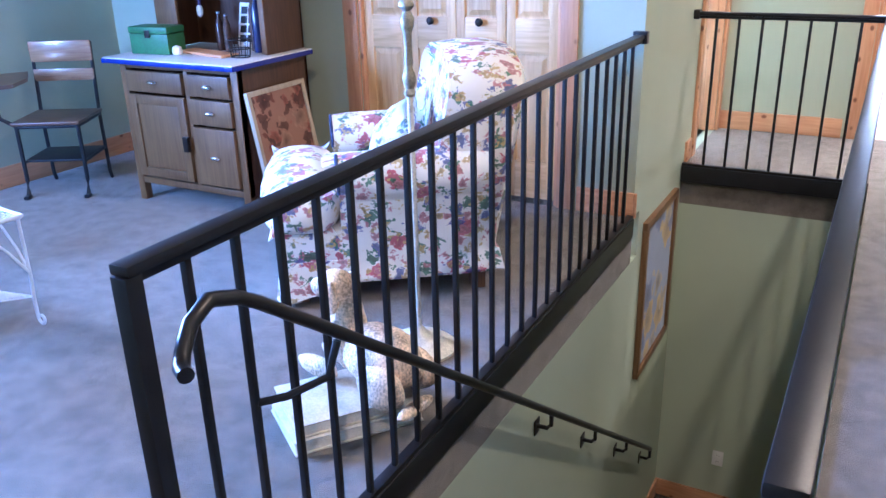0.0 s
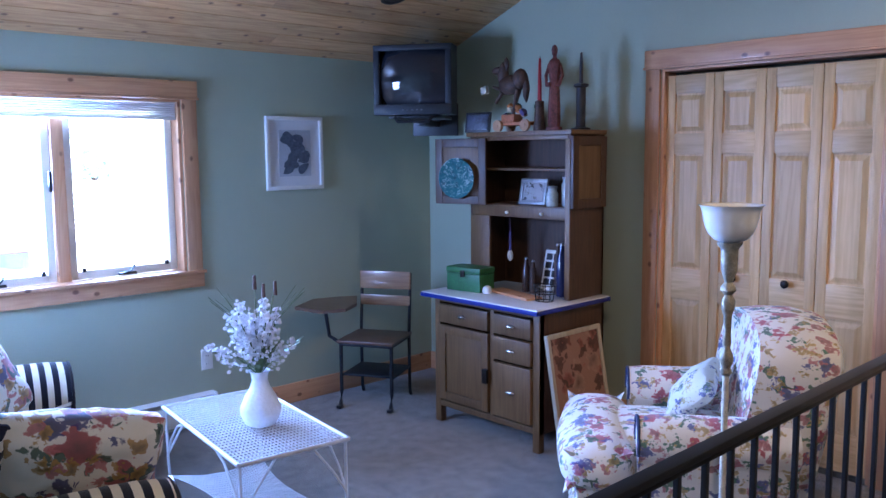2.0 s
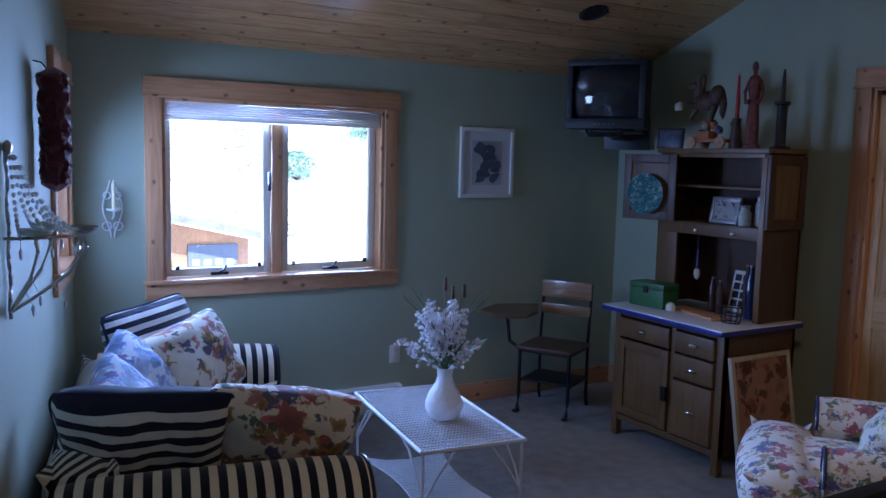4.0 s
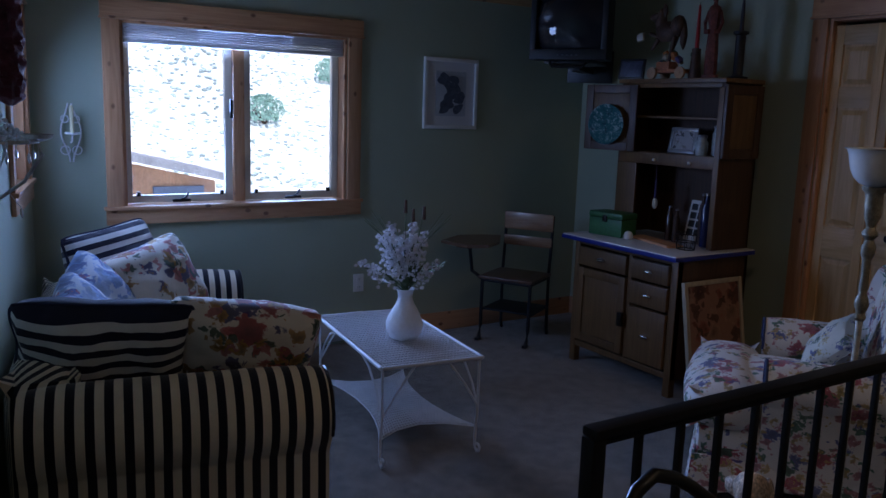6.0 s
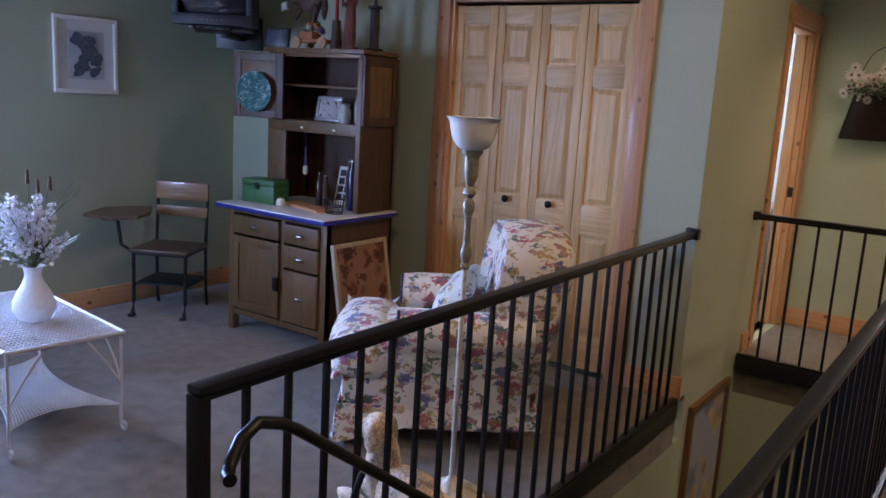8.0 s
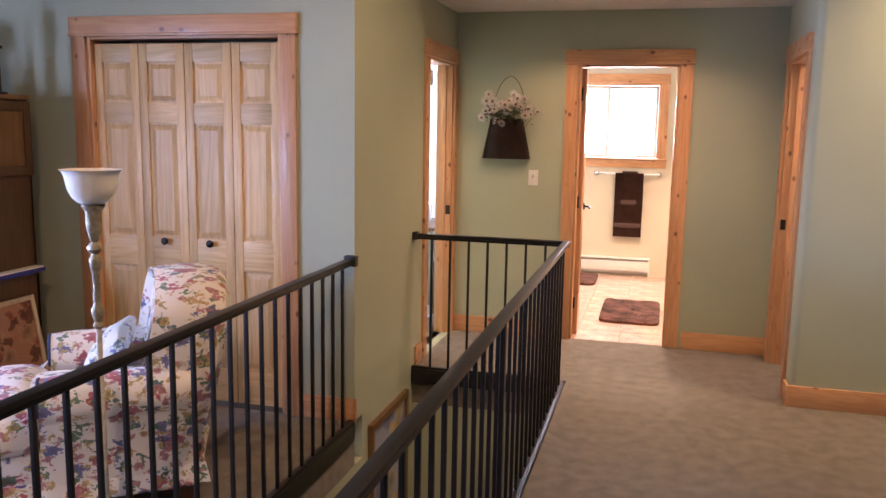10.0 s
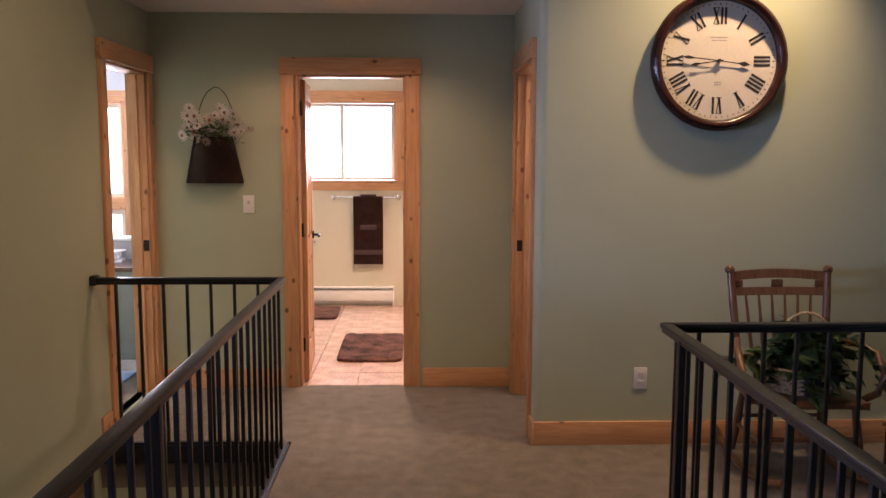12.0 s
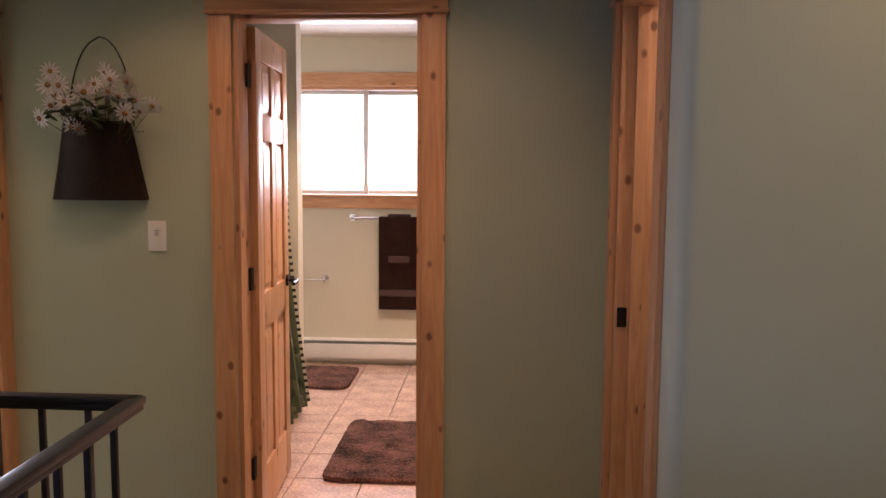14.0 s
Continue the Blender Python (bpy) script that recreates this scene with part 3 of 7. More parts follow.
def sash(parent, x0, x1, z0, z1, y, fw=0.042, material=VINYL):
    bm = bmesh.new()
    for b in ((x0, x0 + fw, y, y + 0.04, z0, z1), (x1 - fw, x1, y, y + 0.04, z0, z1), (x0 + fw, x1 - fw, y, y + 0.04, z0, z0 + fw), (x0 + fw, x1 - fw, y, y + 0.04, z1 - fw, z1)):
        rect(bm, *b, 0.004)
    fr = part("sash", bm, material, parent)
    pane(fr, (x0 + fw - 0.004, x1 - fw + 0.004, y + 0.017, y + 0.023, z0 + fw - 0.004, z1 - fw + 0.004))
    return fr


def crank(parent, x, z, y):
    bm = bmesh.new()
    rect(bm, x - 0.05, x + 0.05, y - 0.022, y, z, z + 0.016, 0.004)
    tube(bm, [(x, y - 0.012, z + 0.012), (x + 0.02, y - 0.03, z + 0.03), (x + 0.035, y - 0.03, z + 0.055)], 0.006)
    part("crank_handle", bm, DARK_BRONZE, parent, "dark crank handle")


win = thing("window_1", "pine-framed double casement window with a raised blind", "window", (XW, WY0, 0), 90, kind="structure")
_w = WY1 - WY0
casing(win, _w, WZ0, WZ1, 0.16, sill=True)
add_box("mullion", (_w / 2 - 0.032, _w / 2 + 0.032, 0.06, 0.13, WZ0 + 0.008, WZ1 - 0.02), PINE, win)
for a, c in ((0.02, _w / 2 - 0.034), (_w / 2 + 0.034, _w - 0.02)):
    sash(win, a, c, WZ0 + 0.012, WZ1 - 0.024, 0.085)
    crank(win, (a + c) / 2, WZ0 + 0.014, 0.08)
    for q in (a + 0.06, c - 0.08):
        add_box("sash_lock", (q, q + 0.02, 0.066, 0.084, WZ0 + 0.05, WZ0 + 0.075), DARK_BRONZE, win)
add_box("sash_lock", (_w / 2 - 0.05, _w / 2 - 0.036, 0.06, 0.084, 1.42, 1.53), DARK_BRONZE, win)
blind = thing("window_blind", "white cellular blind drawn up under the window head", "blind", (XW, WY0, 0), 90)
bm = bmesh.new()
for i in range(6):
    rect(bm, 0.025, _w - 0.025, 0.012, 0.05, WZ1 - 0.1 + i * 0.0125, WZ1 - 0.0905 + i * 0.0125, 0.003)
part("folded_slats", bm, mat("white_blind_fabric", (0.78, 0.77, 0.80), 0.8, vary=0.03), blind)
add_box("head_rail", (0.02, _w - 0.02, 0.008, 0.054, WZ1 - 0.025, WZ1 - 0.022 + 0.002), WHITE_PLASTIC, blind)
add_box("bottom_rail", (0.025, _w - 0.025, 0.01, 0.052, WZ1 - 0.118, WZ1 - 0.102), WHITE_PLASTIC, blind)

_sa = math.degrees(math.atan2(WU.y, WU.x))
_o = Vector((WA[0], WA[1], 0)) + WU * S1
win2 = thing("window_2", "pine-framed window in the slanting wall", "window", tuple(_o), 180 + _sa, kind="structure")
casing(win2, S1 - S0, SZ0, SZ1, 0.14, cw=0.07, sill=True)
sash(win2, 0.02, S1 - S0 - 0.02, SZ0 + 0.012, SZ1 - 0.024, 0.075)

# bathroom slider
win3 = thing("window_3", "white sliding bathroom window in pine casing", "window", (BWX0, YBW, 0), 0, kind="structure")
_w = BWX1 - BWX0
casing(win3, _w, BWZ0, BWZ1, 0.14, cw=0.085, sill=True)
sash(win3, 0.02, _w * 0.52, BWZ0 + 0.012, BWZ1 - 0.024, 0.05, 0.03, WHITE_PLASTIC)
sash(win3, _w * 0.48, _w - 0.02, BWZ0 + 0.012, BWZ1 - 0.024, 0.094, 0.03, WHITE_PLASTIC)
# side room windows
win4 = thing("window_4", "tall pine-framed window over two low lights", "window", (DWX0, 8.9, 0), 0, kind="structure")
_w = DWX1 - DWX0
casing(win4, _w, 0.62, 2.05, 0.14, sill=True)
add_box("transom", (0.018, _w - 0.018, 0.03, 0.12, 1.0, 1.12), PINE_X, win4)
sash(win4, 0.02, _w - 0.02, 1.122, 2.028, 0.06)
for k in range(3):
    sash(win4, 0.02 + k * (_w - 0.04) / 3, 0.02 + (k + 1) * (_w - 0.04) / 3 - 0.004, 0.632, 0.998, 0.06, 0.05)


def panel_door(parent, w, h, t, material, stile=0.1, rows=((0.12, 0.62), (0.75, 1.42), (1.53, 1.86)), name="leaf"):
    """A raised-panel leaf: stiles, rails and bevelled panels. Local x along the width, y thickness."""
    leaf = new(name)
    leaf.parent = parent
    bm = bmesh.new()
    rect(bm, 0, stile, 0, t, 0, h, 0.002)
    part("stile", bm, material, leaf)
    bm = bmesh.new()
    rect(bm, w - stile, w, 0, t, 0, h, 0.002)
    part("stile", bm, material, leaf)
    zs = [0] + [q for r in rows for q in r] + [h]
    for a, c in zip(zs[0::2], zs[1::2]):
        bm = bmesh.new()
        rect(bm, stile, w - stile, 0.001, t - 0.001, a, c, 0.002)
        part("rail", bm, PINE_DOOR_X if material is PINE_DOOR else material, leaf)
    return leaf, rows, stile


PINE_DOOR_X = wood("pale_pine_rail", (0.74, 0.51, 0.25), (0.56, 0.34, 0.14), 0.42, "X", ring=7, knots=False)


def raised(leaf, x0, x1, z0, z1, t, material):
    bm = bmesh.new()
    rect(bm, x0, x1, t * 0.35, t * 0.65, z0, z1)
    for y, s in ((t * 0.35, -1), (t * 0.65, 1)):
        a, c = 0.012, 0.038
        o = [bm.verts.new((px, y, pz)) for px, pz in ((x0 + a, z0 + a), (x1 - a, z0 + a), (x1 - a, z1 - a), (x0 + a, z1 - a))]
        i = [bm.verts.new((px, y + s * t * 0.26, pz)) for px, pz in ((x0 + c, z0 + c), (x1 - c, z0 + c), (x1 - c, z1 - c), (x0 + c, z1 - c))]
        for k in range(4):
            bm.faces.new((o[k], o[(k + 1) % 4], i[(k + 1) % 4], i[k]))
        bm.faces.new(i)
    part("panel", bm, material, leaf, smooth=False)


# closet: four bifold leaves
closet = thing("closet_door", "pale pine four-leaf bifold closet door with bronze knobs", "door", (CX0, YC, 0), 0, kind="structure")
casing(closet, CX1 - CX0, 0, CZ, 0.12)
_lw = (CX1 - CX0 - 0.04) / 4
ROWS3 = ((0.20, 0.76), (0.93, 1.57), (1.68, 1.90))
for k in range(4):
    leaf, rows, st = panel_door(closet, _lw - 0.004, 2.0, 0.034, PINE_DOOR, 0.05, ROWS3, "bifold_leaf")
    leaf.matrix_local = pose(0.02 + k * _lw, 0.03, 0.02)
    for a, c in rows:
        raised(leaf, st, _lw - 0.004 - st, a, c, 0.034, PINE_DOOR)
    if k in (1, 2):
        bm = bmesh.new()
        lathe(bm, [(0.008, 0), (0.008, 0.014), (0.02, 0.02), (0.021, 0.03), (0.012, 0.036)], 16)
        kb = part("knob", bm, DARK_BRONZE, leaf, "dark bronze knob")
        kb.matrix_local = pose(_lw / 2, 0, 0.91, 90, 0, 0)

# hall doorways
d1 = thing("door_1", "knotty pine doorway to the side room, door swung out of sight", "door", (XL, DY0, 0), 90, kind="structure")
casing(d1, DY1 - DY0, 0, DZ, 0.12)
add_box("stop", (DY1 - DY0 - 0.032, DY1 - DY0 - 0.018, 0.045, 0.085, 0, DZ - 0.02), PINE, d1)
add_box("strike_plate", (DY1 - DY0 - 0.0205, DY1 - DY0 - 0.0175, 0.005, 0.04, 0.93, 1.0), DARK_BRONZE, d1)
d2 = thing("door_2", "knotty pine bathroom door standing open with a bronze lever", "door", (BX0, YB, 0), 0, kind="structure")
casing(d2, BX1 - BX0, 0, DZ, 0.12)
leaf, rows, st = panel_door(d2, 0.66, 2.02, 0.036, PINE, 0.1, ((0.22, 0.80), (0.95, 1.58), (1.69, 1.90)), "leaf")
leaf.matrix_local = pose(0.05, 0.125, 0.015, 0, 0, 94)
for a, c in rows:
    raised(leaf, st, 0.66 / 2 - 0.035, a, c, 0.036, PINE)
    raised(leaf, 0.66 / 2 + 0.035, 0.66 - st, a, c, 0.036, PINE)
    add_box("muntin", (0.66 / 2 - 0.035, 0.66 / 2 + 0.035, 0.001, 0.035, a, c), PINE, leaf, bevel=0.002)
bm = bmesh.new()
for s in (-1, 1):
    y = 0.0 if s < 0 else 0.036
    rod(bm, (0.6, y, 0.94), (0.6, y + s * 0.012, 0.94), 0.028, seg=16)
    rod(bm, (0.6, y + s * 0.012, 0.94), (0.6, y + s * 0.05, 0.94), 0.009)
    tube(bm, [(0.6, y + s * 0.05, 0.94), (0.55, y + s * 0.056, 0.94), (0.49, y + s * 0.052, 0.938)], 0.009)
part("lever", bm, DARK_BRONZE, leaf, "dark bronze lever")
for z in (0.22, 1.0, 1.8):
    add_box("hinge", (0.016, 0.03, 0.09, 0.13, z, z + 0.09), DARK_BRONZE, d2, "dark hinge")
d3 = thing("door_3", "knotty pine doorway to the room off the hall", "door", (XR, RY1, 0), -90, kind="structure")
casing(d3, RY1 - RY0, 0, DZ, 0.12)
add_box("stop", (0.018, 0.032, 0.05, 0.09, 0, DZ - 0.02), PINE, d3)
add_box("strike_plate", (0.0175, 0.0205, 0.008, 0.042, 0.94, 1.01), DARK_BRONZE, d3)


# baseboards
def baseboard(x0, y0, x1, y1, z=0.0):
    """A pine skirting along a wall line; the room lies to its left."""
    a, b = Vector((x0, y0, z)), Vector((x1, y1, z))
    ang = math.degrees(math.atan2(b.y - a.y, b.x - a.x))
    bm = bmesh.new()
    rect(bm, 0.001, (b - a).length - 0.001, 0, 0.016, 0.0, 0.128, 0.003)
    ob = part("baseboard", bm, PINE_X, None)
    ob.matrix_world = pose(*a, 0, 0, ang)
    tagged(ob, "plain knotty pine baseboard along the wall", "baseboard", "baseboards", "structure")


baseboard(CX0 - 0.11, YC, XW, YC)
baseboard(XL + 0.0, YC, CX1 + 0.11, YC)
baseboard(XW, YC - 0.02, XW, 2.25)
baseboard(XL, YC + 0.0, XL, YC - 0.017)
baseboard(XL, DY0 - 0.11, XL, 5.15)
baseboard(BX0 - 0.11, YB, XL, YB)
baseboard(XR, YB, BX1 + 0.11, YB)
baseboard(XR, YH - 0.015, XR, RY0 - 0.098)
baseboard(4.08, YH, XR, YH)
baseboard(-0.04, 5.12, XL, 5.12, -2.45)
baseboard(XL, 5.1, XL, 4.4, -2.45)

# stairs between the two floors
stairs = thing("stairs", "carpeted flight going down between sage walls", "stairs", (0, 0, 0), kind="structure")
for i in range(12):
    z = -0.188 * (i + 1)
    bm = bmesh.new()
    rect(bm, XL + 0.001, -0.041, 0.98 + i * 0.262, 0.98 + (i + 1) * 0.262 + 0.02, z - 0.3, z, 0.012)
    part("step", bm, CARPET, stairs)


# ---- railings ----
def railing(name, label, a, b, n, posts=(0.0,), end_cap=True, fascia=True):
    """Square black balusters between a moulded top rail and a bottom bar, along a line."""
    a, b = Vector((*a, 0)), Vector((*b, 0))
    ln = (b - a).length
    th = thing(name, label, "railing", tuple(a), math.degrees(math.atan2(b.y - a.y, b.x - a.x)), "black iron railings")
    bm = bmesh.new()
    rect(bm, -0.014, ln + 0.014, -0.022, 0.022, 0.884, 0.905, 0.006)
    rect(bm, -0.01, ln + 0.01, -0.015, 0.015, 0.868, 0.884, 0.003)
    part("top_rail", bm, BLACK_IRON, th)
    bm = bmesh.new()
    rect(bm, 0, ln, -0.016, 0.016, 0.0, 0.016, 0.002)
    if fascia:
        rect(bm, 0, ln, -0.022, 0.026, -0.1, -0.0005, 0.004)
    part("bottom_bar", bm, BLACK_IRON, th)
    me = None
    for i in range(1, n):
        if me is None:
            bm = bmesh.new()
            rect(bm, -0.0075, 0.0075, -0.0075, 0.0075, 0.012, 0.872, 0.0015)
            ob = part("baluster", bm, BLACK_IRON, th)
            me = ob.data
        else:
            ob = new("baluster", me)
            ob.parent = th
        ob.matrix_local = pose(ln * i / n, 0, 0)
    for p in posts:
        bm = bmesh.new()
        rect(bm, -0.018, 0.018, -0.018, 0.018, -0.08, 0.884, 0.003)
        ob = part("post", bm, BLACK_IRON, th)
        ob.matrix_local = pose(ln * p, 0, 0)
    return th


r1 = railing("stair_railing", "black iron railing along the loft edge of the stairs", (XL - 0.01, 0.985), (XL - 0.01, YC - 0.02), 24)
bm = bmesh.new()
rect(bm, -0.034, 0.034, YC - 0.985 - 0.045, YC - 0.985 - 0.003, 0.862, 0.918, 0.004, Matrix.Rotation(radians(-90), 4, "Z"))
part("wall_bracket", bm, BLACK_IRON, r1)
r2 = railing("hall_railing", "short black iron railing across the end of the stairwell", (XL + 0.004, 5.1), (-0.075, 5.1), 8, posts=())
add_box("wall_bracket", (-0.002, 0.03, -0.03, 0.03, 0.865, 0.915), BLACK_IRON, r2)
r3 = railing("landing_railing", "black iron railing along the landing side of the stairs", (-0.07, 0.87), (-0.07, 5.1), 33, posts=(0.0, 0.5))
r4 = railing("well_railing", "black iron railing round the second stairwell", (1.605, 1.0), (1.605, 3.9), 22, posts=(0.0, 0.93))
r5 = railing("well_railing", "black iron railing between the stairwell and the rocking chair", (1.605, 3.9), (4.06, 3.9), 19, posts=())

# handrail on the stair wall
hr = thing("handrail", "black iron handrail with a curled end on wall brackets", "handrail", (XL, 0, 0))
bm = bmesh.new()
_pts = [(0.09, 0.985, 0.765), (0.08, 1.02, 0.80), (0.075, 1.07, 0.82), (0.07, 1.14, 0.795), (0.07, 1.19, 0.765)]
tube(bm, [(0.13, 0.95, 0.752), (0.108, 0.962, 0.752)] + _pts + [(0.07, 1.19 + 3.35 * k / 8, 0.765 - 0.733 * 3.35 * k / 8) for k in range(1, 9)], 0.0145, 10)
part("rail", bm, BLACK_IRON, hr)
for k in range(4):
    y = 2.75 + 0.6 * k
    z = 0.765 - 0.733 * (y - 1.19)
    bm = bmesh.new()
    tube(bm, [(0.07, y, z - 0.015), (0.07, y, z - 0.06), (0.05, y + 0.01, z - 0.085), (0.004, y + 0.015, z - 0.09)], 0.009)
    rect(bm, 0.001, 0.007, y - 0.01, y + 0.04, z - 0.125, z - 0.06, 0.002)
    part("wall_bracket", bm, BLACK_IRON, hr)
bm = bmesh.new()
tube(bm, [(0.07, 1.42, 0.575), (0.062, 1.39, 0.50), (0.02, 1.30, 0.49), (-0.008, 1.24, 0.5)], 0.009)
part("wall_bracket", bm, BLACK_IRON, hr)


# ---- the loft ----
def rolled_arm(bm, y0, y1, x, z, r, drop, seg=18):
    """An upholstered arm: a padded roll on a slab, along y."""
    prof = [(x - r * 0.66, drop), (x - r * 0.62, z - r * 0.86)]
    prof += [(x - r * math.cos(a), z + r * math.sin(a)) for a in [radians(-48 + 276 * k / seg) for k in range(seg + 1)]]
    prof += [(x + r * 0.62, z - r * 0.86), (x + r * 0.66, drop)]
    rows = []
    n = 10
    for j in range(n + 1):
        t = j / n
        y = y0 + (y1 - y0) * t
        k = 1 - 0.10 * (abs(2 * t - 1) ** 6)
        rows.append([bm.verts.new((x + (px - x) * k, y, z + (pz - z) * (k if pz > z else 1))) for px, pz in prof])
    for a, b in zip(rows, rows[1:]):
        for i in range(len(prof) - 1):
            bm.faces.new((a[i], a[i + 1], b[i + 1], b[i]))
        bm.faces.new((a[-1], a[0], b[0], b[-1]))
    bm.faces.new(rows[0])
    bm.faces.new(list(reversed(rows[-1])))


def padded(bm, x0, x1, y0, y1, z0, z1, puff=0.03, n=10, m=None, r=0.03):
    """A stuffed block with rounded edges and a crowned top."""
    vs = rect(bm, x0, x1, y0, y1, z0, z1)
    fs = list({f for v in vs for f in v.link_faces})
    es = list({e for f in fs for e in f.edges})
    out = bmesh.ops.subdivide_edges(bm, edges=es, cuts=n - 1, use_grid_fill=True)
    vv = list({v for f in bm.faces for v in f.verts if f.is_valid} & ({g for g in out["geom"] if isinstance(g, bmesh.types.BMVert)} | {v for v in vs if v.is_valid}))
    c = Vector(((x0 + x1) / 2, (y0 + y1) / 2, (z0 + z1) / 2))
    h = Vector(((x1 - x0) / 2, (y1 - y0) / 2, (z1 - z0) / 2))
    for v in vv:
        q = v.co - c
        inner = Vector([max(-h[k] + r, min(h[k] - r, q[k])) for k in range(3)])
        d = q - inner
        if d.length > 1e-6:
            q = inner + d.normalized() * r
        u = Vector([q[k] / h[k] for k in range(3)])
        for k in range(3):
            o = [j for j in range(3) if j != k]
            q[k] += math.copysign(puff * abs(u[k]) * max(0, 1 - u[o[0]] ** 2) * max(0, 1 - u[o[1]] ** 2), u[k])
        q += Vector((0.004, 0.004, 0.004)) * noise.noise(v.co * 7)
        v.co = c + q
    if m is not None:
        bmesh.ops.transform(bm, matrix=m, verts=vv)
    return vv


# sofa along the slanting wall
def along(s, n, z=0.0):
    p = Vector((WA[0], WA[1], 0)) + WU * s + Vector((0.196, 0.98, 0)) * n
    return (p.x, p.y, z)


sofa = thing("sofa", "black-and-cream striped rolled-arm sofa against the slanting wall", "sofa", along(1.1, 0.06), _sa)
SW = 0.97
for s in (-1, 1):
    bm = bmesh.new()
    ax, ay = (SW - 0.14, 1.02) if s > 0 else (-0.93, 0.95)
    rolled_arm(bm, 0.06, ay, ax, 0.468, 0.155, 0.04)
    part("arm", bm, STRIPE_Y, sofa)
    bm = bmesh.new()
    tube(bm, [(ax - 0.140 * math.cos(a), ay + 0.001, 0.468 + 0.140 * math.sin(a)) for a in [radians(-25 + 230 * k / 20) for k in range(21)]], 0.007, 6)
    part("piping", bm, BLACK_IRON, sofa, "black piping round the arm")
bm = bmesh.new()
padded(bm, -0.80, SW - 0.17, 0.0, 0.24, 0.1, 0.645, 0.02, r=0.09)
part("backrest", bm, STRIPE_XY, sofa)
bm = bmesh.new()
rect(bm, -0.80, SW - 0.26, 0.1, 0.90, 0.06, 0.30, 0.02)
part("base", bm, STRIPE_X, sofa)
for s in (-1, 1):
    bm = bmesh.new()
    padded(bm, -0.05 + min(0.005 * s, s * 0.745), -0.05 + max(0.005 * s, s * 0.745), 0.22, 0.94, 0.295, 0.45, 0.025, r=0.05)
    part("seat_cushion", bm, STRIPE_X, sofa)
for x in (-0.93, SW - 0.14):
    for y in (0.1, 0.88):
        add_box("foot", (x - 0.04, x + 0.04, y - 0.03, y + 0.03, 0, 0.06), DARKWOOD, sofa)


NAVY = mat("navy_piping_cord", (0.02, 0.025, 0.06), 0.8)


def pillow(name, label, s, n, z, w, h, d, material, rx=0, ry=0, rz=0, seed=0.0):
    bm = bmesh.new()
    cushion(bm, w, h, d, 0.72, seed)
    ob = part(name, bm, material, None)
    x, y, _ = along(s, n)
    ob.matrix_world = Matrix.Translation((x, y, z)) @ Matrix.Rotation(radians(_sa + rz), 4, "Z") @ Matrix.Rotation(radians(rx), 4, "X") @ Matrix.Rotation(radians(ry), 4, "Y")
    if material is STRIPE_P:
        bm = bmesh.new()
        ring = [(-1 + k / 8, -1) for k in range(16)] + [(1, -1 + k / 8) for k in range(16)] + [(1 - k / 8, 1) for k in range(16)] + [(-1, 1 - k / 8) for k in range(17)]
        tube(bm, [(u * w / 2 * (1 - 0.098 * (1 - v * v)) * (1 - 0.1 * (u * v) ** 4) + 0.012 * noise.noise(Vector((u * 2, v * 2, seed))), 0, v * h / 2 * (1 - 0.098 * (1 - u * u)) * (1 - 0.1 * (u * v) ** 4)) for u, v in ring], 0.007, 6)
        part("piping", bm, NAVY, ob, "navy piping")
    tagged(ob, label, "pillow", "pillows on the sofa")
    return ob


pillow("throw_pillow", "navy-and-white striped pillow leaning on the sofa arm", 1.66, 0.37, 0.645, 0.62, 0.44, 0.26, STRIPE_P, 24, 3, 84, 1.0)
pillow("throw_pillow", "large floral pillow slumped against the sofa arm", 1.67, 0.83, 0.62, 0.58, 0.44, 0.26, FLORAL_DENSE, 26, 8, 80, 2.0)
pillow("throw_pillow", "navy-and-white striped pillow at the far end of the sofa", 0.36, 0.40, 0.68, 0.60, 0.46, 0.22, STRIPE_P, 18, 4, -42, 3.0)
pillow("throw_pillow", "large floral pillow propped at the far end of the sofa", 0.56, 0.56, 0.63, 0.56, 0.44, 0.24, FLORAL_DENSE, 24, 12, -50, 4.0)
pillow("throw_pillow", "blue-and-white printed pillow lying on the sofa", 0.84, 0.33, 0.62, 0.48, 0.42, 0.22, FLORAL_BLUE, 34, 22, -20, 5.0)
pillow("throw_pillow", "blue-and-white printed pillow against the sofa back", 1.06, 0.30, 0.60, 0.48, 0.40, 0.20, FLORAL_BLUE, 40, 10, -8, 6.0)

# white wire table
tb = thing("wire_table", "white woven-wire table with curled iron legs and lower shelf", "table", (-3.228, 1.735, 0), -7)
TL, TW, TH = 0.448, 0.238, 0.445
WIRE = mat("white_painted_wicker", (0.62, 0.62, 0.63), 0.5, vary=0.08, scale=20, fine=200, bump=0.2)


def lattice(bm, hw, hd, z, sag=0.0, waist=0.0, n=58, m=30, r=0.0034):
    def at(u, v):
        x = u * hw
        y = v * hd
        if waist:
            x = u * hw * (1 - waist * (1 - v * v))
            y = v * hd * (1 - waist * 1.3 * (1 - u * u))
        return Vector((x, y, z - sag * (1 - u * u)))
    for i in range(n + 1):
        u = 2 * i / n - 1
        tube(bm, [at(u, v) + Vector((0, 0, 0.003 if (i % 2) else -0.003)) for v in (-1, -0.5, 0, 0.5, 1)], r, 4)
    for j in range(m + 1):
        v = 2 * j / m - 1
        tube(bm, [at(k / 4 - 1, v) for k in range(9)], r, 4)


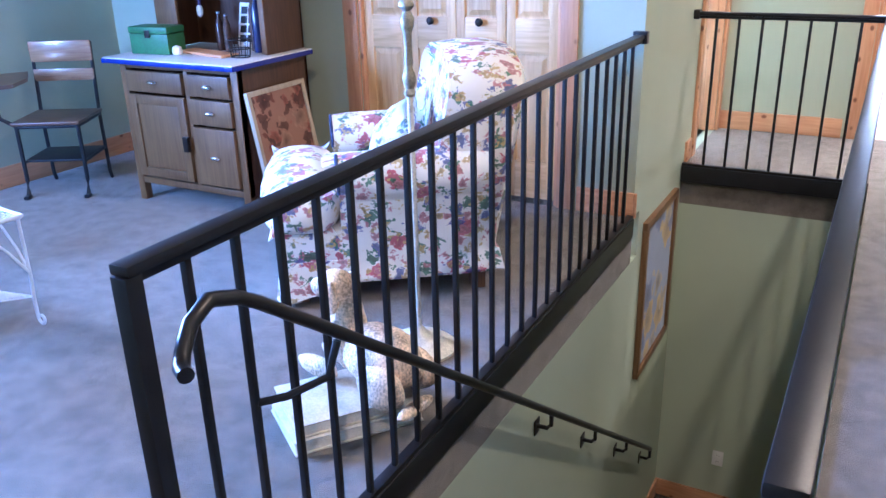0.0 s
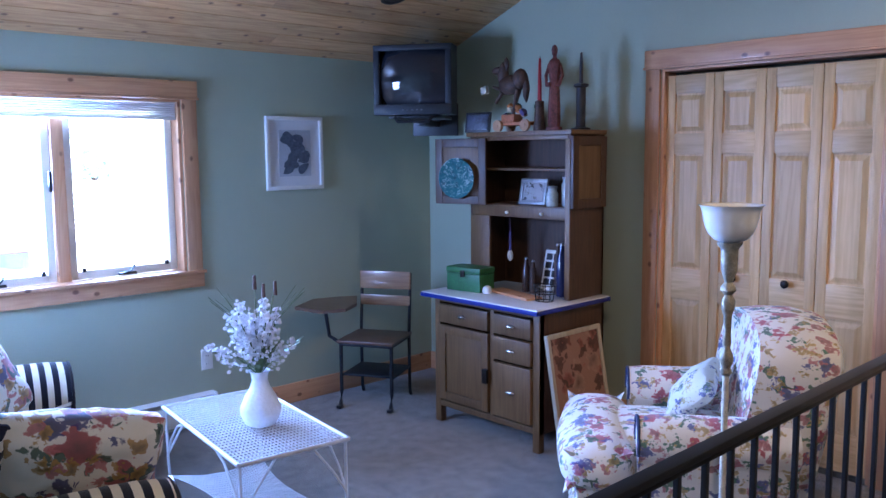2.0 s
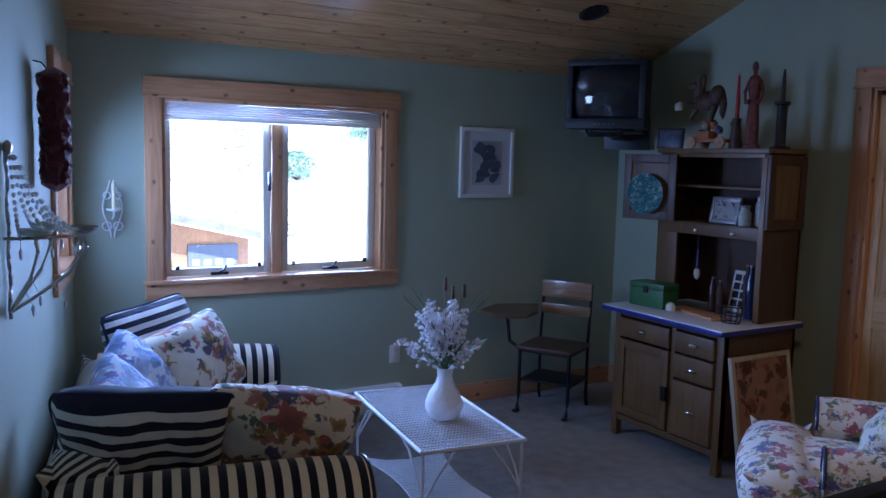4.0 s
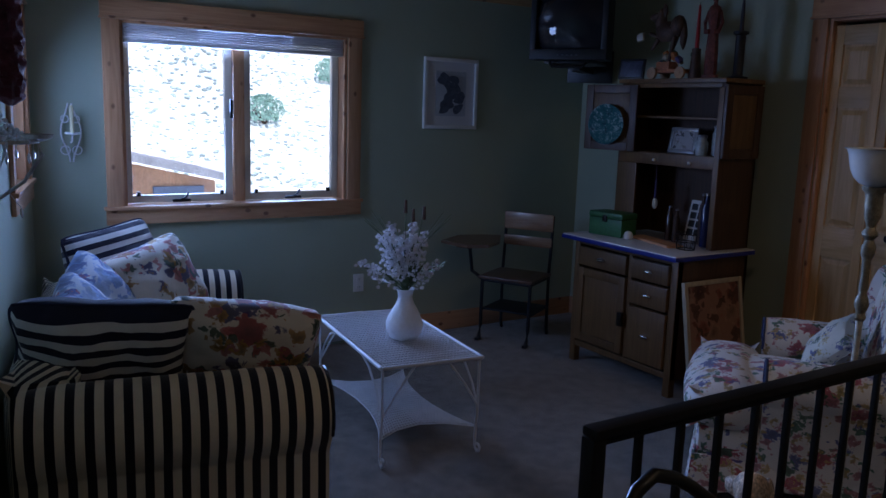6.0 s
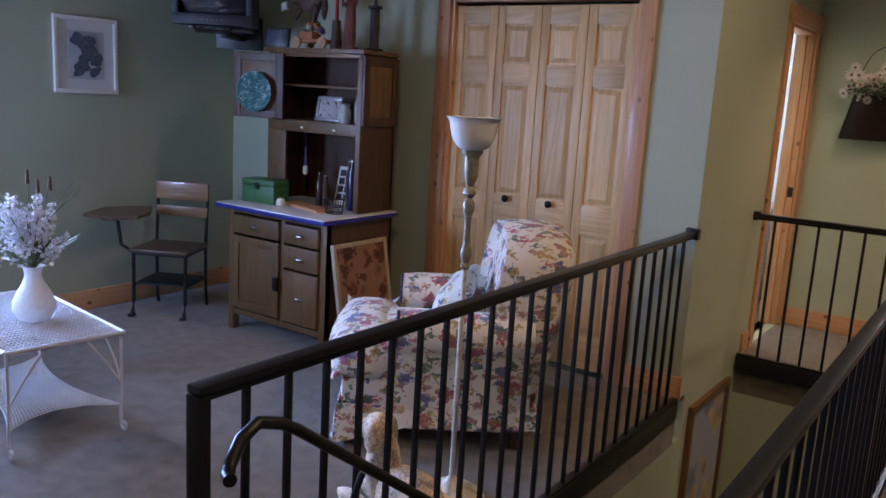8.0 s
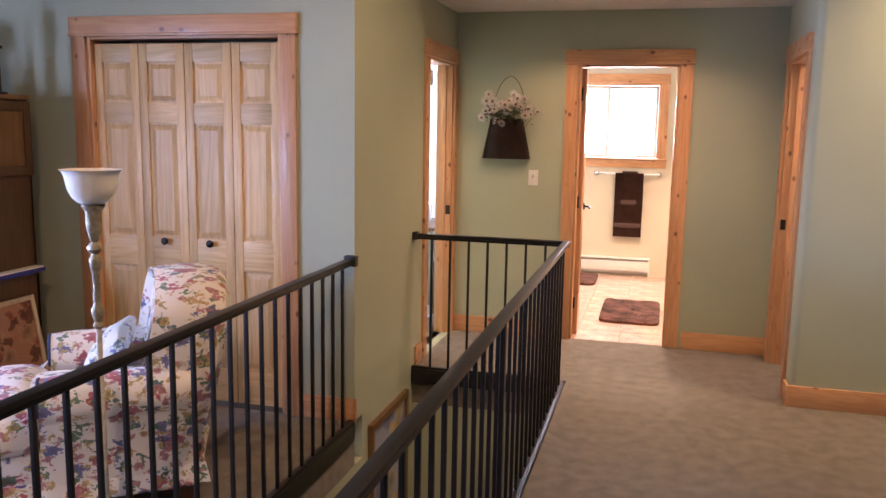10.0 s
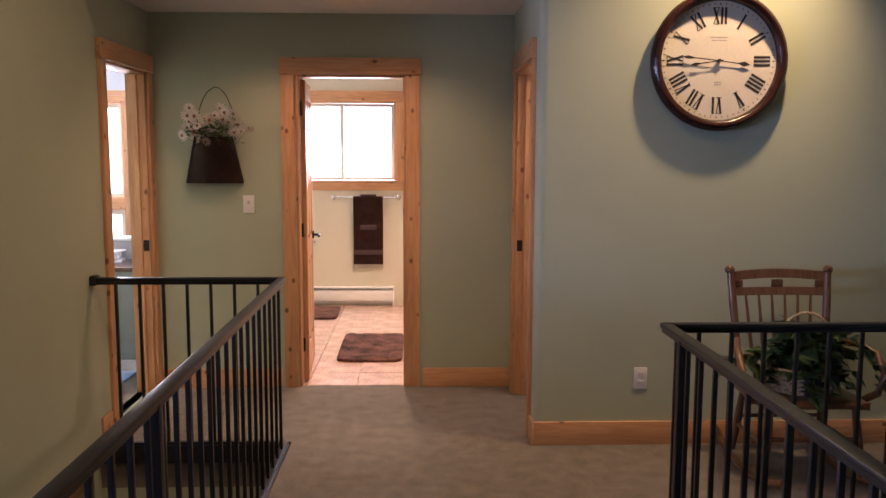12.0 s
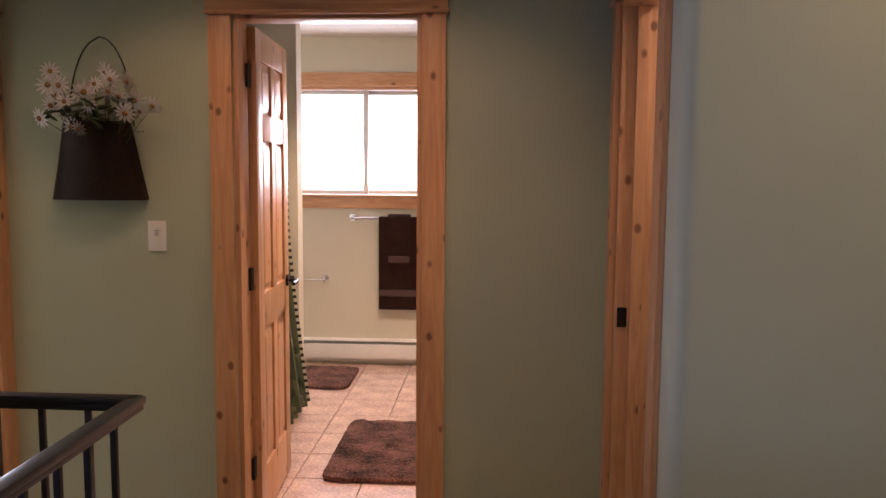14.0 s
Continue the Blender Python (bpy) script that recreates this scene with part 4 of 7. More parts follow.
bm = bmesh.new()
lattice(bm, TL, TW, TH - 0.004)
part("woven_top", bm, WIRE, tb)["kind"] = "stuff"
bm = bmesh.new()
for a, c in (((-TL, -TW), (TL, -TW)), ((TL, -TW), (TL, TW)), ((TL, TW), (-TL, TW)), ((-TL, TW), (-TL, -TW))):
    rod(bm, (*a, TH), (*c, TH), 0.009)
part("top_rim", bm, WIRE, tb)
bm = bmesh.new()
lattice(bm, TL * 0.93, TW * 0.95, 0.120, 0.0, 0.26, 52, 28)
part("woven_shelf", bm, WIRE, tb)["kind"] = "stuff"
for sx in (-1, 1):
    for sy in (-1, 1):
        bm = bmesh.new()
        x, y = sx * (TL - 0.01), sy * (TW - 0.01)
        pts = [(x, y, TH), (x, y, 0.3), (x, y, 0.2), (x - sx * 0.012, y, 0.12), (x - sx * 0.012, y, 0.06)]
        for k in range(13):
            a = radians(180 + 300 * k / 12)
            rr = 0.026 * (1 - 0.045 * k)
            pts.append((x + sx * (0.014 + rr * math.cos(a) * 1.0), y, 0.034 + rr * math.sin(a)))
        tube(bm, pts, 0.0065, 6)
        part("leg", bm, WIRE, tb)
        bm = bmesh.new()
        tube(bm, [(x, y, 0.22), (x - sx * 0.06, y, 0.31), (x - sx * 0.16, y, 0.40), (x - sx * 0.28, y, TH - 0.006)], 0.0055, 6)
        tube(bm, [(x, y, 0.22), (x, y - sy * 0.06, 0.32), (x, y - sy * 0.15, TH - 0.006)], 0.0055, 6)
        part("brace", bm, WIRE, tb)

# vase and flowers
CERAMIC = mat("white_relief_ceramic", (0.80, 0.80, 0.82), 0.3, vary=0.03, scale=30, fine=60, bump=0.6, dist=0.006)
vase = thing("vase", "white relief-moulded ceramic vase on the wire table", "vase", (-3.15, 1.745, TH + 0.008))
bm = bmesh.new()
lathe(bm, [(0.055, 0), (0.066, 0.008), (0.083, 0.045), (0.086, 0.075), (0.07, 0.12), (0.042, 0.165), (0.033, 0.195), (0.037, 0.225), (0.046, 0.238), (0.04, 0.236), (0.03, 0.21), (0.028, 0.1)], 40,
      wave=lambda a, z: 0.035 * math.sin(6 * a + 40 * z) * (1 if z < 0.19 else 0))
part("body", bm, CERAMIC, vase)
PETAL = mat("white_silk_petals", (0.80, 0.79, 0.82), 0.75, vary=0.1, scale=40, fine=200)
STEM = mat("dull_green_stems", (0.10, 0.15, 0.06), 0.7, vary=0.25, scale=20)
CAT = mat("brown_cattail", (0.10, 0.05, 0.035), 0.9, vary=0.2, scale=60)
bq = thing("flower_bouquet", "white stock and cattails arranged in the ceramic vase", "flowers", (-3.15, 1.745, TH + 0.24))
_rng = random.Random(5)
for k in range(15):
    a, lean = 2 * math.pi * k / 15 + _rng.uniform(-0.2, 0.2), _rng.uniform(0.12, 0.62)
    if k % 5 == 1:
        lean = 0.95
    ln = _rng.uniform(0.22, 0.32)
    d = Vector((math.cos(a) * math.sin(lean), math.sin(a) * math.sin(lean) - 0.16, math.cos(lean))).normalized()
    bm = bmesh.new()
    tube(bm, [Vector((0, 0, -0.18)), Vector((0, 0, -0.02)), d * ln * 0.5 + Vector((0, 0, 0.02)), d * ln + Vector((0, 0, -0.01))], 0.0028, 5)
    part("stem", bm, STEM, bq)
    bm = bmesh.new()
    for j in range(62):
        t = _rng.uniform(0.36, 1.08)
        w = 0.030 * (1.15 - t * 0.8)
        p = d * ln * t + Vector((_rng.gauss(0, w), _rng.gauss(0, w), _rng.gauss(0, w)))
        for q in range(2):
            n = Vector((_rng.gauss(0, 1), _rng.gauss(0, 1), _rng.gauss(0, 1))).normalized()
            m = Matrix.Translation(p) @ n.to_track_quat("Z", "Y").to_matrix().to_4x4()
            bmesh.ops.create_cone(bm, cap_ends=False, segments=5, radius1=0.002, radius2=_rng.uniform(0.006, 0.0115), depth=0.006, matrix=m)
    part("blossom", bm, PETAL, bq)
for k in range(26):
    a, lean, ln = _rng.uniform(0, 6.28), _rng.uniform(0.3, 1.2), _rng.uniform(0.05, 0.22)
    d = Vector((math.cos(a) * math.sin(lean), math.sin(a) * math.sin(lean), math.cos(lean)))
    s = d.cross(Vector((0, 0, 1))).normalized() * _rng.uniform(0.008, 0.016)
    bm = bmesh.new()
    b0, b1 = d * ln * 0.4, d * (ln + 0.05)
    vs = [bm.verts.new(p) for p in (b0, (b0 + b1) / 2 + s, b1 + Vector((0, 0, -0.01)), (b0 + b1) / 2 - s)]
    bm.faces.new(vs)
    tube(bm, [(0, 0, -0.02), b0 * 0.6, b0], 0.0016, 4)
    part("leaf", bm, STEM, bq)
for x, y, h in ((0.02, -0.02, 0.42), (-0.03, 0.05, 0.37), (0.05, 0.06, 0.39)):
    bm = bmesh.new()
    tube(bm, [(0, 0, -0.05), (x * 0.6, y * 0.6, h * 0.5), (x, y, h)], 0.002, 5)
    part("stem", bm, STEM, bq)
    bm = bmesh.new()
    rod(bm, (x, y, h - 0.06), (x, y, h), 0.0085, 0.006, 10)
    part("cattail", bm, CAT, bq)
for k in range(12):
    a = _rng.uniform(0, 6.28)
    bm = bmesh.new()
    tube(bm, [(0, 0, 0), (math.cos(a) * 0.08, math.sin(a) * 0.08, 0.22), (math.cos(a) * 0.2, math.sin(a) * 0.2, 0.30 + 0.06 * _rng.random())], 0.0012, 4)
    part("grass_blade", bm, STEM, bq)

# school desk chair
sd = thing("school_desk", "old school desk chair with iron frame and writing arm", "desk chair", (-4.215, 3.22, 0), 30)
OLDWOOD = wood("worn_school_desk_wood", (0.34, 0.20, 0.10), (0.20, 0.105, 0.05), 0.3, "X", ring=12, knots=False, coat=0.4)
DARKSEAT = wood("dark_worn_seat_wood", (0.13, 0.065, 0.035), (0.07, 0.035, 0.02), 0.35, "X", ring=12, knots=False, coat=0.3)
IRON = mat("dark_painted_iron", (0.02, 0.022, 0.026), 0.45, 0.4, vary=0.2, scale=20)
for x in (-0.17, 0.17):
    bm = bmesh.new()
    tube(bm, [(x, 0.19, 0.0), (x, 0.17, 0.05), (x, 0.165, 0.42), (x, 0.185, 0.6), (x, 0.205, 0.82)], 0.011, 8)
    part("back_leg", bm, IRON, sd)
    bm = bmesh.new()
    tube(bm, [(x, -0.21, 0.0), (x, -0.19, 0.035), (x, -0.175, 0.1), (x, -0.17, 0.42)], 0.012, 8)
    part("front_leg", bm, IRON, sd)
    add_box("foot", (x - 0.014, x + 0.014, -0.235, -0.185, 0, 0.02), IRON, sd)
for x in (-0.17, 0.17):
    for z, r in ((0.405, 0.011), (0.2, 0.009)):
        bm = bmesh.new()
        rod(bm, (x, -0.172, z), (x, 0.167, z), r)
        part("side_bar", bm, IRON, sd)
for y in (-0.17, 0.165):
    bm = bmesh.new()
    rod(bm, (-0.17, y, 0.405), (0.17, y, 0.405), 0.0105)
    part("cross_bar", bm, IRON, sd)
add_box("book_shelf", (-0.165, 0.165, -0.16, 0.155, 0.2, 0.212), IRON, sd)
add_box("seat", (-0.19, 0.19, -0.2, 0.17, 0.416, 0.436), DARKSEAT, sd, bevel=0.008)
bm = bmesh.new()
rect(bm, -0.175, 0.175, 0.175, 0.19, 0.60, 0.67, 0.006)
part("lower_back_slat", bm, OLDWOOD, sd)
bm = bmesh.new()
rect(bm, -0.18, 0.18, 0.18, 0.198, 0.71, 0.83, 0.012)
part("upper_back_slat", bm, OLDWOOD, sd)
bm = bmesh.new()
vs = [(-0.38, -0.38), (-0.16, -0.45), (-0.05, -0.36), (-0.06, -0.16), (-0.16, 0.08), (-0.27, 0.02), (-0.39, -0.10)]
lo = [bm.verts.new((x, y, 0.655)) for x, y in vs]
hi = [bm.verts.new((x, y, 0.675)) for x, y in vs]
bm.faces.new(lo)
bm.faces.new(hi)
for k in range(7):
    bm.faces.new((lo[k], lo[(k + 1) % 7], hi[(k + 1) % 7], hi[k]))
part("writing_arm", bm, DARKSEAT, sd, "dark worn writing arm")
bm = bmesh.new()
tube(bm, [(-0.17, -0.17, 0.41), (-0.24, -0.19, 0.46), (-0.26, -0.19, 0.6), (-0.26, -0.19, 0.655)], 0.012, 8)
rect(bm, -0.29, -0.20, -0.34, -0.06, 0.632, 0.655, 0.003)
part("arm_support", bm, IRON, sd)

# hoosier cabinet
cab = thing("hoosier_cabinet", "oak kitchen cabinet with enamel worktop and open doors", "cabinet", (-3.255, 3.52, 0))
hw = 0.405
# Sides and back get the darkened oak, the front the plain one.
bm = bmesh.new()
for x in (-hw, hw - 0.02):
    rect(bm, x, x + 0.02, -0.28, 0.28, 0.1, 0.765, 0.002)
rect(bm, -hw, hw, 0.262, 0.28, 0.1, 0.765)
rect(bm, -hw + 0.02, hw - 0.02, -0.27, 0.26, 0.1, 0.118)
part("body", bm, OAK_SHADED, cab)
for x in (-hw, hw - 0.045):
    for y in (-0.285, 0.24):
        bm = bmesh.new()
        rect(bm, x, x + 0.045, y, y + 0.045, 0, 0.12 if y > 0 else 0.765, 0.004)
        part("leg", bm, OAK, cab)
add_box("front_rail", (-hw + 0.045, hw - 0.045, -0.283, -0.255, 0.10, 0.135), OAK, cab)
add_box("front_rail", (-hw + 0.045, hw - 0.045, -0.283, -0.255, 0.735, 0.765), OAK, cab)
add_box("front_stile", (0.045, 0.075, -0.283, -0.255, 0.135, 0.735), OAK, cab)


def cup_pull(parent, x, z, y):
    bm = bmesh.new()
    blob(bm, (x, y - 0.006, z), (0.032, 0.018, 0.013), 2)
    part("cup_pull", bm, CHROME, parent, "nickel cup pull")


def drawer(x0, x1, z0, z1, name="drawer"):
    d = new(name)
    d.parent = cab
    add_box("front", (x0, x1, -0.302, -0.27, z0, z1), OAK, d, bevel=0.004)
    cup_pull(d, (x0 + x1) / 2, (z0 + z1) / 2, -0.302)


drawer(-hw + 0.05, 0.04, 0.615, 0.725)
drawer(0.08, hw - 0.05, 0.615, 0.725)
drawer(0.08, hw - 0.05, 0.47, 0.60)
drawer(0.08, hw - 0.05, 0.15, 0.455)
dd = new("door")
dd.parent = cab
for b in ((-hw + 0.05, -hw + 0.1, -0.300, -0.275, 0.15, 0.60), (-0.01, 0.04, -0.300, -0.275, 0.15, 0.60), (-hw + 0.1, -0.01, -0.300, -0.275, 0.15, 0.20), (-hw + 0.1, -0.01, -0.300, -0.275, 0.55, 0.60)):
    add_box("frame", b, OAK, dd)
add_box("panel", (-hw + 0.1, -0.01, -0.290, -0.28, 0.20, 0.55), OAK, dd)
add_box("latch", (0.015, 0.05, -0.322, -0.300, 0.32, 0.40), DARK_BRONZE, dd)
bm = bmesh.new()
rect(bm, -0.45, 0.445, -0.355, 0.285, 0.767, 0.795, 0.008)
part("worktop", bm, mat("white_porcelain_enamel_top", (0.74, 0.74, 0.78), 0.18, vary=0.03), cab, "white enamel worktop")
bm = bmesh.new()
rect(bm, -0.453, 0.448, -0.3585, -0.352, 0.765, 0.789, 0.003)
rect(bm, -0.4535, -0.447, -0.352, 0.285, 0.765, 0.789, 0.002)
rect(bm, 0.442, 0.4485, -0.352, 0.285, 0.765, 0.789, 0.002)
part("worktop_edge", bm, mat("cobalt_enamel_edge", (0.02, 0.03, 0.22), 0.25, vary=0.1), cab, "cobalt blue enamel edge")
# upper section, set back
u0, u1, uy0, uy1 = -0.365, 0.395, -0.02, 0.28
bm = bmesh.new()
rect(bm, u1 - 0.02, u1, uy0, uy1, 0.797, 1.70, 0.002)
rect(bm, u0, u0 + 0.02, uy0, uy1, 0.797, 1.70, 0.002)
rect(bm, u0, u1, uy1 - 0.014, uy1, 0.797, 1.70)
part("upper_side", bm, OAK_SHADED, cab)
add_box("upper_top", (u0 - 0.015, u1 + 0.015, uy0 - 0.02, uy1, 1.70, 1.725), OAK, cab)
add_box("shelf", (u0 + 0.02, u1 - 0.02, uy0 + 0.01, uy1 - 0.014, 1.285, 1.305), OAK, cab)
add_box("shelf", (u0 + 0.02, u1 - 0.02, uy0 + 0.06, uy1 - 0.014, 1.50, 1.515), OAK, cab)
add_box("rail", (u0 + 0.02, u1 - 0.02, uy0 - 0.004, uy0 + 0.018, 1.235, 1.30), OAK, cab)
add_box("left_panel", (u0 + 0.004, u0 + 0.16, uy0 - 0.005, uy0 + 0.014, 0.80, 1.234), OAK, cab)
add_box("top_rail", (u0 + 0.02, u1 - 0.02, uy0 - 0.004, uy0 + 0.018, 1.675, 1.70), OAK, cab)
add_box("stile", (u1 - 0.035, u1 - 0.001, uy0 - 0.006, uy0 + 0.014, 0.80, 1.675), OAK, cab)
for x in (-0.06, 0.2):
    bm = bmesh.new()
    blob(bm, (x, uy0 - 0.012, 1.262), (0.012, 0.012, 0.009), 2)
    part("knob", bm, WHITE_PLASTIC, cab, "small white knob")
for sgn, hx, ang, dwid in ((1, u0 + 0.15, 196, 0.345), (-1, u1 + 0.026, 90, 0.30)):
    dl = new("upper_door")
    dl.parent = cab
    dl.matrix_local = pose(hx, uy0 - 0.012, 1.30, 0, 0, ang)
    # Frames darkened in colour so the open doors look less lit.
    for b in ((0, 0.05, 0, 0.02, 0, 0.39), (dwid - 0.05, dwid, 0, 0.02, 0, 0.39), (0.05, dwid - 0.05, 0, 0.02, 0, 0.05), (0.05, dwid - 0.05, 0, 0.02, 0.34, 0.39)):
        add_box("frame", b, OAK_SHADED, dl)
    add_box("panel", (0.05, dwid - 0.05, 0.006, 0.014, 0.05, 0.34), OAK, dl)


# floral armchair
ac = thing("armchair", "floral chintz armchair with rolled arms and skirt", "armchair", (-1.86, 3.06, 0), -53)
ac.matrix_world = ac.matrix_world @ Matrix.Diagonal((1.16, 1.18, 0.97, 1))
for s in (-1, 1):
    bm = bmesh.new()
    rolled_arm(bm, -0.21, 0.28, s * 0.315, 0.52, 0.10, 0.10)
    part("arm", bm, FLORAL, ac)
    bm = bmesh.new()
    tube(bm, [(s * 0.315 - 0.089 * math.cos(a), -0.211, 0.52 + 0.089 * math.sin(a)) for a in [radians(-25 + 230 * k / 18) for k in range(19)]], 0.006, 6)
    part("piping", bm, mat("navy_piping", (0.03, 0.04, 0.10), 0.8), ac, "navy piping round the arm")
bm = bmesh.new()
n = 18
arch = [(-0.36 * math.cos(math.pi * k / n), 0.78 + 0.20 * math.sin(math.pi * k / n) ** 0.7) for k in range(n + 1)]
layers = ((0.13, 0.90), (0.10, 0.97), (0.17, 1.0), (0.27, 1.0), (0.34, 0.95), (0.36, 0.85))
vs = []
for y, k in layers:
    lay = [bm.verts.new((-0.34 * k, y - 0.05, 0.14))]
    lay += [bm.verts.new((x * k, y + 0.16 * (z - 0.5), 0.14 + (z - 0.14) * (0.6 + 0.4 * k))) for x, z in arch]
    lay += [bm.verts.new((0.34 * k, y - 0.05, 0.14))]
    vs.append(lay)
for a, b in zip(vs, vs[1:]):
    for k in range(len(a) - 1):
        bm.faces.new((a[k], a[k + 1], b[k + 1], b[k]))
    bm.faces.new((a[-1], a[0], b[0], b[-1]))
bm.faces.new(vs[0])
bm.faces.new(list(reversed(vs[-1])))
part("backrest", bm, FLORAL, ac)
bm = bmesh.new()
padded(bm, -0.225, 0.225, -0.40, 0.16, 0.30, 0.46, 0.035, r=0.05)
padded(bm, -0.35, 0.35, -0.45, -0.22, 0.29, 0.475, 0.03, r=0.07)
part("seat_cushion", bm, FLORAL, ac)
bm = bmesh.new()
rect(bm, -0.33, 0.33, -0.41, 0.28, 0.10, 0.31, 0.03)
part("base", bm, FLORAL, ac)
bm = bmesh.new()
loop = []
edge = [(-0.39 + 0.78 * k / 26, -0.435) for k in range(27)] + [(0.39, -0.435 + 0.76 * k / 24) for k in range(1, 25)]
edge += [(0.39 - 0.78 * k / 26, 0.325) for k in range(1, 27)] + [(-0.39, 0.325 - 0.76 * k / 24) for k in range(1, 24)]
for k, (x, y) in enumerate(edge):
    w = 1 + 0.016 * math.sin(k * 1.9)
    hem = 0.03 if y < -0.4 else 0.03 + 0.085 * min(1.0, (y + 0.4) / 0.25)
    loop.append((bm.verts.new((x * 0.965, y * 0.965, 0.20)), bm.verts.new((x * w, y * w, hem)), bm.verts.new((x * w * 0.985, y * w * 0.985, hem)), bm.verts.new((x * 0.95, y * 0.95, 0.20))))
for a, b in zip(loop, loop[1:] + loop[:1]):
    for k in range(4):
        bm.faces.new((a[k], b[k], b[(k + 1) % 4], a[(k + 1) % 4]))
part("skirt", bm, FLORAL, ac, "gathered floral skirt")
for x in (-0.3, 0.3):
    for y in (-0.36, 0.25):
        add_box("foot", (x - 0.025, x + 0.025, y - 0.025, y + 0.025, 0, 0.11), DARKWOOD, ac)
bm = bmesh.new()
cushion(bm, 0.32, 0.29, 0.12, 0.75, 9.0)
pl = part("throw_pillow", bm, floral("small_floral_pillow_print", (0.70, 0.70, 0.62), 14, 0.0, ((0.08, 0.17, 0.10), (0.50, 0.40, 0.12), (0.10, 0.12, 0.32))), None)
pl.matrix_world = pose(-1.845, 3.09, 0, 0, 0, -53) @ pose(-0.06, -0.02, 0.575, 0, 0, 0) @ Matrix.Rotation(radians(-42), 4, "X") @ Matrix.Rotation(radians(20), 4, "Y")
tagged(pl, "small pale floral pillow on the armchair seat", "pillow")

# floor lamp
CREAM = mat("cream_painted_metal", (0.70, 0.66, 0.55), 0.45, 0.1, vary=0.25, scale=30, fine=200, bump=0.1)
GOLDISH = mat("aged_gilt_metal", (0.30, 0.27, 0.20), 0.45, 0.25, vary=0.4, scale=60, fine=300, bump=0.3)
MILK = mat("white_milk_glass", (0.82, 0.80, 0.76), 0.25, vary=0.04, scale=12, fine=50, bump=0.02)
fl = thing("floor_lamp", "cream torchiere floor lamp with white glass bowl", "floor lamp", (-1.36, 2.38, 0))
bm = bmesh.new()
lathe(bm, [(0.13, 0), (0.132, 0.012), (0.12, 0.02), (0.105, 0.032), (0.08, 0.045), (0.045, 0.055), (0.022, 0.075), (0.014, 0.09)], 28)
part("base", bm, CREAM, fl)
bm = bmesh.new()
lathe(bm, [(0.010, 0.088), (0.010, 0.88), (0.012, 0.90)], 14)
part("pole", bm, CREAM, fl)
bm = bmesh.new()
lathe(bm, [(0.013, 0.895), (0.019, 0.905), (0.013, 0.92), (0.021, 0.945), (0.020, 0.965), (0.011, 0.985), (0.014, 1.0), (0.011, 1.04), (0.013, 1.09), (0.020, 1.11), (0.021, 1.135), (0.011, 1.155), (0.024, 1.17), (0.023, 1.18), (0.012, 1.195),
           (0.017, 1.21), (0.024, 1.23), (0.025, 1.26), (0.026, 1.30), (0.036, 1.312), (0.038, 1.322)], 16, wave=lambda a, z: 0.07 * math.sin(5 * a + z * 60))
part("ornament", bm, GOLDISH, fl, "moulded leaf ornament on the pole")
bm = bmesh.new()
out = [(0.030, 1.322), (0.050, 1.331), (0.066, 1.348), (0.077, 1.371), (0.083, 1.398), (0.086, 1.418), (0.092, 1.432), (0.101, 1.439)]
lathe(bm, out + [(r - 0.006, z + (0.004 if r < 0.05 else 0.0)) for r, z in reversed(out)], 36)
part("bowl", bm, MILK, fl, "white glass bowl")

# dog statue on a stack of books
DOG = mat("cream_tan_glazed_plaster", (0.66, 0.52, 0.38), 0.5, vary=0.6, scale=9, fine=120, bump=0.15)
bm = bmesh.new()
for c, s in (((0, 0.05, 0.12), (0.10, 0.17, 0.10)), ((0, -0.11, 0.17), (0.075, 0.07, 0.13)), ((0, -0.15, 0.30), (0.06, 0.07, 0.058)), ((0, -0.225, 0.285), (0.034, 0.05, 0.032)),
             ((-0.055, -0.13, 0.285), (0.018, 0.034, 0.055)), ((0.055, -0.13, 0.285), (0.018, 0.034, 0.055)), ((-0.06, -0.22, 0.035), (0.028, 0.10, 0.035)), ((0.06, -0.22, 0.035), (0.028, 0.10, 0.035)),
             ((-0.09, 0.12, 0.07), (0.05, 0.10, 0.07)), ((0.09, 0.12, 0.07), (0.05, 0.10, 0.07)), ((0.05, 0.24, 0.025), (0.09, 0.025, 0.022))):
    blob(bm, c, s, 3, 0.10, c[1] * 9)
dog = part("dog_statue", bm, DOG, None)
dog.matrix_world = pose(-1.28, 1.96, 0.09, 0, 0, -100) @ Matrix.Diagonal((0.85, 0.85, 1.0, 1))
tagged(dog, "cream and tan plaster dog lying with raised head", "statue")
bs = thing("book_stack", "stack of pale books under the dog statue", "books", (-1.35, 1.905, 0), -36)
for k, (w, d, h, c) in enumerate(((0.40, 0.27, 0.045, (0.66, 0.63, 0.56)), (0.37, 0.25, 0.042, (0.60, 0.52, 0.40)))):
    z = 0.0465 * k
    m = mat("pale_book_cloth", c, 0.7, vary=0.15, scale=14)
    add_box("cover", (-d / 2, d / 2, -w / 2, w / 2, z, z + 0.005), m, bs, bevel=0.001)
    add_box("page_block", (-d / 2 + 0.006, d / 2 - 0.006, -w / 2 + 0.004, w / 2 - 0.004, z + 0.0052, z + h - 0.0052), mat("page_paper", (0.72, 0.68, 0.58), 0.9, vary=0.2, fine=400), bs, bevel=0.0)
    add_box("cover", (-d / 2, d / 2, -w / 2, w / 2, z + h - 0.005, z + h), m, bs, bevel=0.001)

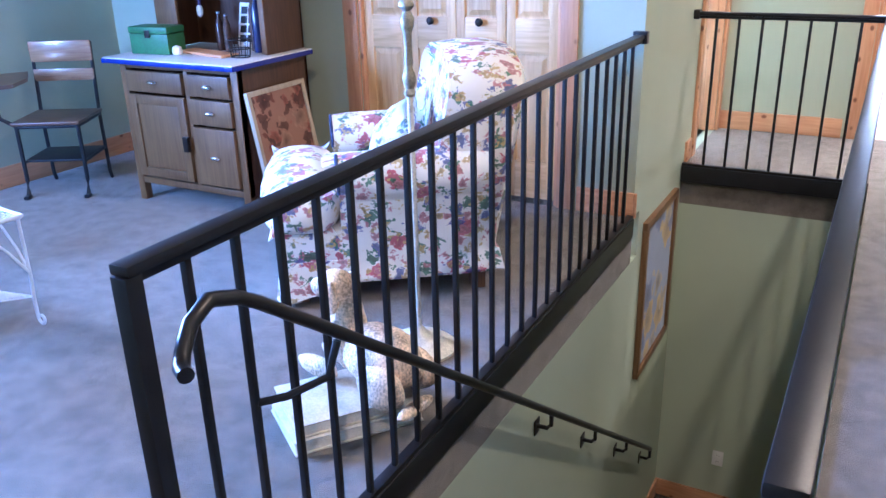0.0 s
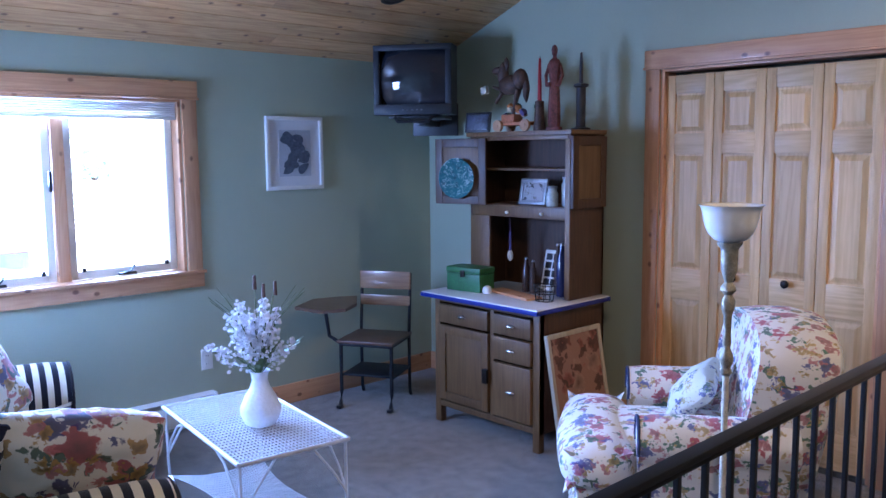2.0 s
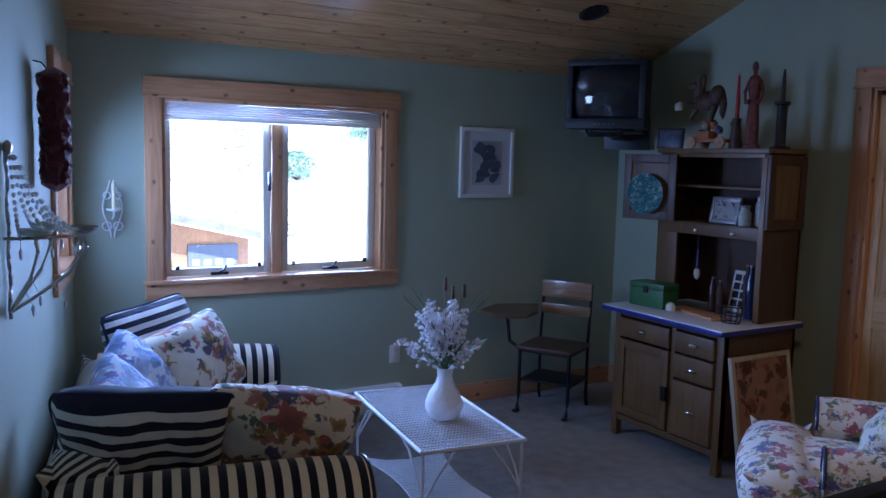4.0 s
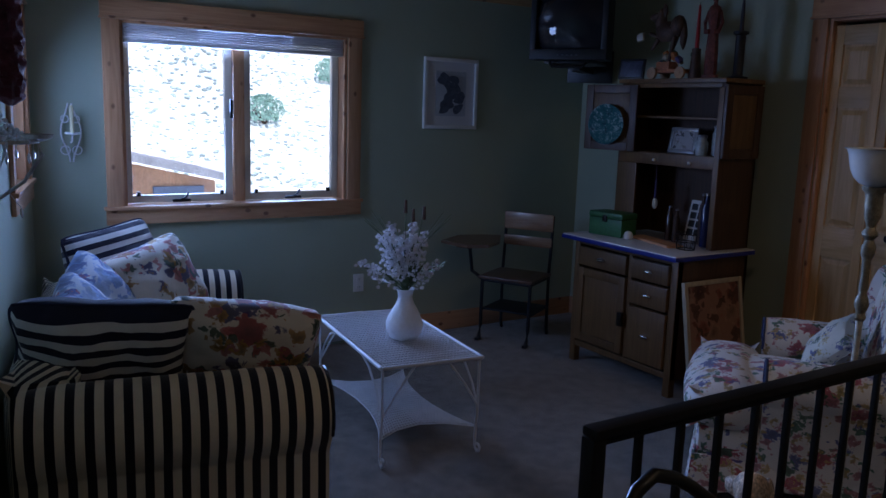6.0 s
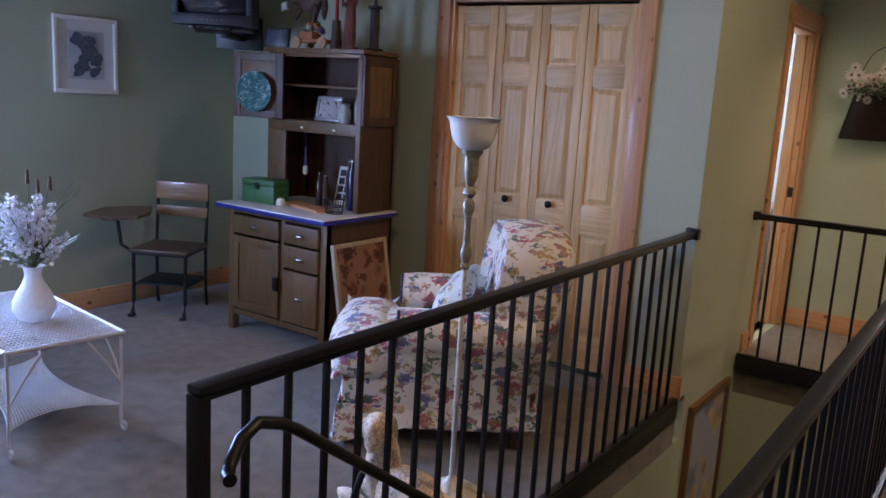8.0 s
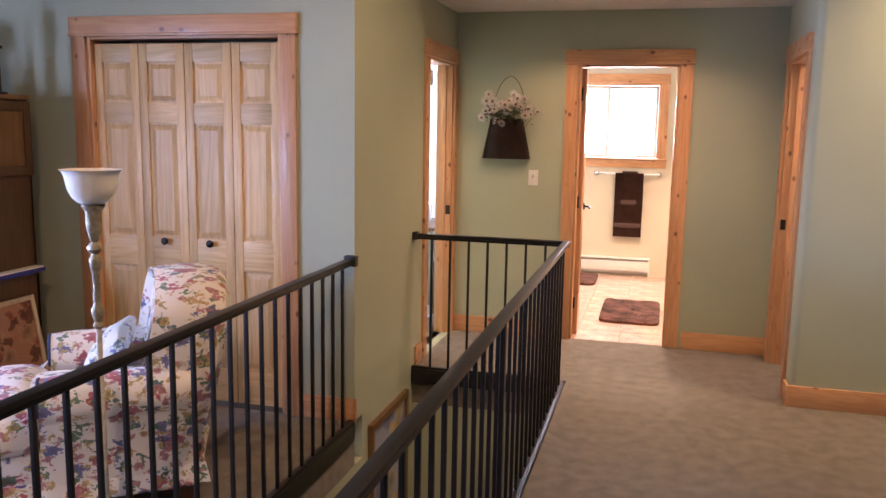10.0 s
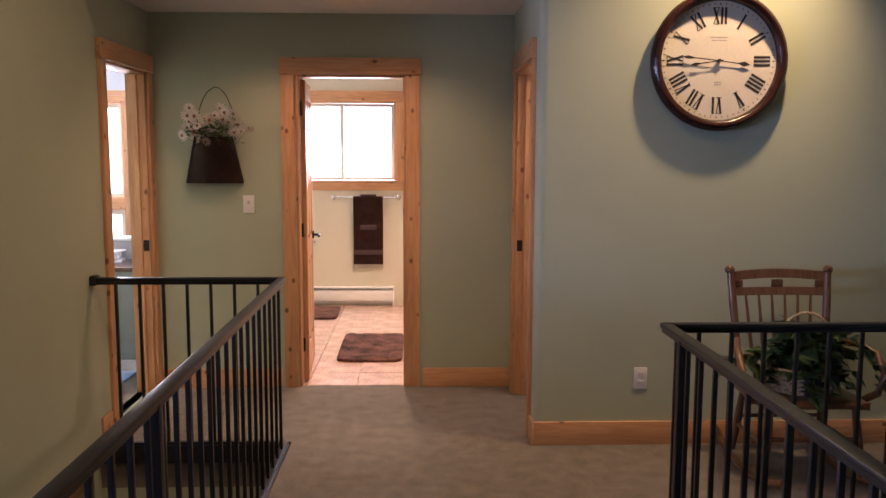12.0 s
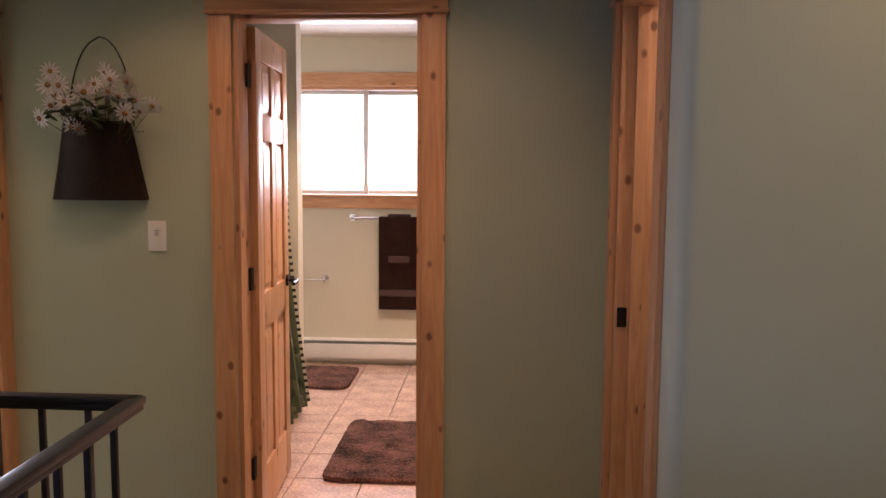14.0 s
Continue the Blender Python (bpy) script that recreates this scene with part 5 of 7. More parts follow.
# television on its wall arm
TVB = mat("black_television_plastic", (0.010, 0.010, 0.012), 0.5, vary=0.1, fine=500, bump=0.08)
SCREEN = mat("dark_glass_screen", (0.018, 0.02, 0.026), 0.06, vary=0.0, bump=0, spec=0.7)
tv = thing("television", "black tube television on a corner wall bracket", "television", (-4.13, 3.56, 1.845), 34)
bm = bmesh.new()
prof = ((-0.20, 0.25, 0.0, 0.43), (-0.05, 0.25, 0.0, 0.43), (0.0, 0.235, 0.01, 0.42), (0.14, 0.17, 0.04, 0.36), (0.26, 0.13, 0.06, 0.30))
lv = [[bm.verts.new((sx * w, y, z)) for sx, z in ((-1, z0), (1, z0), (1, z1), (-1, z1))] for y, w, z0, z1 in prof]
for a, b in zip(lv, lv[1:]):
    for k in range(4):
        bm.faces.new((a[k], a[(k + 1) % 4], b[(k + 1) % 4], b[k]))
bm.faces.new(lv[-1])
part("casing", bm, TVB, tv, smooth=False)
for b in ((-0.25, 0.25, -0.222, -0.198, 0.0, 0.065), (-0.25, 0.25, -0.222, -0.198, 0.395, 0.43), (-0.25, -0.212, -0.222, -0.198, 0.065, 0.395), (0.212, 0.25, -0.222, -0.198, 0.065, 0.395)):
    add_box("bezel", b, TVB, tv, bevel=0.004)
bm = bmesh.new()
g = 12
grid = [[bm.verts.new((-0.214 + 0.428 * i / g, -0.236 + 0.075 * ((2 * i / g - 1) ** 2 + (2 * j / g - 1) ** 2) / 2, 0.062 + 0.336 * j / g)) for j in range(g + 1)] for i in range(g + 1)]
for i in range(g):
    for j in range(g):
        bm.faces.new((grid[i][j], grid[i + 1][j], grid[i + 1][j + 1], grid[i][j + 1]))
part("screen", bm, SCREEN, tv, "bulging dark glass screen")
bm = bmesh.new()
for i in range(5):
    blob(bm, (-0.06 + 0.03 * i, -0.223, 0.03), (0.008, 0.003, 0.005), 1)
part("buttons", bm, mat("grey_button", (0.1, 0.1, 0.11), 0.4), tv)
br = thing("television_bracket", "black steel bracket holding up the television", "bracket", (-4.13, 3.56, 1.845), 34)
bm = bmesh.new()
rect(bm, -0.17, 0.17, -0.16, 0.16, -0.02, -0.002, 0.004)
part("tray", bm, BLACK_IRON, br)
bm = bmesh.new()
tube(bm, [(-0.12, -0.19, -0.012), (-0.10, -0.21, -0.04), (0.10, -0.21, -0.04), (0.12, -0.19, -0.012)], 0.011, 8)
part("lip", bm, BLACK_IRON, br)
bm = bmesh.new()
rect(bm, -0.03, 0.03, 0.0, 0.62, -0.06, -0.021, 0.004)
part("arm", bm, BLACK_IRON, br)
add_box("wall_plate", (-0.16, 0.16, 0.40, 0.42, -0.12, 0.10), BLACK_IRON, br)

# things on and in the cabinet
CX, CY, CT = -3.255, 3.52, 1.726
BROWN = mat("dark_brown_carved_wood", (0.07, 0.035, 0.02), 0.6, vary=0.5, scale=30, bump=0.3)
REDWAX = mat("red_candle_wax", (0.42, 0.02, 0.025), 0.45, vary=0.08)
hc = thing("horse_figurine", "carved dark horse rearing over a small flower cart", "figurine", (CX - 0.13, CY + 0.08, CT))
bm = bmesh.new()
for c, s in (((0.0, 0, 0.27), (0.09, 0.045, 0.06)), ((-0.06, 0, 0.33), (0.035, 0.03, 0.075)), ((-0.10, 0, 0.36), (0.045, 0.022, 0.024)), ((0.075, 0, 0.30), (0.05, 0.045, 0.06)), ((0.12, 0, 0.24), (0.02, 0.02, 0.07)), ((-0.035, 0, 0.39), (0.02, 0.012, 0.04))):
    blob(bm, c, s, 2, 0.25, c[0] * 20)
part("body", bm, BROWN, hc)
for a, b in (((-0.06, 0.02, 0.24), (-0.16, 0.02, 0.27)), ((-0.05, -0.02, 0.23), (-0.10, -0.02, 0.17)), ((0.05, 0.02, 0.24), (0.0, 0.02, 0.12)), ((0.07, -0.02, 0.24), (0.04, -0.02, 0.10))):
    bm = bmesh.new()
    rod(bm, a, b, 0.014, 0.009)
    part("leg", bm, BROWN, hc)
bm = bmesh.new()
rect(bm, -0.20, -0.15, -0.012, 0.012, 0.255, 0.30, 0.006, Matrix.Rotation(radians(-8), 4, "Y"))
part("hoof", bm, mat("pale_painted_wood", (0.5, 0.46, 0.38), 0.6), hc)
bm = bmesh.new()
rect(bm, -0.06, 0.17, -0.045, 0.045, 0.035, 0.055, 0.004)
rect(bm, -0.04, 0.06, -0.04, 0.04, 0.055, 0.10, 0.006)
part("cart", bm, mat("orange_painted_wood", (0.42, 0.15, 0.06), 0.6, vary=0.3), hc)
for x in (-0.05, 0.16):
    for y in (-0.056, 0.056):
        bm = bmesh.new()
        rod(bm, (x, y - 0.008, 0.034), (x, y + 0.008, 0.034), 0.034, seg=18)
        rod(bm, (x, y - 0.012, 0.034), (x, y + 0.012, 0.034), 0.010, seg=10)
        part("wheel", bm, mat("tan_wood_wheel", (0.45, 0.27, 0.15), 0.6), hc)
random.seed(11)
cols = [mat("cart_flower_" + q, c, 0.7) for q, c in (("green", (0.05, 0.10, 0.05)), ("orange", (0.50, 0.18, 0.05)), ("cream", (0.6, 0.5, 0.35)), ("violet", (0.10, 0.08, 0.20)))]
for k in range(14):
    bm = bmesh.new()
    blob(bm, (random.uniform(-0.04, 0.17), random.uniform(-0.04, 0.04), random.uniform(0.09, 0.15)), (0.024, 0.024, 0.02), 1, 0.4, k)
    part("flower", bm, cols[k % 4], hc)
bx = thing("picture_frame", "small dark picture in a black frame on the cabinet", "picture frame", (CX - 0.325, CY + 0.0, CT), 14)
add_box("frame", (-0.085, 0.085, -0.008, 0.008, 0, 0.12), BLACK_IRON, bx, m=Matrix.Rotation(radians(-10), 4, "X"))
add_box("print", (-0.072, 0.072, -0.0105, -0.0085, 0.014, 0.106), mat("dark_blue_print", (0.05, 0.06, 0.10), 0.3, vary=0.5, scale=25), bx, m=Matrix.Rotation(radians(-10), 4, "X"))
cd = thing("candle_holder", "tapered wooden holder with a tall red candle", "candle", (CX + 0.09, CY + 0.08, CT))
bm = bmesh.new()
lathe(bm, [(0.034, 0), (0.036, 0.008), (0.030, 0.06), (0.024, 0.15), (0.026, 0.165), (0.014, 0.17)], 16)
part("holder", bm, BROWN, cd)
bm = bmesh.new()
lathe(bm, [(0.0125, 0.16), (0.010, 0.30), (0.0065, 0.40), (0.003, 0.405)], 12)
part("candle", bm, REDWAX, cd, "red taper candle")
bm = bmesh.new()
rod(bm, (0, 0, 0.40), (0.001, 0, 0.418), 0.0012, seg=5)
part("wick", bm, BLACK_IRON, cd)
RED_ROBE = mat("red_brown_painted_wood", (0.15, 0.042, 0.033), 0.6, vary=0.45, scale=22, fine=90, bump=0.2)
bm = bmesh.new()
rect(bm, -0.055, 0.055, -0.045, 0.045, 0, 0.02, 0.004)
lathe(bm, [(0.044, 0.02), (0.048, 0.05), (0.046, 0.14), (0.040, 0.22), (0.036, 0.27), (0.046, 0.32), (0.050, 0.36), (0.036, 0.385), (0.016, 0.395), (0.015, 0.41)], 16, wave=lambda a, z: 0.10 * math.sin(6 * a))
blob(bm, (0, -0.004, 0.435), (0.025, 0.028, 0.033), 2)
for s in (-1, 1):
    tube(bm, [(s * 0.045, 0, 0.36), (s * 0.07, -0.01, 0.30), (s * 0.055, -0.035, 0.25), (s * 0.02, -0.05, 0.25)], 0.014, 8)
st = part("statue", bm, RED_ROBE, None)
st.matrix_world = pose(CX + 0.205, CY + 0.07, CT, 0, 0, 20) @ Matrix.Diagonal((0.68, 0.68, 1, 1))
tagged(st, "carved wooden figure in a worn red robe", "statue")
ch = thing("candlestick", "black wooden candlestick with a dark taper candle", "candle", (CX + 0.365, CY + 0.10, CT))
bm = bmesh.new()
lathe(bm, [(0.052, 0), (0.054, 0.008), (0.030, 0.014), (0.026, 0.02), (0.026, 0.225), (0.040, 0.232), (0.040, 0.245), (0.016, 0.25)], 18)
part("holder", bm, TVB, ch)
bm = bmesh.new()
lathe(bm, [(0.0115, 0.248), (0.0095, 0.36), (0.006, 0.41), (0.002, 0.414)], 12)
part("candle", bm, mat("black_candle_wax", (0.02, 0.02, 0.03), 0.5), ch)
# tin box and worktop clutter
GREEN = mat("green_painted_tin", (0.035, 0.14, 0.045), 0.45, vary=0.25, scale=12, bump=0.06)
tin = thing("tin_box", "green painted tin box with a hinged lid", "box", (CX - 0.26, CY - 0.13, 0.796), 6)
add_box("body", (-0.125, 0.125, -0.07, 0.07, 0, 0.105), GREEN, tin, bevel=0.006)
add_box("lid", (-0.128, 0.128, -0.073, 0.073, 0.106, 0.142), GREEN, tin, bevel=0.008)
add_box("latch", (-0.016, 0.016, -0.079, -0.0735, 0.085, 0.125), DARK_BRONZE, tin, "dark clasp", bevel=0.002)
bm = bmesh.new()
lathe(bm, [(0.002, 0), (0.024, 0.004), (0.028, 0.02), (0.022, 0.042), (0.006, 0.05)], 18)
ob = part("white_jar", bm, WHITE_ENAMEL, None)
ob.matrix_world = pose(CX - 0.085, CY - 0.17, 0.796)
tagged(ob, "small white round jar beside the tin box", "jar")
tr = thing("cutting_board", "pale wooden board lying on the worktop", "board", (CX + 0.05, CY - 0.09, 0.796), -14)
add_box("board", (-0.20, 0.20, -0.055, 0.055, 0, 0.014), PINE_X, tr, bevel=0.004)
pt = thing("hanging_plate", "green-and-white spatterware plate hung on the open door", "plate", (CX - 0.378, CY - 0.115, 1.455), 16)
bm = bmesh.new()
prof = [(0.002, 0.0), (0.07, 0.002), (0.088, 0.010), (0.118, 0.018), (0.121, 0.021), (0.118, 0.0225), (0.086, 0.015), (0.069, 0.007), (0.002, 0.005)]
lathe(bm, prof, 36)
bmesh.ops.transform(bm, matrix=Matrix.Rotation(radians(90), 4, "X"), verts=bm.verts)
spat = floral("green_spatterware", (0.03, 0.14, 0.15), 24, 0.06, ((0.50, 0.62, 0.60), (0.02, 0.08, 0.10), (0.40, 0.55, 0.54)))
part("dish", bm, spat, pt)
pf = thing("photo_frame", "silver photo frame standing on the cabinet shelf", "photo frame", (CX + 0.045, CY + 0.07, 1.306), 3)
mt = Matrix.Rotation(radians(-12), 4, "X")
PEWTER = mat("brushed_pewter", (0.30, 0.30, 0.31), 0.4, 0.7, vary=0.2)
for b in ((-0.095, 0.095, -0.008, 0.008, 0, 0.022), (-0.095, 0.095, -0.008, 0.008, 0.128, 0.15), (-0.095, -0.073, -0.008, 0.008, 0.022, 0.128), (0.073, 0.095, -0.008, 0.008, 0.022, 0.128)):
    add_box("frame", b, PEWTER, pf, m=mt)
add_box("photo", (-0.073, 0.073, -0.002, 0.002, 0.022, 0.128), floral("faded_photo_print", (0.42, 0.42, 0.44), 16, 0.02, ((0.10, 0.08, 0.07), (0.30, 0.28, 0.26), (0.06, 0.06, 0.06))), pf, m=mt, bevel=0)
JAR = glass_mat("jar_glass", (0.75, 0.82, 0.80), 0.05)
for x, y, h in ((0.235, 0.02, 0.10), (0.295, 0.08, 0.15)):
    j = thing("glass_jar", "small glass jar with a lid on the shelf", "jar", (CX + x, CY + y, 1.306), group="jars on the shelf")
    bm = bmesh.new()
    lathe(bm, [(0.032, 0), (0.035, 0.008), (0.035, h - 0.03), (0.026, h - 0.015), (0.026, h)], 18)
    part("jar", bm, mat("cloudy_jar_glass", (0.42, 0.47, 0.46), 0.12, vary=0.2, scale=40, spec=0.8), j)
    bm = bmesh.new()
    lathe(bm, [(0.028, h), (0.029, h + 0.012), (0.01, h + 0.016)], 18)
    part("lid", bm, PEWTER, j)
pr = thing("framed_print", "black-and-white print leaning inside the cabinet", "print", (CX + 0.12, CY + 0.17, 0.797), 4)
mt = Matrix.Rotation(radians(-14), 4, "X")
add_box("frame", (-0.085, 0.085, -0.006, 0.006, 0, 0.24), WHITE_ENAMEL, pr, m=mt)
for i in range(3):
    for j in range(4):
        add_box("picture", (-0.07 + 0.05 * i, -0.03 + 0.05 * i, -0.009, -0.0065, 0.03 + 0.05 * j, 0.068 + 0.05 * j), TVB, pr, m=mt, bevel=0)
for x, y, h, r, m, lab in ((0.275, 0.06, 0.30, 0.03, mat("cobalt_bottle_glass", (0.015, 0.02, 0.08), 0.1, spec=0.8), "tall dark blue glass bottle in the cabinet"),
                           (0.215, 0.10, 0.29, 0.022, BROWN, "tall brown bottle with a silver cap"), (0.02, 0.05, 0.20, 0.022, mat("brown_bottle_glass", (0.06, 0.03, 0.02), 0.15), "small brown bottle in the cabinet"), (0.09, 0.03, 0.19, 0.02, BROWN, "small brown bottle in the cabinet")):
    b = thing("bottle", lab, "bottle", (CX + x, CY + y, 0.797))
    bm = bmesh.new()
    lathe(bm, [(r * 0.95, 0), (r, 0.006), (r, h * 0.72), (r * 0.5, h * 0.84), (r * 0.42, h * 0.96)], 16)
    part("glass", bm, m, b)
    bm = bmesh.new()
    lathe(bm, [(r * 0.5, h * 0.96), (r * 0.5, h), (0.004, h + 0.003)], 14)
    part("cap", bm, PEWTER, b)
ut = thing("wooden_spoon", "pale gourd ladle hanging inside the cabinet", "ladle", (CX - 0.10, CY + 0.045, 1.0))
bm = bmesh.new()
blob(bm, (0, 0, 0.0), (0.022, 0.014, 0.034), 2)
part("bowl", bm, mat("pale_gourd", (0.55, 0.48, 0.36), 0.6), ut)
bm = bmesh.new()
rod(bm, (0, 0, 0.03), (0, 0, 0.14), 0.008, 0.006)
rod(bm, (0, 0, 0.14), (0, -0.004, 0.236), 0.0015)
part("handle", bm, mat("violet_ribbon", (0.08, 0.06, 0.16), 0.7), ut)
wb = thing("wire_basket", "small dark wire basket at the worktop's edge", "basket", (CX + 0.30, CY - 0.12, 0.796), 10)
for z, k in ((0.004, 0.85), (0.045, 0.95), (0.09, 1.05)):
    bm = bmesh.new()
    tube(bm, [(0.06 * k * math.cos(a), 0.045 * k * math.sin(a), z) for a in [2 * math.pi * i / 20 for i in range(21)]], 0.003, 6)
    part("hoop", bm, BLACK_IRON, wb)
for i in range(10):
    a = 2 * math.pi * i / 10
    bm = bmesh.new()
    rod(bm, (0.051 * math.cos(a), 0.038 * math.sin(a), 0.002), (0.063 * math.cos(a), 0.047 * math.sin(a), 0.09), 0.002, seg=6)
    part("wire", bm, BLACK_IRON, wb)

# leaning framed picture by the cabinet
lp = thing("leaning_picture", "brown figure print in a pale frame on the floor", "picture", (-2.70, 3.47, 0), 90)
mt = Matrix.Rotation(radians(-10), 4, "X")
FR = wood("weathered_pale_frame", (0.46, 0.38, 0.27), (0.32, 0.25, 0.16), 0.6, "Z", knots=False)
for b in ((-0.23, -0.205, -0.012, 0.012, 0.0, 0.66), (0.205, 0.23, -0.012, 0.012, 0.0, 0.66), (-0.205, 0.205, -0.012, 0.012, 0, 0.025), (-0.205, 0.205, -0.012, 0.012, 0.635, 0.66)):
    add_box("frame", b, FR, lp, m=mt)
add_box("print", (-0.205, 0.205, -0.004, 0.004, 0.025, 0.635), floral("brown_sepia_print", (0.30, 0.15, 0.09), 6, 0.06, ((0.16, 0.05, 0.03), (0.36, 0.20, 0.12), (0.10, 0.04, 0.025), (0.30, 0.10, 0.06))), lp, m=mt, bevel=0)

# print on the west wall
wp = thing("wall_print", "blue-grey leaf print in a white frame", "picture", (XW, 2.875, 1.6125), 90)
for b in ((-0.21, 0.21, -0.024, -0.002, -0.23, -0.205), (-0.21, 0.21, -0.024, -0.002, 0.205, 0.23), (-0.21, -0.185, -0.024, -0.002, -0.205, 0.205), (0.185, 0.21, -0.024, -0.002, -0.205, 0.205)):
    add_box("frame", b, WHITE_ENAMEL, wp)
add_box("mat_board", (-0.185, 0.185, -0.012, -0.004, -0.205, 0.205), mat("white_mat_board", (0.70, 0.70, 0.72), 0.9, vary=0.02), wp, bevel=0)
add_box("print", (-0.118, 0.118, -0.0145, -0.0122, -0.145, 0.145), mat("pale_print_paper", (0.50, 0.53, 0.58), 0.8), wp, bevel=0)
LEAF = mat("slate_leaf_ink", (0.10, 0.12, 0.16), 0.8, vary=0.3, scale=30)
random.seed(4)
for k in range(20):
    a, cx, cz = random.uniform(-60, 60) + (0 if k % 2 else 180), random.uniform(-0.07, 0.07), -0.105 + 0.011 * k
    bm = bmesh.new()
    v = [bm.verts.new((0.045 * math.cos(t) * random.uniform(0.8, 1.1), 0, 0.026 * math.sin(t) * (1 - 0.4 * math.cos(t)))) for t in [2 * math.pi * i / 12 for i in range(12)]]
    f = bm.faces.new(v)
    e = bmesh.ops.extrude_face_region(bm, geom=[f])["geom"]
    bmesh.ops.translate(bm, vec=(0, -0.0012, 0), verts=[q for q in e if isinstance(q, bmesh.types.BMVert)])
    bmesh.ops.transform(bm, matrix=Matrix.Translation((cx, -0.0146 - 0.0003 * k, cz)) @ Matrix.Rotation(radians(a), 4, "Y"), verts=bm.verts)
    part("leaf_shape", bm, LEAF, wp, smooth=False)


def outlet(name, label, at, rz, kind="outlet"):
    o = thing(name, label, kind, at, rz)
    add_box("cover_plate", (-0.036, 0.036, -0.007, -0.001, -0.058, 0.058), WHITE_PLASTIC, o, bevel=0.002)
    if kind == "outlet":
        for z in (-0.024, 0.024):
            add_box("socket", (-0.016, 0.016, -0.0095, -0.007, z - 0.015, z + 0.015), WHITE_PLASTIC, o, bevel=0.002)
            for x in (-0.007, 0.007):
                add_box("slot", (x - 0.0012, x + 0.0012, -0.0103, -0.0096, z - 0.004, z + 0.006), TVB, o, bevel=0)
    else:
        add_box("rocker", (-0.016, 0.016, -0.0100, -0.007, -0.033, 0.033), WHITE_PLASTIC, o, bevel=0.002)
        for i in range(4):
            add_box("slot", (-0.008, 0.008, -0.0108, -0.0101, 0.002 + 0.006 * i, 0.005 + 0.006 * i), PEWTER, o, bevel=0)
    return o


outlet("wall_outlet", "white double outlet low on the loft wall", (XW, 2.22, 0.39), 90)

# baseboard heater under the window
def heater(label, at, rz, length):
    h = thing("baseboard_heater", label, "heater", at, rz)
    add_box("back_plate", (0, length, -0.012, -0.001, 0.02, 0.20), WHITE_ENAMEL, h, bevel=0.001)
    add_box("front_cover", (0.01, length - 0.01, -0.066, -0.058, 0.055, 0.165), WHITE_ENAMEL, h, bevel=0.003)
    bm = bmesh.new()
    for v in (((0, -0.012, 0.20), (length, -0.012, 0.20), (length, -0.055, 0.19), (0, -0.055, 0.19)),):
        q = [bm.verts.new(p) for p in v]
        w = [bm.verts.new(Vector(p) - Vector((0, 0, 0.006))) for p in v]
        bm.faces.new(q)
        bm.faces.new(list(reversed(w)))
        for k in range(4):
            bm.faces.new((q[k], w[k], w[(k + 1) % 4], q[(k + 1) % 4]))
    part("top_lip", bm, WHITE_ENAMEL, h, smooth=False)
    add_box("fin_element", (0.02, length - 0.02, -0.05, -0.014, 0.07, 0.14), TVB, h, "dark heating fins", bevel=0)
    for x in (0, length - 0.012):
        add_box("end_cap", (x, x + 0.012, -0.07, -0.012, 0.0, 0.20), WHITE_ENAMEL, h, bevel=0.002)
    return h


heater("white baseboard heater under the loft window", (XW, 0.5, 0), 90, 1.75)

# white filigree sconce on the west wall
sc = thing("wall_sconce", "white filigree wall sconce holding a candle", "sconce", (XW, 0.55, 1.34), 90)
WIRE = mat("white_painted_wire", (0.76, 0.76, 0.74), 0.5, vary=0.08)
for s in (-1, 1):
    bm = bmesh.new()
    tube(bm, [(s * (0.008 + 0.04 * math.sin(t * 3.0) ** 2), -0.012 - 0.01 * math.sin(t * 4), -0.16 + 0.30 * t) for t in [k / 24 for k in range(25)]], 0.0045, 6)
    part("scroll", bm, WIRE, sc)
    bm = bmesh.new()
    tube(bm, [(s * (0.028 + 0.022 * math.cos(a)), -0.012, -0.10 + 0.022 * math.sin(a)) for a in [2 * math.pi * k / 16 for k in range(17)]], 0.004, 6)
    tube(bm, [(s * (0.026 + 0.018 * math.cos(a)), -0.012, 0.06 + 0.018 * math.sin(a)) for a in [2 * math.pi * k / 16 for k in range(17)]], 0.004, 6)
    part("curl", bm, WIRE, sc)
bm = bmesh.new()
lathe(bm, [(0.01, 0), (0.036, 0.006), (0.038, 0.014), (0.012, 0.012)], 14, (0, -0.06, -0.02))
tube(bm, [(0, -0.012, -0.06), (0, -0.045, -0.05), (0, -0.06, -0.02)], 0.005, 6)
part("cup", bm, WIRE, sc)
bm = bmesh.new()
lathe(bm, [(0.010, 0), (0.010, 0.13), (0.004, 0.14)], 12, (0, -0.06, -0.008))
part("candle", bm, mat("ivory_candle_wax", (0.66, 0.60, 0.36), 0.5), sc, "ivory taper candle")

# recessed ceiling cans
CANTRIM = mat("black_can_trim", (0.02, 0.018, 0.016), 0.5)
_tilt = math.degrees(math.atan(SLOPE))
def can(name, label, x, y, z, ry, trim, lit, glow_mat=None):
    c = thing(name, label, "ceiling light", (x, y, z))
    c.matrix_world = pose(x, y, z, 0, ry, 0)
    bm = bmesh.new()
    lathe(bm, [(0.088, -0.001), (0.088, -0.006), (0.072, -0.009), (0.066, -0.004), (0.066, 0.0), (0.07, 0.0)], 28)
    part("trim_ring", bm, trim, c)
    bm = bmesh.new()
    lathe(bm, [(0.064, -0.0025), (0.050, -0.0015), (0.002, -0.001)], 24)
    part("lamp_face", bm, lit, c)
    return c


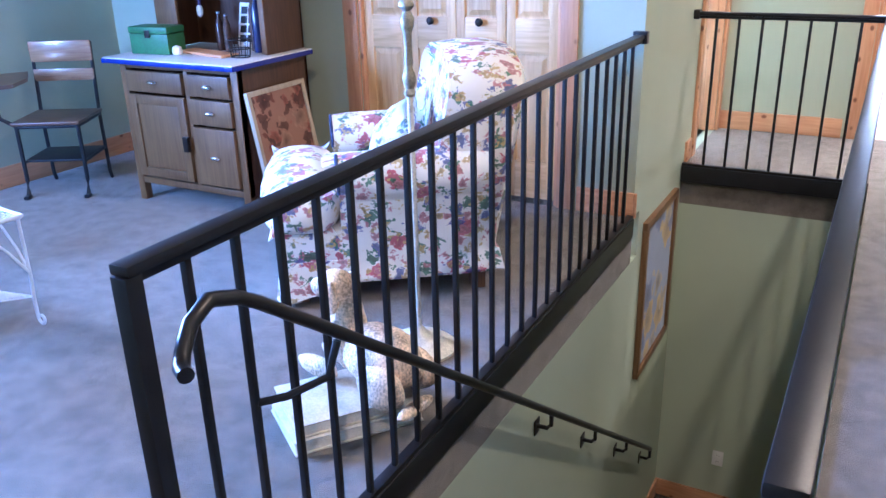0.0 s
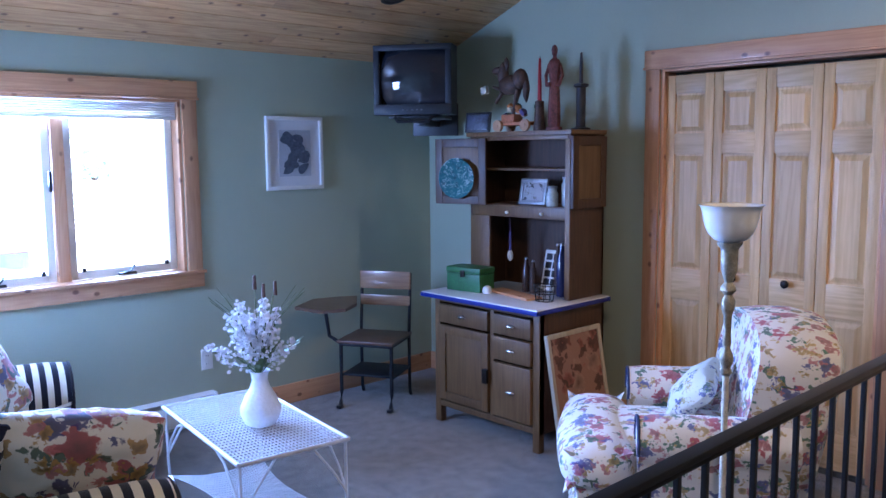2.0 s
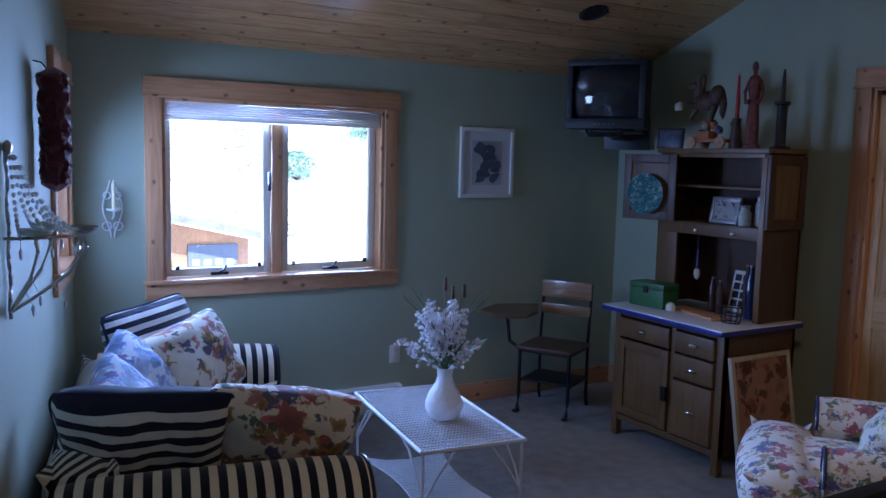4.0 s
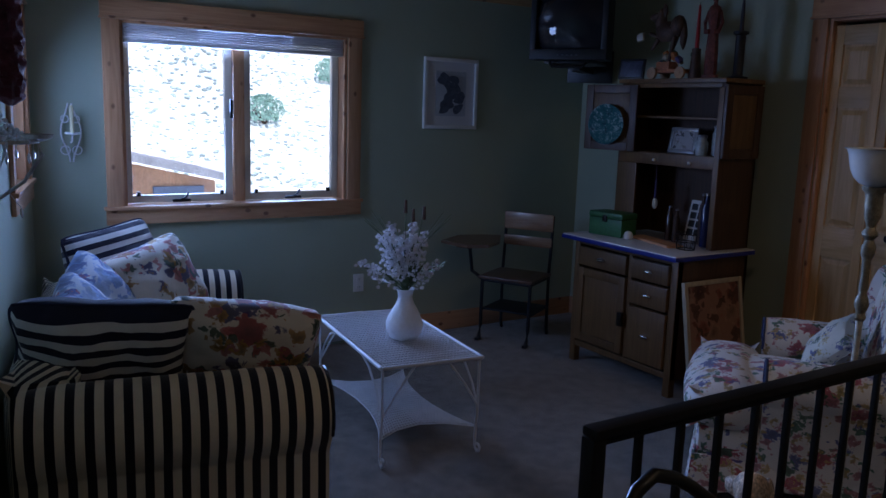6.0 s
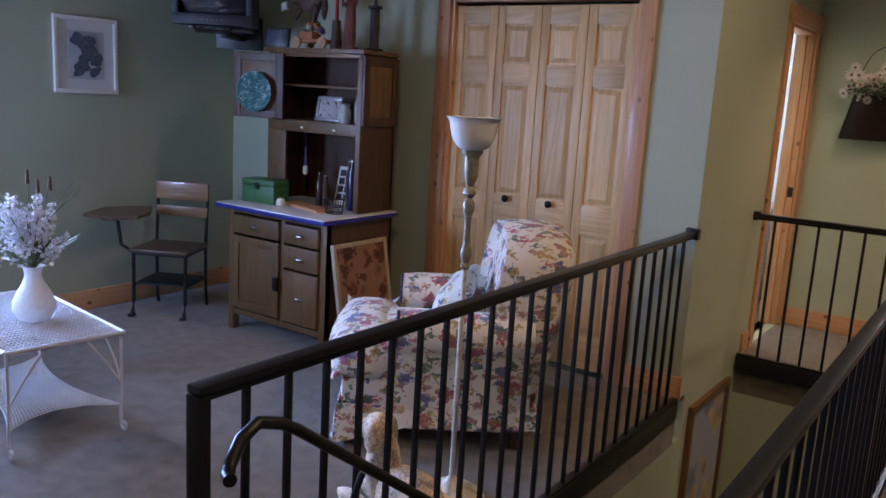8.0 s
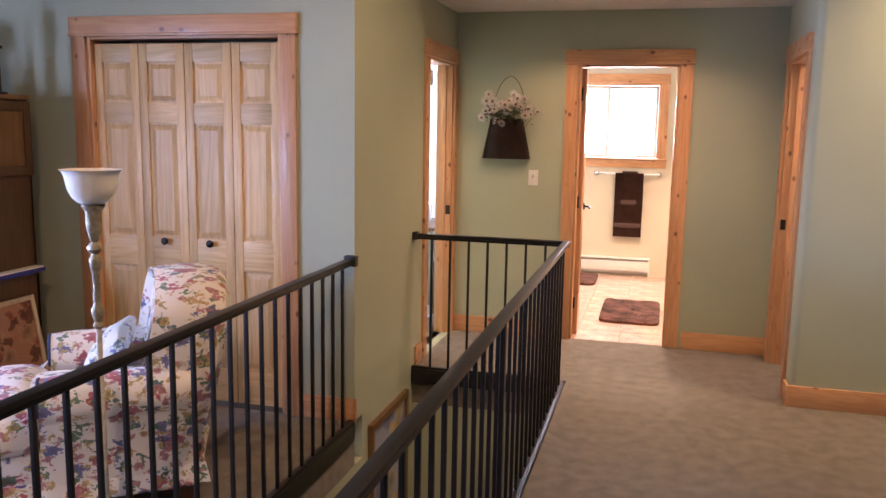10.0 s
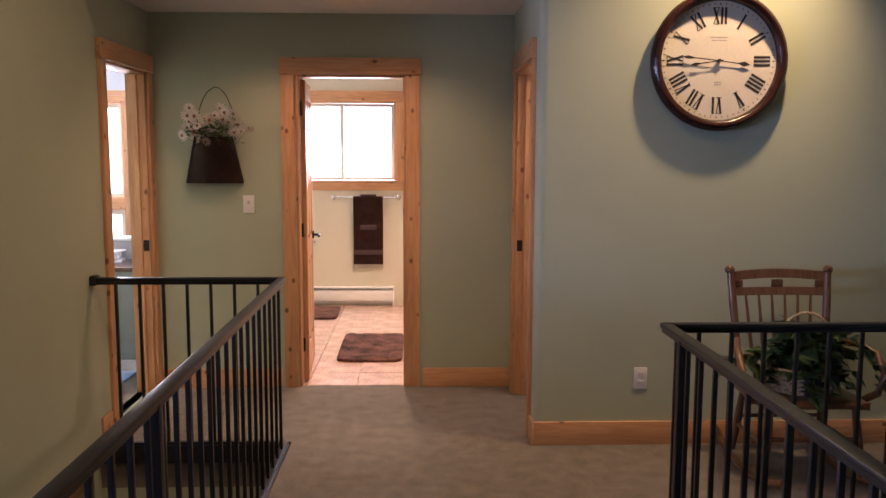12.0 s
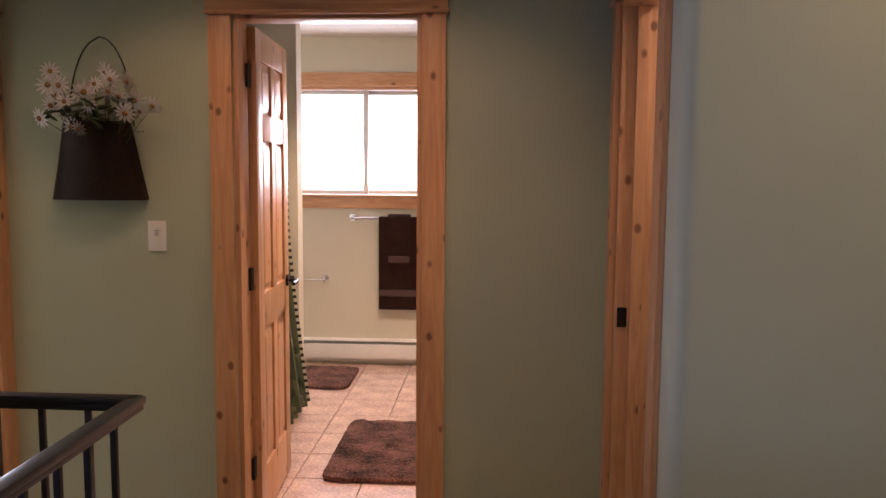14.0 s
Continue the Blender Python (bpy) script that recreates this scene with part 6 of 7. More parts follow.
CAN_WHITE = mat("pearl_reflector", (0.7, 0.72, 0.76), 0.25, 0.4)
can("recessed_light", "black-trimmed recessed light with pearl reflector", -3.98, 0.88, roof(-3.98), -_tilt, CANTRIM, CAN_WHITE)
can("recessed_light", "black-trimmed recessed light, unlit, in the planks", -3.85, 3.12, roof(-3.85), -_tilt, CANTRIM, CANTRIM)
CAN_LIT = glow("warm_lamp_face", (1.0, 0.82, 0.58), 3)
for x in (-0.25, 0.51):
    hall_can = can("recessed_light", "white-trimmed recessed light glowing in the hall ceiling", x, 5.49, HC, 0, WHITE_ENAMEL, CAN_LIT)
    hall_can.matrix_world = hall_can.matrix_world @ Matrix.Diagonal((0.68, 0.68, 1, 1))

# dark plush garland and crystal sconce on the slanting wall
gp = thing("plush_garland", "dark red plush garland hanging on the slanting wall", "garland", along(1.24, 0.0, 1.70), _sa)
random.seed(8)
PLUSH = mat("dark_red_plush", (0.12, 0.02, 0.03), 0.95, vary=0.4, scale=20, fine=300, bump=0.6, sheen=0.4)
bm = bmesh.new()
rings = []
for k in range(57):
    t = k / 56
    fade = min(1.0, 4.5 * math.sin(math.pi * (0.01 + 0.98 * t)))
    ring = []
    for q in range(26):
        a = 2 * math.pi * q / 26
        rr = 0.056 * fade * (1 + 0.30 * noise.noise(Vector((3 * math.cos(a), 3 * math.sin(a), 14 * t))) + 0.16 * noise.noise(Vector((8 * math.cos(a), 8 * math.sin(a), 40 * t))))
        ring.append(bm.verts.new((0.012 * math.sin(t * 7) + rr * math.cos(a), 0.068 + rr * math.sin(a) * 0.9, 0.225 - 0.45 * t)))
    rings.append(ring)
for a, b in zip(rings, rings[1:]):
    for q in range(26):
        bm.faces.new((a[q], a[(q + 1) % 26], b[(q + 1) % 26], b[q]))
bm.faces.new(list(reversed(rings[0])))
bm.faces.new(rings[-1])
part("garland", bm, PLUSH, gp)
bm = bmesh.new()
tube(bm, [(0, 0.06, 0.20), (0, 0.03, 0.24), (0, 0.002, 0.245)], 0.003, 6)
part("hook", bm, BLACK_IRON, gp)
SILVER = mat("tarnished_silver", (0.60, 0.58, 0.54), 0.3, 0.8, vary=0.2)
CRYSTAL = mat("clear_crystal", (0.80, 0.82, 0.86), 0.05, vary=0.1, spec=1.0)
cs = thing("crystal_sconce", "silver candle sconce hung with strings of crystal beads", "sconce", along(1.9, 0.0, 1.38), _sa)
bm = bmesh.new()
tube(bm, [(0.012 * math.sin(k * 1.1), 0.010, -0.25 + 0.51 * k / 20) for k in range(21)], 0.006, 8)
blob(bm, (0, 0.014, 0.25), (0.02, 0.014, 0.022), 2)
part("back_bar", bm, SILVER, cs)
bm = bmesh.new()
tube(bm, [(0.15 * math.cos(a), 0.02 + 0.19 * math.sin(a), 0.0) for a in [math.pi * k / 20 for k in range(21)]], 0.005, 8)
part("hoop", bm, SILVER, cs)
for k in range(7):
    a = math.pi * (k + 0.5) / 7
    e = Vector((0.15 * math.cos(a), 0.02 + 0.19 * math.sin(a), 0.0))
    bm = bmesh.new()
    for j in range(15):
        t = j / 14
        p = Vector((0, 0.02, 0.25)).lerp(e, t) - Vector((0, 0, 0.05 * math.sin(math.pi * t)))
        blob(bm, p, (0.0068, 0.0068, 0.0085), 1)
    part("bead_string", bm, CRYSTAL, cs, "string of clear crystal beads")["kind"] = "stuff"
    bm = bmesh.new()
    rod(bm, e, e - Vector((0, 0, 0.03)), 0.001, seg=5)
    blob(bm, e - Vector((0, 0, 0.045)), (0.008, 0.006, 0.018), 1)
    part("crystal_drop", bm, CRYSTAL, cs)
for s in (-1, 0, 1):
    c = Vector((s * 0.13, 0.10 + 0.11 * (s == 0), 0.0))
    bm = bmesh.new()
    tube(bm, [(0, 0.012, -0.23), (c.x * 0.35, c.y * 0.35, -0.19), (c.x * 0.9, c.y * 0.8, -0.12), (c.x * 1.1, c.y * 1.05, -0.04), tuple(c)], 0.0055, 8)
    part("arm", bm, SILVER, cs)
    bm = bmesh.new()
    lathe(bm, [(0.008, 0), (0.040, 0.010), (0.046, 0.022), (0.014, 0.016)], 18, tuple(c))
    part("drip_pan", bm, SILVER, cs)
    bm = bmesh.new()
    blob(bm, (c.x * 0.6, c.y * 0.7 + 0.01, -0.215), (0.008, 0.006, 0.018), 1)
    rod(bm, (c.x * 0.6, c.y * 0.7 + 0.01, -0.20), (c.x * 0.62, c.y * 0.6, -0.155), 0.001, seg=5)
    part("crystal_drop", bm, CRYSTAL, cs)

# picture in the stairwell
sp = thing("stairwell_picture", "blue-and-yellow print in a brown wooden frame", "picture", (XL, 4.60, -0.575), 90)
for b in ((-0.35, 0.35, -0.03, -0.001, -0.475, -0.43), (-0.35, 0.35, -0.03, -0.001, 0.43, 0.475), (-0.35, -0.305, -0.03, -0.001, -0.43, 0.43), (0.305, 0.35, -0.03, -0.001, -0.43, 0.43)):
    add_box("frame", b, OAK, sp)
add_box("print", (-0.305, 0.305, -0.014, -0.003, -0.43, 0.43), floral("blue_yellow_print", (0.20, 0.24, 0.34), 3.5, 0.08, ((0.45, 0.30, 0.06), (0.10, 0.14, 0.28), (0.30, 0.26, 0.18))), sp, bevel=0)
outlet("stair_outlet", "white outlet at the foot of the stairs", (-0.66, 5.12, -2.03), 0)


# ---- hall and landing ----
def leaf_mesh(name, length, width, material, fold=0.25, lobes=0):
    """One pointed leaf, folded along its midrib, as shared mesh data."""
    bm = bmesh.new()
    n = 6
    mid, lft, rgt = [], [], []
    for i in range(n + 1):
        t = i / n
        w = width / 2 * math.sin(math.pi * t ** 0.75) * (1 + 0.3 * math.sin(lobes * math.pi * t) if lobes else 1)
        droop = -0.25 * length * t * t
        mid.append(bm.verts.new((0, length * t, droop)))
        lft.append(bm.verts.new((-w, length * t, droop + w * fold)))
        rgt.append(bm.verts.new((w, length * t, droop + w * fold)))
    for i in range(n):
        for s in (lft, rgt):
            try:
                bm.faces.new((mid[i], mid[i + 1], s[i + 1], s[i]))
            except ValueError:
                pass
    me = bpy.data.meshes.new(name)
    bmesh.ops.solidify(bm, geom=bm.faces[:], thickness=0.0006)
    bm.to_mesh(me)
    bm.free()
    me.materials.append(material)
    me.shade_smooth()
    return me


LEAF_G = mat("ivy_leaf_green", (0.10, 0.19, 0.075), 0.32, vary=0.5, scale=30, bump=0.1)
LEAF_D = mat("daisy_leaf_green", (0.10, 0.14, 0.05), 0.6, vary=0.4, scale=40, bump=0.1)

# hanging basket of daisies
RUST = mat("dark_brown_tin", (0.045, 0.024, 0.018), 0.42, 0.35, vary=0.35, scale=9, fine=120, bump=0.1)
hb = thing("wall_basket", "dark brown tin wall pocket with wire loop handle", "wall basket", (-0.665, YB, 1.362))
bm = bmesh.new()
g = 14
rings = []
for k, (z, hw, d) in enumerate(((0, 0.185, 0.085), (0.15, 0.152, 0.10), (0.295, 0.120, 0.115))):
    o = [bm.verts.new((-hw * math.cos(math.pi * i / g), -0.004 - d * math.sin(math.pi * i / g) ** 0.6, z)) for i in range(g + 1)]
    rings.append(o)
for a, b in zip(rings, rings[1:]):
    for i in range(g):
        bm.faces.new((a[i], a[i + 1], b[i + 1], b[i]))
bmesh.ops.solidify(bm, geom=bm.faces[:], thickness=0.004)
rect(bm, -0.115, 0.115, -0.004, -0.001, 0.0, 0.29)
part("pocket", bm, RUST, hb)
bm = bmesh.new()
tube(bm, [(0.02 + 0.125 * math.cos(a), -0.03, 0.28 + 0.33 * math.sin(a) * (1 if a < 1.6 else 0.98)) for a in [math.pi * k / 22 for k in range(23)]], 0.003, 6)
part("handle", bm, DARK_BRONZE, hb, "thin wire handle")
da = thing("daisy_bunch", "white artificial daisies in the tin wall pocket", "flowers", (-0.635, YB - 0.06, 1.635))
PETAL = mat("white_silk_petal", (0.88, 0.84, 0.83), 0.7, vary=0.05)
EYE = mat("ochre_daisy_eye", (0.30, 0.16, 0.05), 0.8, vary=0.3, scale=80)
bm = bmesh.new()
core = [bm.verts.new((0.006 * math.cos(2 * math.pi * (k - 0.5) / 12), -0.003, 0.006 * math.sin(2 * math.pi * (k - 0.5) / 12))) for k in range(12)]
bm.faces.new(core)
for k in range(12):
    a = 2 * math.pi * k / 12
    c, s = math.cos(a), math.sin(a)
    q = [(0.024, -0.0048), (0.038, -0.001), (0.038, 0.001), (0.024, 0.0048)]
    bm.faces.new([core[k]] + [bm.verts.new((c * u - s * v, -0.003 + 0.15 * u * (0.4 + 0.6 * ((k * 7) % 5) / 5), s * u + c * v)) for u, v in q] + [core[(k + 1) % 12]])
bmesh.ops.solidify(bm, geom=bm.faces[:], thickness=0.0008)
pm = bpy.data.meshes.new("petals")
bm.to_mesh(pm)
bm.free()
pm.materials.append(PETAL)
bm = bmesh.new()
blob(bm, (0, -0.005, 0), (0.0095, 0.006, 0.0095), 2)
em = bpy.data.meshes.new("eye")
bm.to_mesh(em)
bm.free()
em.materials.append(EYE)
random.seed(21)
lm = leaf_mesh("leaf", 0.06, 0.024, LEAF_D, 0.2, 3)
spots = [(-0.20, 0.03), (-0.165, 0.12), (-0.15, 0.20), (-0.11, 0.09), (-0.07, 0.13), (-0.03, 0.125), (-0.12, 0.15), (0.0, 0.155), (0.08, 0.115), (-0.18, 0.08), (0.16, 0.06), (-0.09, 0.0), (-0.05, -0.01), (0.06, 0.175), (0.05, 0.13), (0.10, 0.06), (0.125, 0.05), (0.14, 0.10), (0.11, 0.17), (-0.17, 0.15), (0.21, 0.08), (-0.02, 0.08), (0.03, 0.20), (-0.14, 0.05)]
for k, (x, z) in enumerate(spots):
    y = random.uniform(-0.07, 0.0)
    f = new("daisy", pm)
    f.parent = da
    s = random.uniform(0.85, 1.2)
    f.matrix_local = pose(x, y, z, random.uniform(-20, 40), random.uniform(0, 30), random.uniform(-35, 35)) @ Matrix.Diagonal((s, s, s, 1))
    e = new("eye", em)
    e.parent = f
    bm = bmesh.new()
    tube(bm, [(x, y + 0.004, z - 0.002), (x * 0.75, y * 0.6, z * 0.5 - 0.02), (x * 0.45, 0.0, -0.06)], 0.0016, 5)
    part("stem", bm, LEAF_D, da)
for k in range(70):
    l = new("leaf", lm)
    l.parent = da
    l.matrix_local = pose(random.gauss(-0.02, 0.075), random.uniform(-0.06, 0.02), random.uniform(-0.02, 0.10), random.uniform(-20, 70), random.uniform(-40, 40), random.uniform(0, 360))
sw = outlet("light_switch", "white plastic switch plate below the wall pocket", (-0.4535, YB, 1.2235), 0, "switch")

# wall clock
ck = thing("wall_clock_round", "large round mahogany clock with cream Roman-numeral face", "clock", (2.18, YH, 2.03))
MAHOG = mat("dark_mahogany_lacquer", (0.032, 0.010, 0.008), 0.25, vary=0.25, scale=8, bump=0.02)
FACE = mat("cream_clock_paper", (0.66, 0.61, 0.52), 0.75, vary=0.05, scale=5)
INK = mat("black_clock_ink", (0.02, 0.016, 0.014), 0.6)
turn = Matrix.Rotation(radians(90), 4, "X")
bm = bmesh.new()
prof = [(0.30, 0.022), (0.302, 0.05), (0.312, 0.062), (0.328, 0.066), (0.345, 0.055), (0.355, 0.035), (0.350, 0.012), (0.338, 0.0015)]
rings = [[bm.verts.new((r * math.cos(2 * math.pi * k / 72), r * math.sin(2 * math.pi * k / 72), z)) for k in range(72)] for r, z in prof]
for a, b in zip(rings, rings[1:] + rings[:1]):
    for k in range(72):
        bm.faces.new((a[k], a[(k + 1) % 72], b[(k + 1) % 72], b[k]))
bmesh.ops.transform(bm, matrix=turn, verts=bm.verts)
part("rim", bm, MAHOG, ck)
bm = bmesh.new()
rod(bm, (0, -0.002, 0), (0, -0.021, 0), 0.31, seg=72)
part("face", bm, FACE, ck, smooth=False)


def strokes(bm, word, cx, cz, ang, h, y):
    """A Roman numeral of thick and thin slabs, its foot toward the clock's middle."""
    wid = {"I": 0.020, "V": 0.040, "X": 0.038}
    total = sum(wid[c] for c in word)
    x = -total / 2
    m = Matrix.Translation((cx, y, cz)) @ Matrix.Rotation(ang, 4, "Y")
    for c in word:
        w = wid[c]
        mid = x + w / 2
        lines = {"I": ((0, 0, 0.0115),), "V": ((-0.011, 0.0, 0.0115), (0.011, 0.0, 0.0045)), "X": ((-0.013, 0.013, 0.0115), (0.013, -0.013, 0.0045))}[c]
        for top, bot, t in lines:
            q = [(mid + top - t / 2, h / 2), (mid + top + t / 2, h / 2), (mid + bot + t / 2, -h / 2), (mid + bot - t / 2, -h / 2)]
            a = [bm.verts.new(m @ Vector((u, -0.0012, v))) for u, v in q]
            b = [bm.verts.new(m @ Vector((u, 0, v))) for u, v in q]
            bm.faces.new(a)
            for k in range(4):
                bm.faces.new((a[k], b[k], b[(k + 1) % 4], a[(k + 1) % 4]))
        for z in (-h / 2, h / 2):
            rect(bm, mid - w * 0.36, mid + w * 0.36, -0.0010, 0, z - 0.0012, z + 0.0012, 0, m)
        x += w


for k, word in enumerate(("XII", "I", "II", "III", "IIII", "V", "VI", "VII", "VIII", "IX", "X", "XI")):
    a = 2 * math.pi * k / 12
    bm = bmesh.new()
    strokes(bm, word, 0.225 * math.sin(a), 0.225 * math.cos(a), a, 0.082, -0.0215)
    part("numeral", bm, INK, ck, smooth=False)
bm = bmesh.new()
for k in range(60):
    a = 2 * math.pi * k / 60
    m = Matrix.Rotation(a, 4, "Y")
    rect(bm, -0.0016 - 0.0012 * (k % 5 == 0), 0.0016 + 0.0012 * (k % 5 == 0), -0.0222, -0.0212, 0.279, 0.289, 0, m)
part("minute_track", bm, INK, ck)["kind"] = "stuff"
for z, w in ((0.118, 0.09), (0.102, 0.08), (-0.108, 0.04), (-0.12, 0.035)):
    add_box("print_line", (-w / 2, w / 2, -0.0218, -0.0211, z - 0.002, z + 0.002), mat("grey_clock_ink", (0.35, 0.31, 0.27), 0.7), ck, bevel=0)
for name, ang, ln, y in (("hour_hand", 97, 0.165, -0.030), ("minute_hand", 276, 0.20, -0.034), ("second_hand", 261, 0.155, -0.037)):
    bm = bmesh.new()
    m = Matrix.Rotation(radians(ang), 4, "Y")
    r = 0.013 if name == "hour_hand" else 0.009
    q = [(-0.0025, -0.02), (0.0025, -0.02), (0.0025, ln * 0.62), (r, ln * 0.80), (0, ln), (-r, ln * 0.80), (-0.0025, ln * 0.62)]
    f = bm.faces.new([bm.verts.new((u, y, v)) for u, v in q])
    e = bmesh.ops.extrude_face_region(bm, geom=[f])["geom"]
    bmesh.ops.translate(bm, vec=(0, -0.0015, 0), verts=[v for v in e if isinstance(v, bmesh.types.BMVert)])
    bmesh.ops.transform(bm, matrix=m, verts=bm.verts)
    part(name.replace("hand", "pointer"), bm, INK, ck, smooth=False)
bm = bmesh.new()
rod(bm, (0, -0.021, 0), (0, -0.041, 0), 0.009, seg=16)
part("spindle", bm, INK, ck)
outlet("wall_outlet", "white double outlet on the clock wall", (1.835, YH, 0.365), 0)

# rocking chair
rk = thing("rocking_chair", "brown spindle-back rocking chair with bent arms", "rocking chair", (2.48, 4.62, 0))
for s in (-1, 1):
    bm = bmesh.new()
    tube(bm, [(s * 0.21, 0.16, 0.40), (s * 0.225, 0.19, 0.60), (s * 0.24, 0.225, 0.80), (s * 0.252, 0.255, 0.97)], [0.019, 0.018, 0.020, 0.017], 12)
    blob(bm, (s * 0.253, 0.257, 0.975), (0.026, 0.024, 0.024), 2)
    part("back_post", bm, DARKWOOD, rk)
    bm = bmesh.new()
    tube(bm, [(s * 0.225, 0.19, 0.625), (s * 0.30, 0.02, 0.645), (s * 0.33, -0.10, 0.62), (s * 0.335, -0.165, 0.54), (s * 0.31, -0.16, 0.45), (s * 0.26, -0.12, 0.405)], 0.018, 12)
    part("arm", bm, DARKWOOD, rk)
    for y in (-0.17, 0.15):
        bm = bmesh.new()
        tube(bm, [(s * 0.20, y, 0.385), (s * 0.215, y * 1.1, 0.22), (s * 0.23, y * 1.2, 0.062)], [0.015, 0.021, 0.013], 12)
        part("leg", bm, DARKWOOD, rk)
    bm = bmesh.new()
    tube(bm, [(s * 0.235, -0.42 + 0.90 * k / 16, 0.020 + 0.42 * ((k / 16 - 0.5) ** 2)) for k in range(17)], 0.018, 8)
    part("rocker", bm, DARKWOOD, rk)
    bm = bmesh.new()
    rod(bm, (s * 0.217, -0.19, 0.20), (s * 0.217, 0.17, 0.20), 0.010)
    part("stretcher", bm, DARKWOOD, rk)
for y in (-0.19, 0.17):
    bm = bmesh.new()
    rod(bm, (-0.217, y, 0.24), (0.217, y, 0.24), 0.010)
    part("stretcher", bm, DARKWOOD, rk)
bm = bmesh.new()
padded(bm, -0.25, 0.25, -0.22, 0.20, 0.385, 0.422, -0.008, r=0.015)
part("seat", bm, DARKWOOD, rk)
for z0, z1 in ((0.92, 0.965), (0.845, 0.885)):
    bm = bmesh.new()
    n = 12
    lo = [[bm.verts.new((-0.245 + 0.49 * k / n, 0.235 + dy + 0.02 * math.sin(math.pi * k / n) + 0.17 * (zz - 0.88), zz + (0.012 * math.sin(math.pi * k / n) if zz > 0.9 else 0))) for k in range(n + 1)] for dy, zz in ((0, z0), (0, z1), (0.018, z1), (0.018, z0))]
    for a, b in zip(lo, lo[1:] + lo[:1]):
        for k in range(n):
            bm.faces.new((a[k], a[k + 1], b[k + 1], b[k]))
    for k in (0, n):
        bm.faces.new([l[k] for l in lo])
    part("crest_rail", bm, DARKWOOD, rk)
for x in (-0.215, 0, 0.215):
    add_box("crest_block", (x - 0.028, x + 0.028, 0.243 + 0.02 * (x == 0), 0.257 + 0.02 * (x == 0), 0.884, 0.922), DARKWOOD, rk)
for k in range(6):
    x = -0.16 + 0.064 * k
    bm = bmesh.new()
    tube(bm, [(x * 0.85, 0.16, 0.42), (x * 0.95, 0.205, 0.63), (x * 1.05, 0.25, 0.85)], [0.007, 0.010, 0.006], 8)
    part("spindle", bm, DARKWOOD, rk)
# wicker basket with ivy on the seat
WICK = mat("pale_wicker", (0.46, 0.36, 0.23), 0.75, vary=0.4, scale=60, fine=300, bump=0.4)
bk = thing("wicker_basket", "pale wicker basket with hoop handle on the seat", "basket", (2.50, 4.60, 0.426))
for k in range(11):
    bm = bmesh.new()
    z = 0.006 + 0.0115 * k
    r = 0.12 + 0.03 * k / 10
    tube(bm, [(r * 1.15 * math.cos(a), r * 0.85 * math.sin(a), z + 0.003 * math.sin(12 * a + (k % 2) * math.pi)) for a in [2 * math.pi * i / 36 for i in range(37)]], 0.0062, 6)
    part("weave_row", bm, WICK, bk)
bm = bmesh.new()
lathe(bm, [(0.002, 0), (0.11, 0), (0.135, 0.105), (0.12, 0.105), (0.002, 0.10)], 24)
part("lining", bm, mat("dark_soil", (0.03, 0.022, 0.016), 0.95, vary=0.4, scale=40, bump=0.5), bk, "dark soil filling")
bm = bmesh.new()
tube(bm, [(0.165 * math.cos(a), 0.0, 0.12 + 0.26 * math.sin(a)) for a in [math.pi * k / 20 for k in range(21)]], 0.007, 8)
part("handle", bm, WICK, bk)
iv = thing("ivy_plant", "green ivy spilling over the wicker basket", "plant", (2.50, 4.60, 0.53))
lms = [leaf_mesh("leaf", 0.085, 0.072, LEAF_G, 0.2, 2), leaf_mesh("leaf", 0.065, 0.05, LEAF_G, 0.3, 2), leaf_mesh("leaf", 0.10, 0.085, LEAF_G, 0.15, 2)]
random.seed(31)
for k in range(21):
    a = 2 * math.pi * k / 21 + random.uniform(-0.1, 0.1)
    reach, rise, fall = random.uniform(0.10, 0.36), random.uniform(0.06, 0.24), random.uniform(0.0, 0.13)
    pts = [Vector((reach * t * math.cos(a), reach * 0.7 * t * math.sin(a), rise * math.sin(math.pi * min(t * 0.9, 1)) - fall * t * t + 0.01)) for t in [j / 7 for j in range(8)]]
    pts = [Vector((p.x, p.y, max(p.z, -0.06 if p.length < 0.3 else -0.3))) for p in pts]
    bm = bmesh.new()
    tube(bm, pts, 0.0022, 5)
    part("vine", bm, LEAF_G, iv)
    for p in pts[1:]:
        for _ in range(2):
            l = new("leaf", random.choice(lms))
            l.parent = iv
            l.matrix_local = pose(p.x, p.y, p.z, random.uniform(-35, 45), random.uniform(-40, 40), math.degrees(a) - 90 + random.uniform(-80, 80))

# ---- bathroom ----
RUG = mat("brown_shag_rug", (0.13, 0.062, 0.05), 0.98, vary=0.95, scale=7, fine=90, bump=1.0, sheen=0.08, spec=0.1, dist=0.01)


def rug(label, x0, x1, y0, y1):
    bm = bmesh.new()
    padded(bm, x0, x1, y0, y1, 0.001, 0.028, 0.0, 20, r=0.012)
    cx, cy, hx, hy, rr = (x0 + x1) / 2, (y0 + y1) / 2, (x1 - x0) / 2, (y1 - y0) / 2, 0.075
    for v in bm.verts:
        q = Vector((abs(v.co.x - cx) - (hx - rr), abs(v.co.y - cy) - (hy - rr)))
        if q.x > 0 and q.y > 0:
            k = max(q.x, q.y) / q.length
            v.co.x = cx + math.copysign(hx - rr + q.x * k, v.co.x - cx)
            v.co.y = cy + math.copysign(hy - rr + q.y * k, v.co.y - cy)
        if v.co.z > 0.015:
            v.co.z += 0.008 * noise.noise(v.co * 22)
    ob = part("bath_rug", bm, RUG, None)
    tagged(ob, label, "rug", "brown bath rugs")


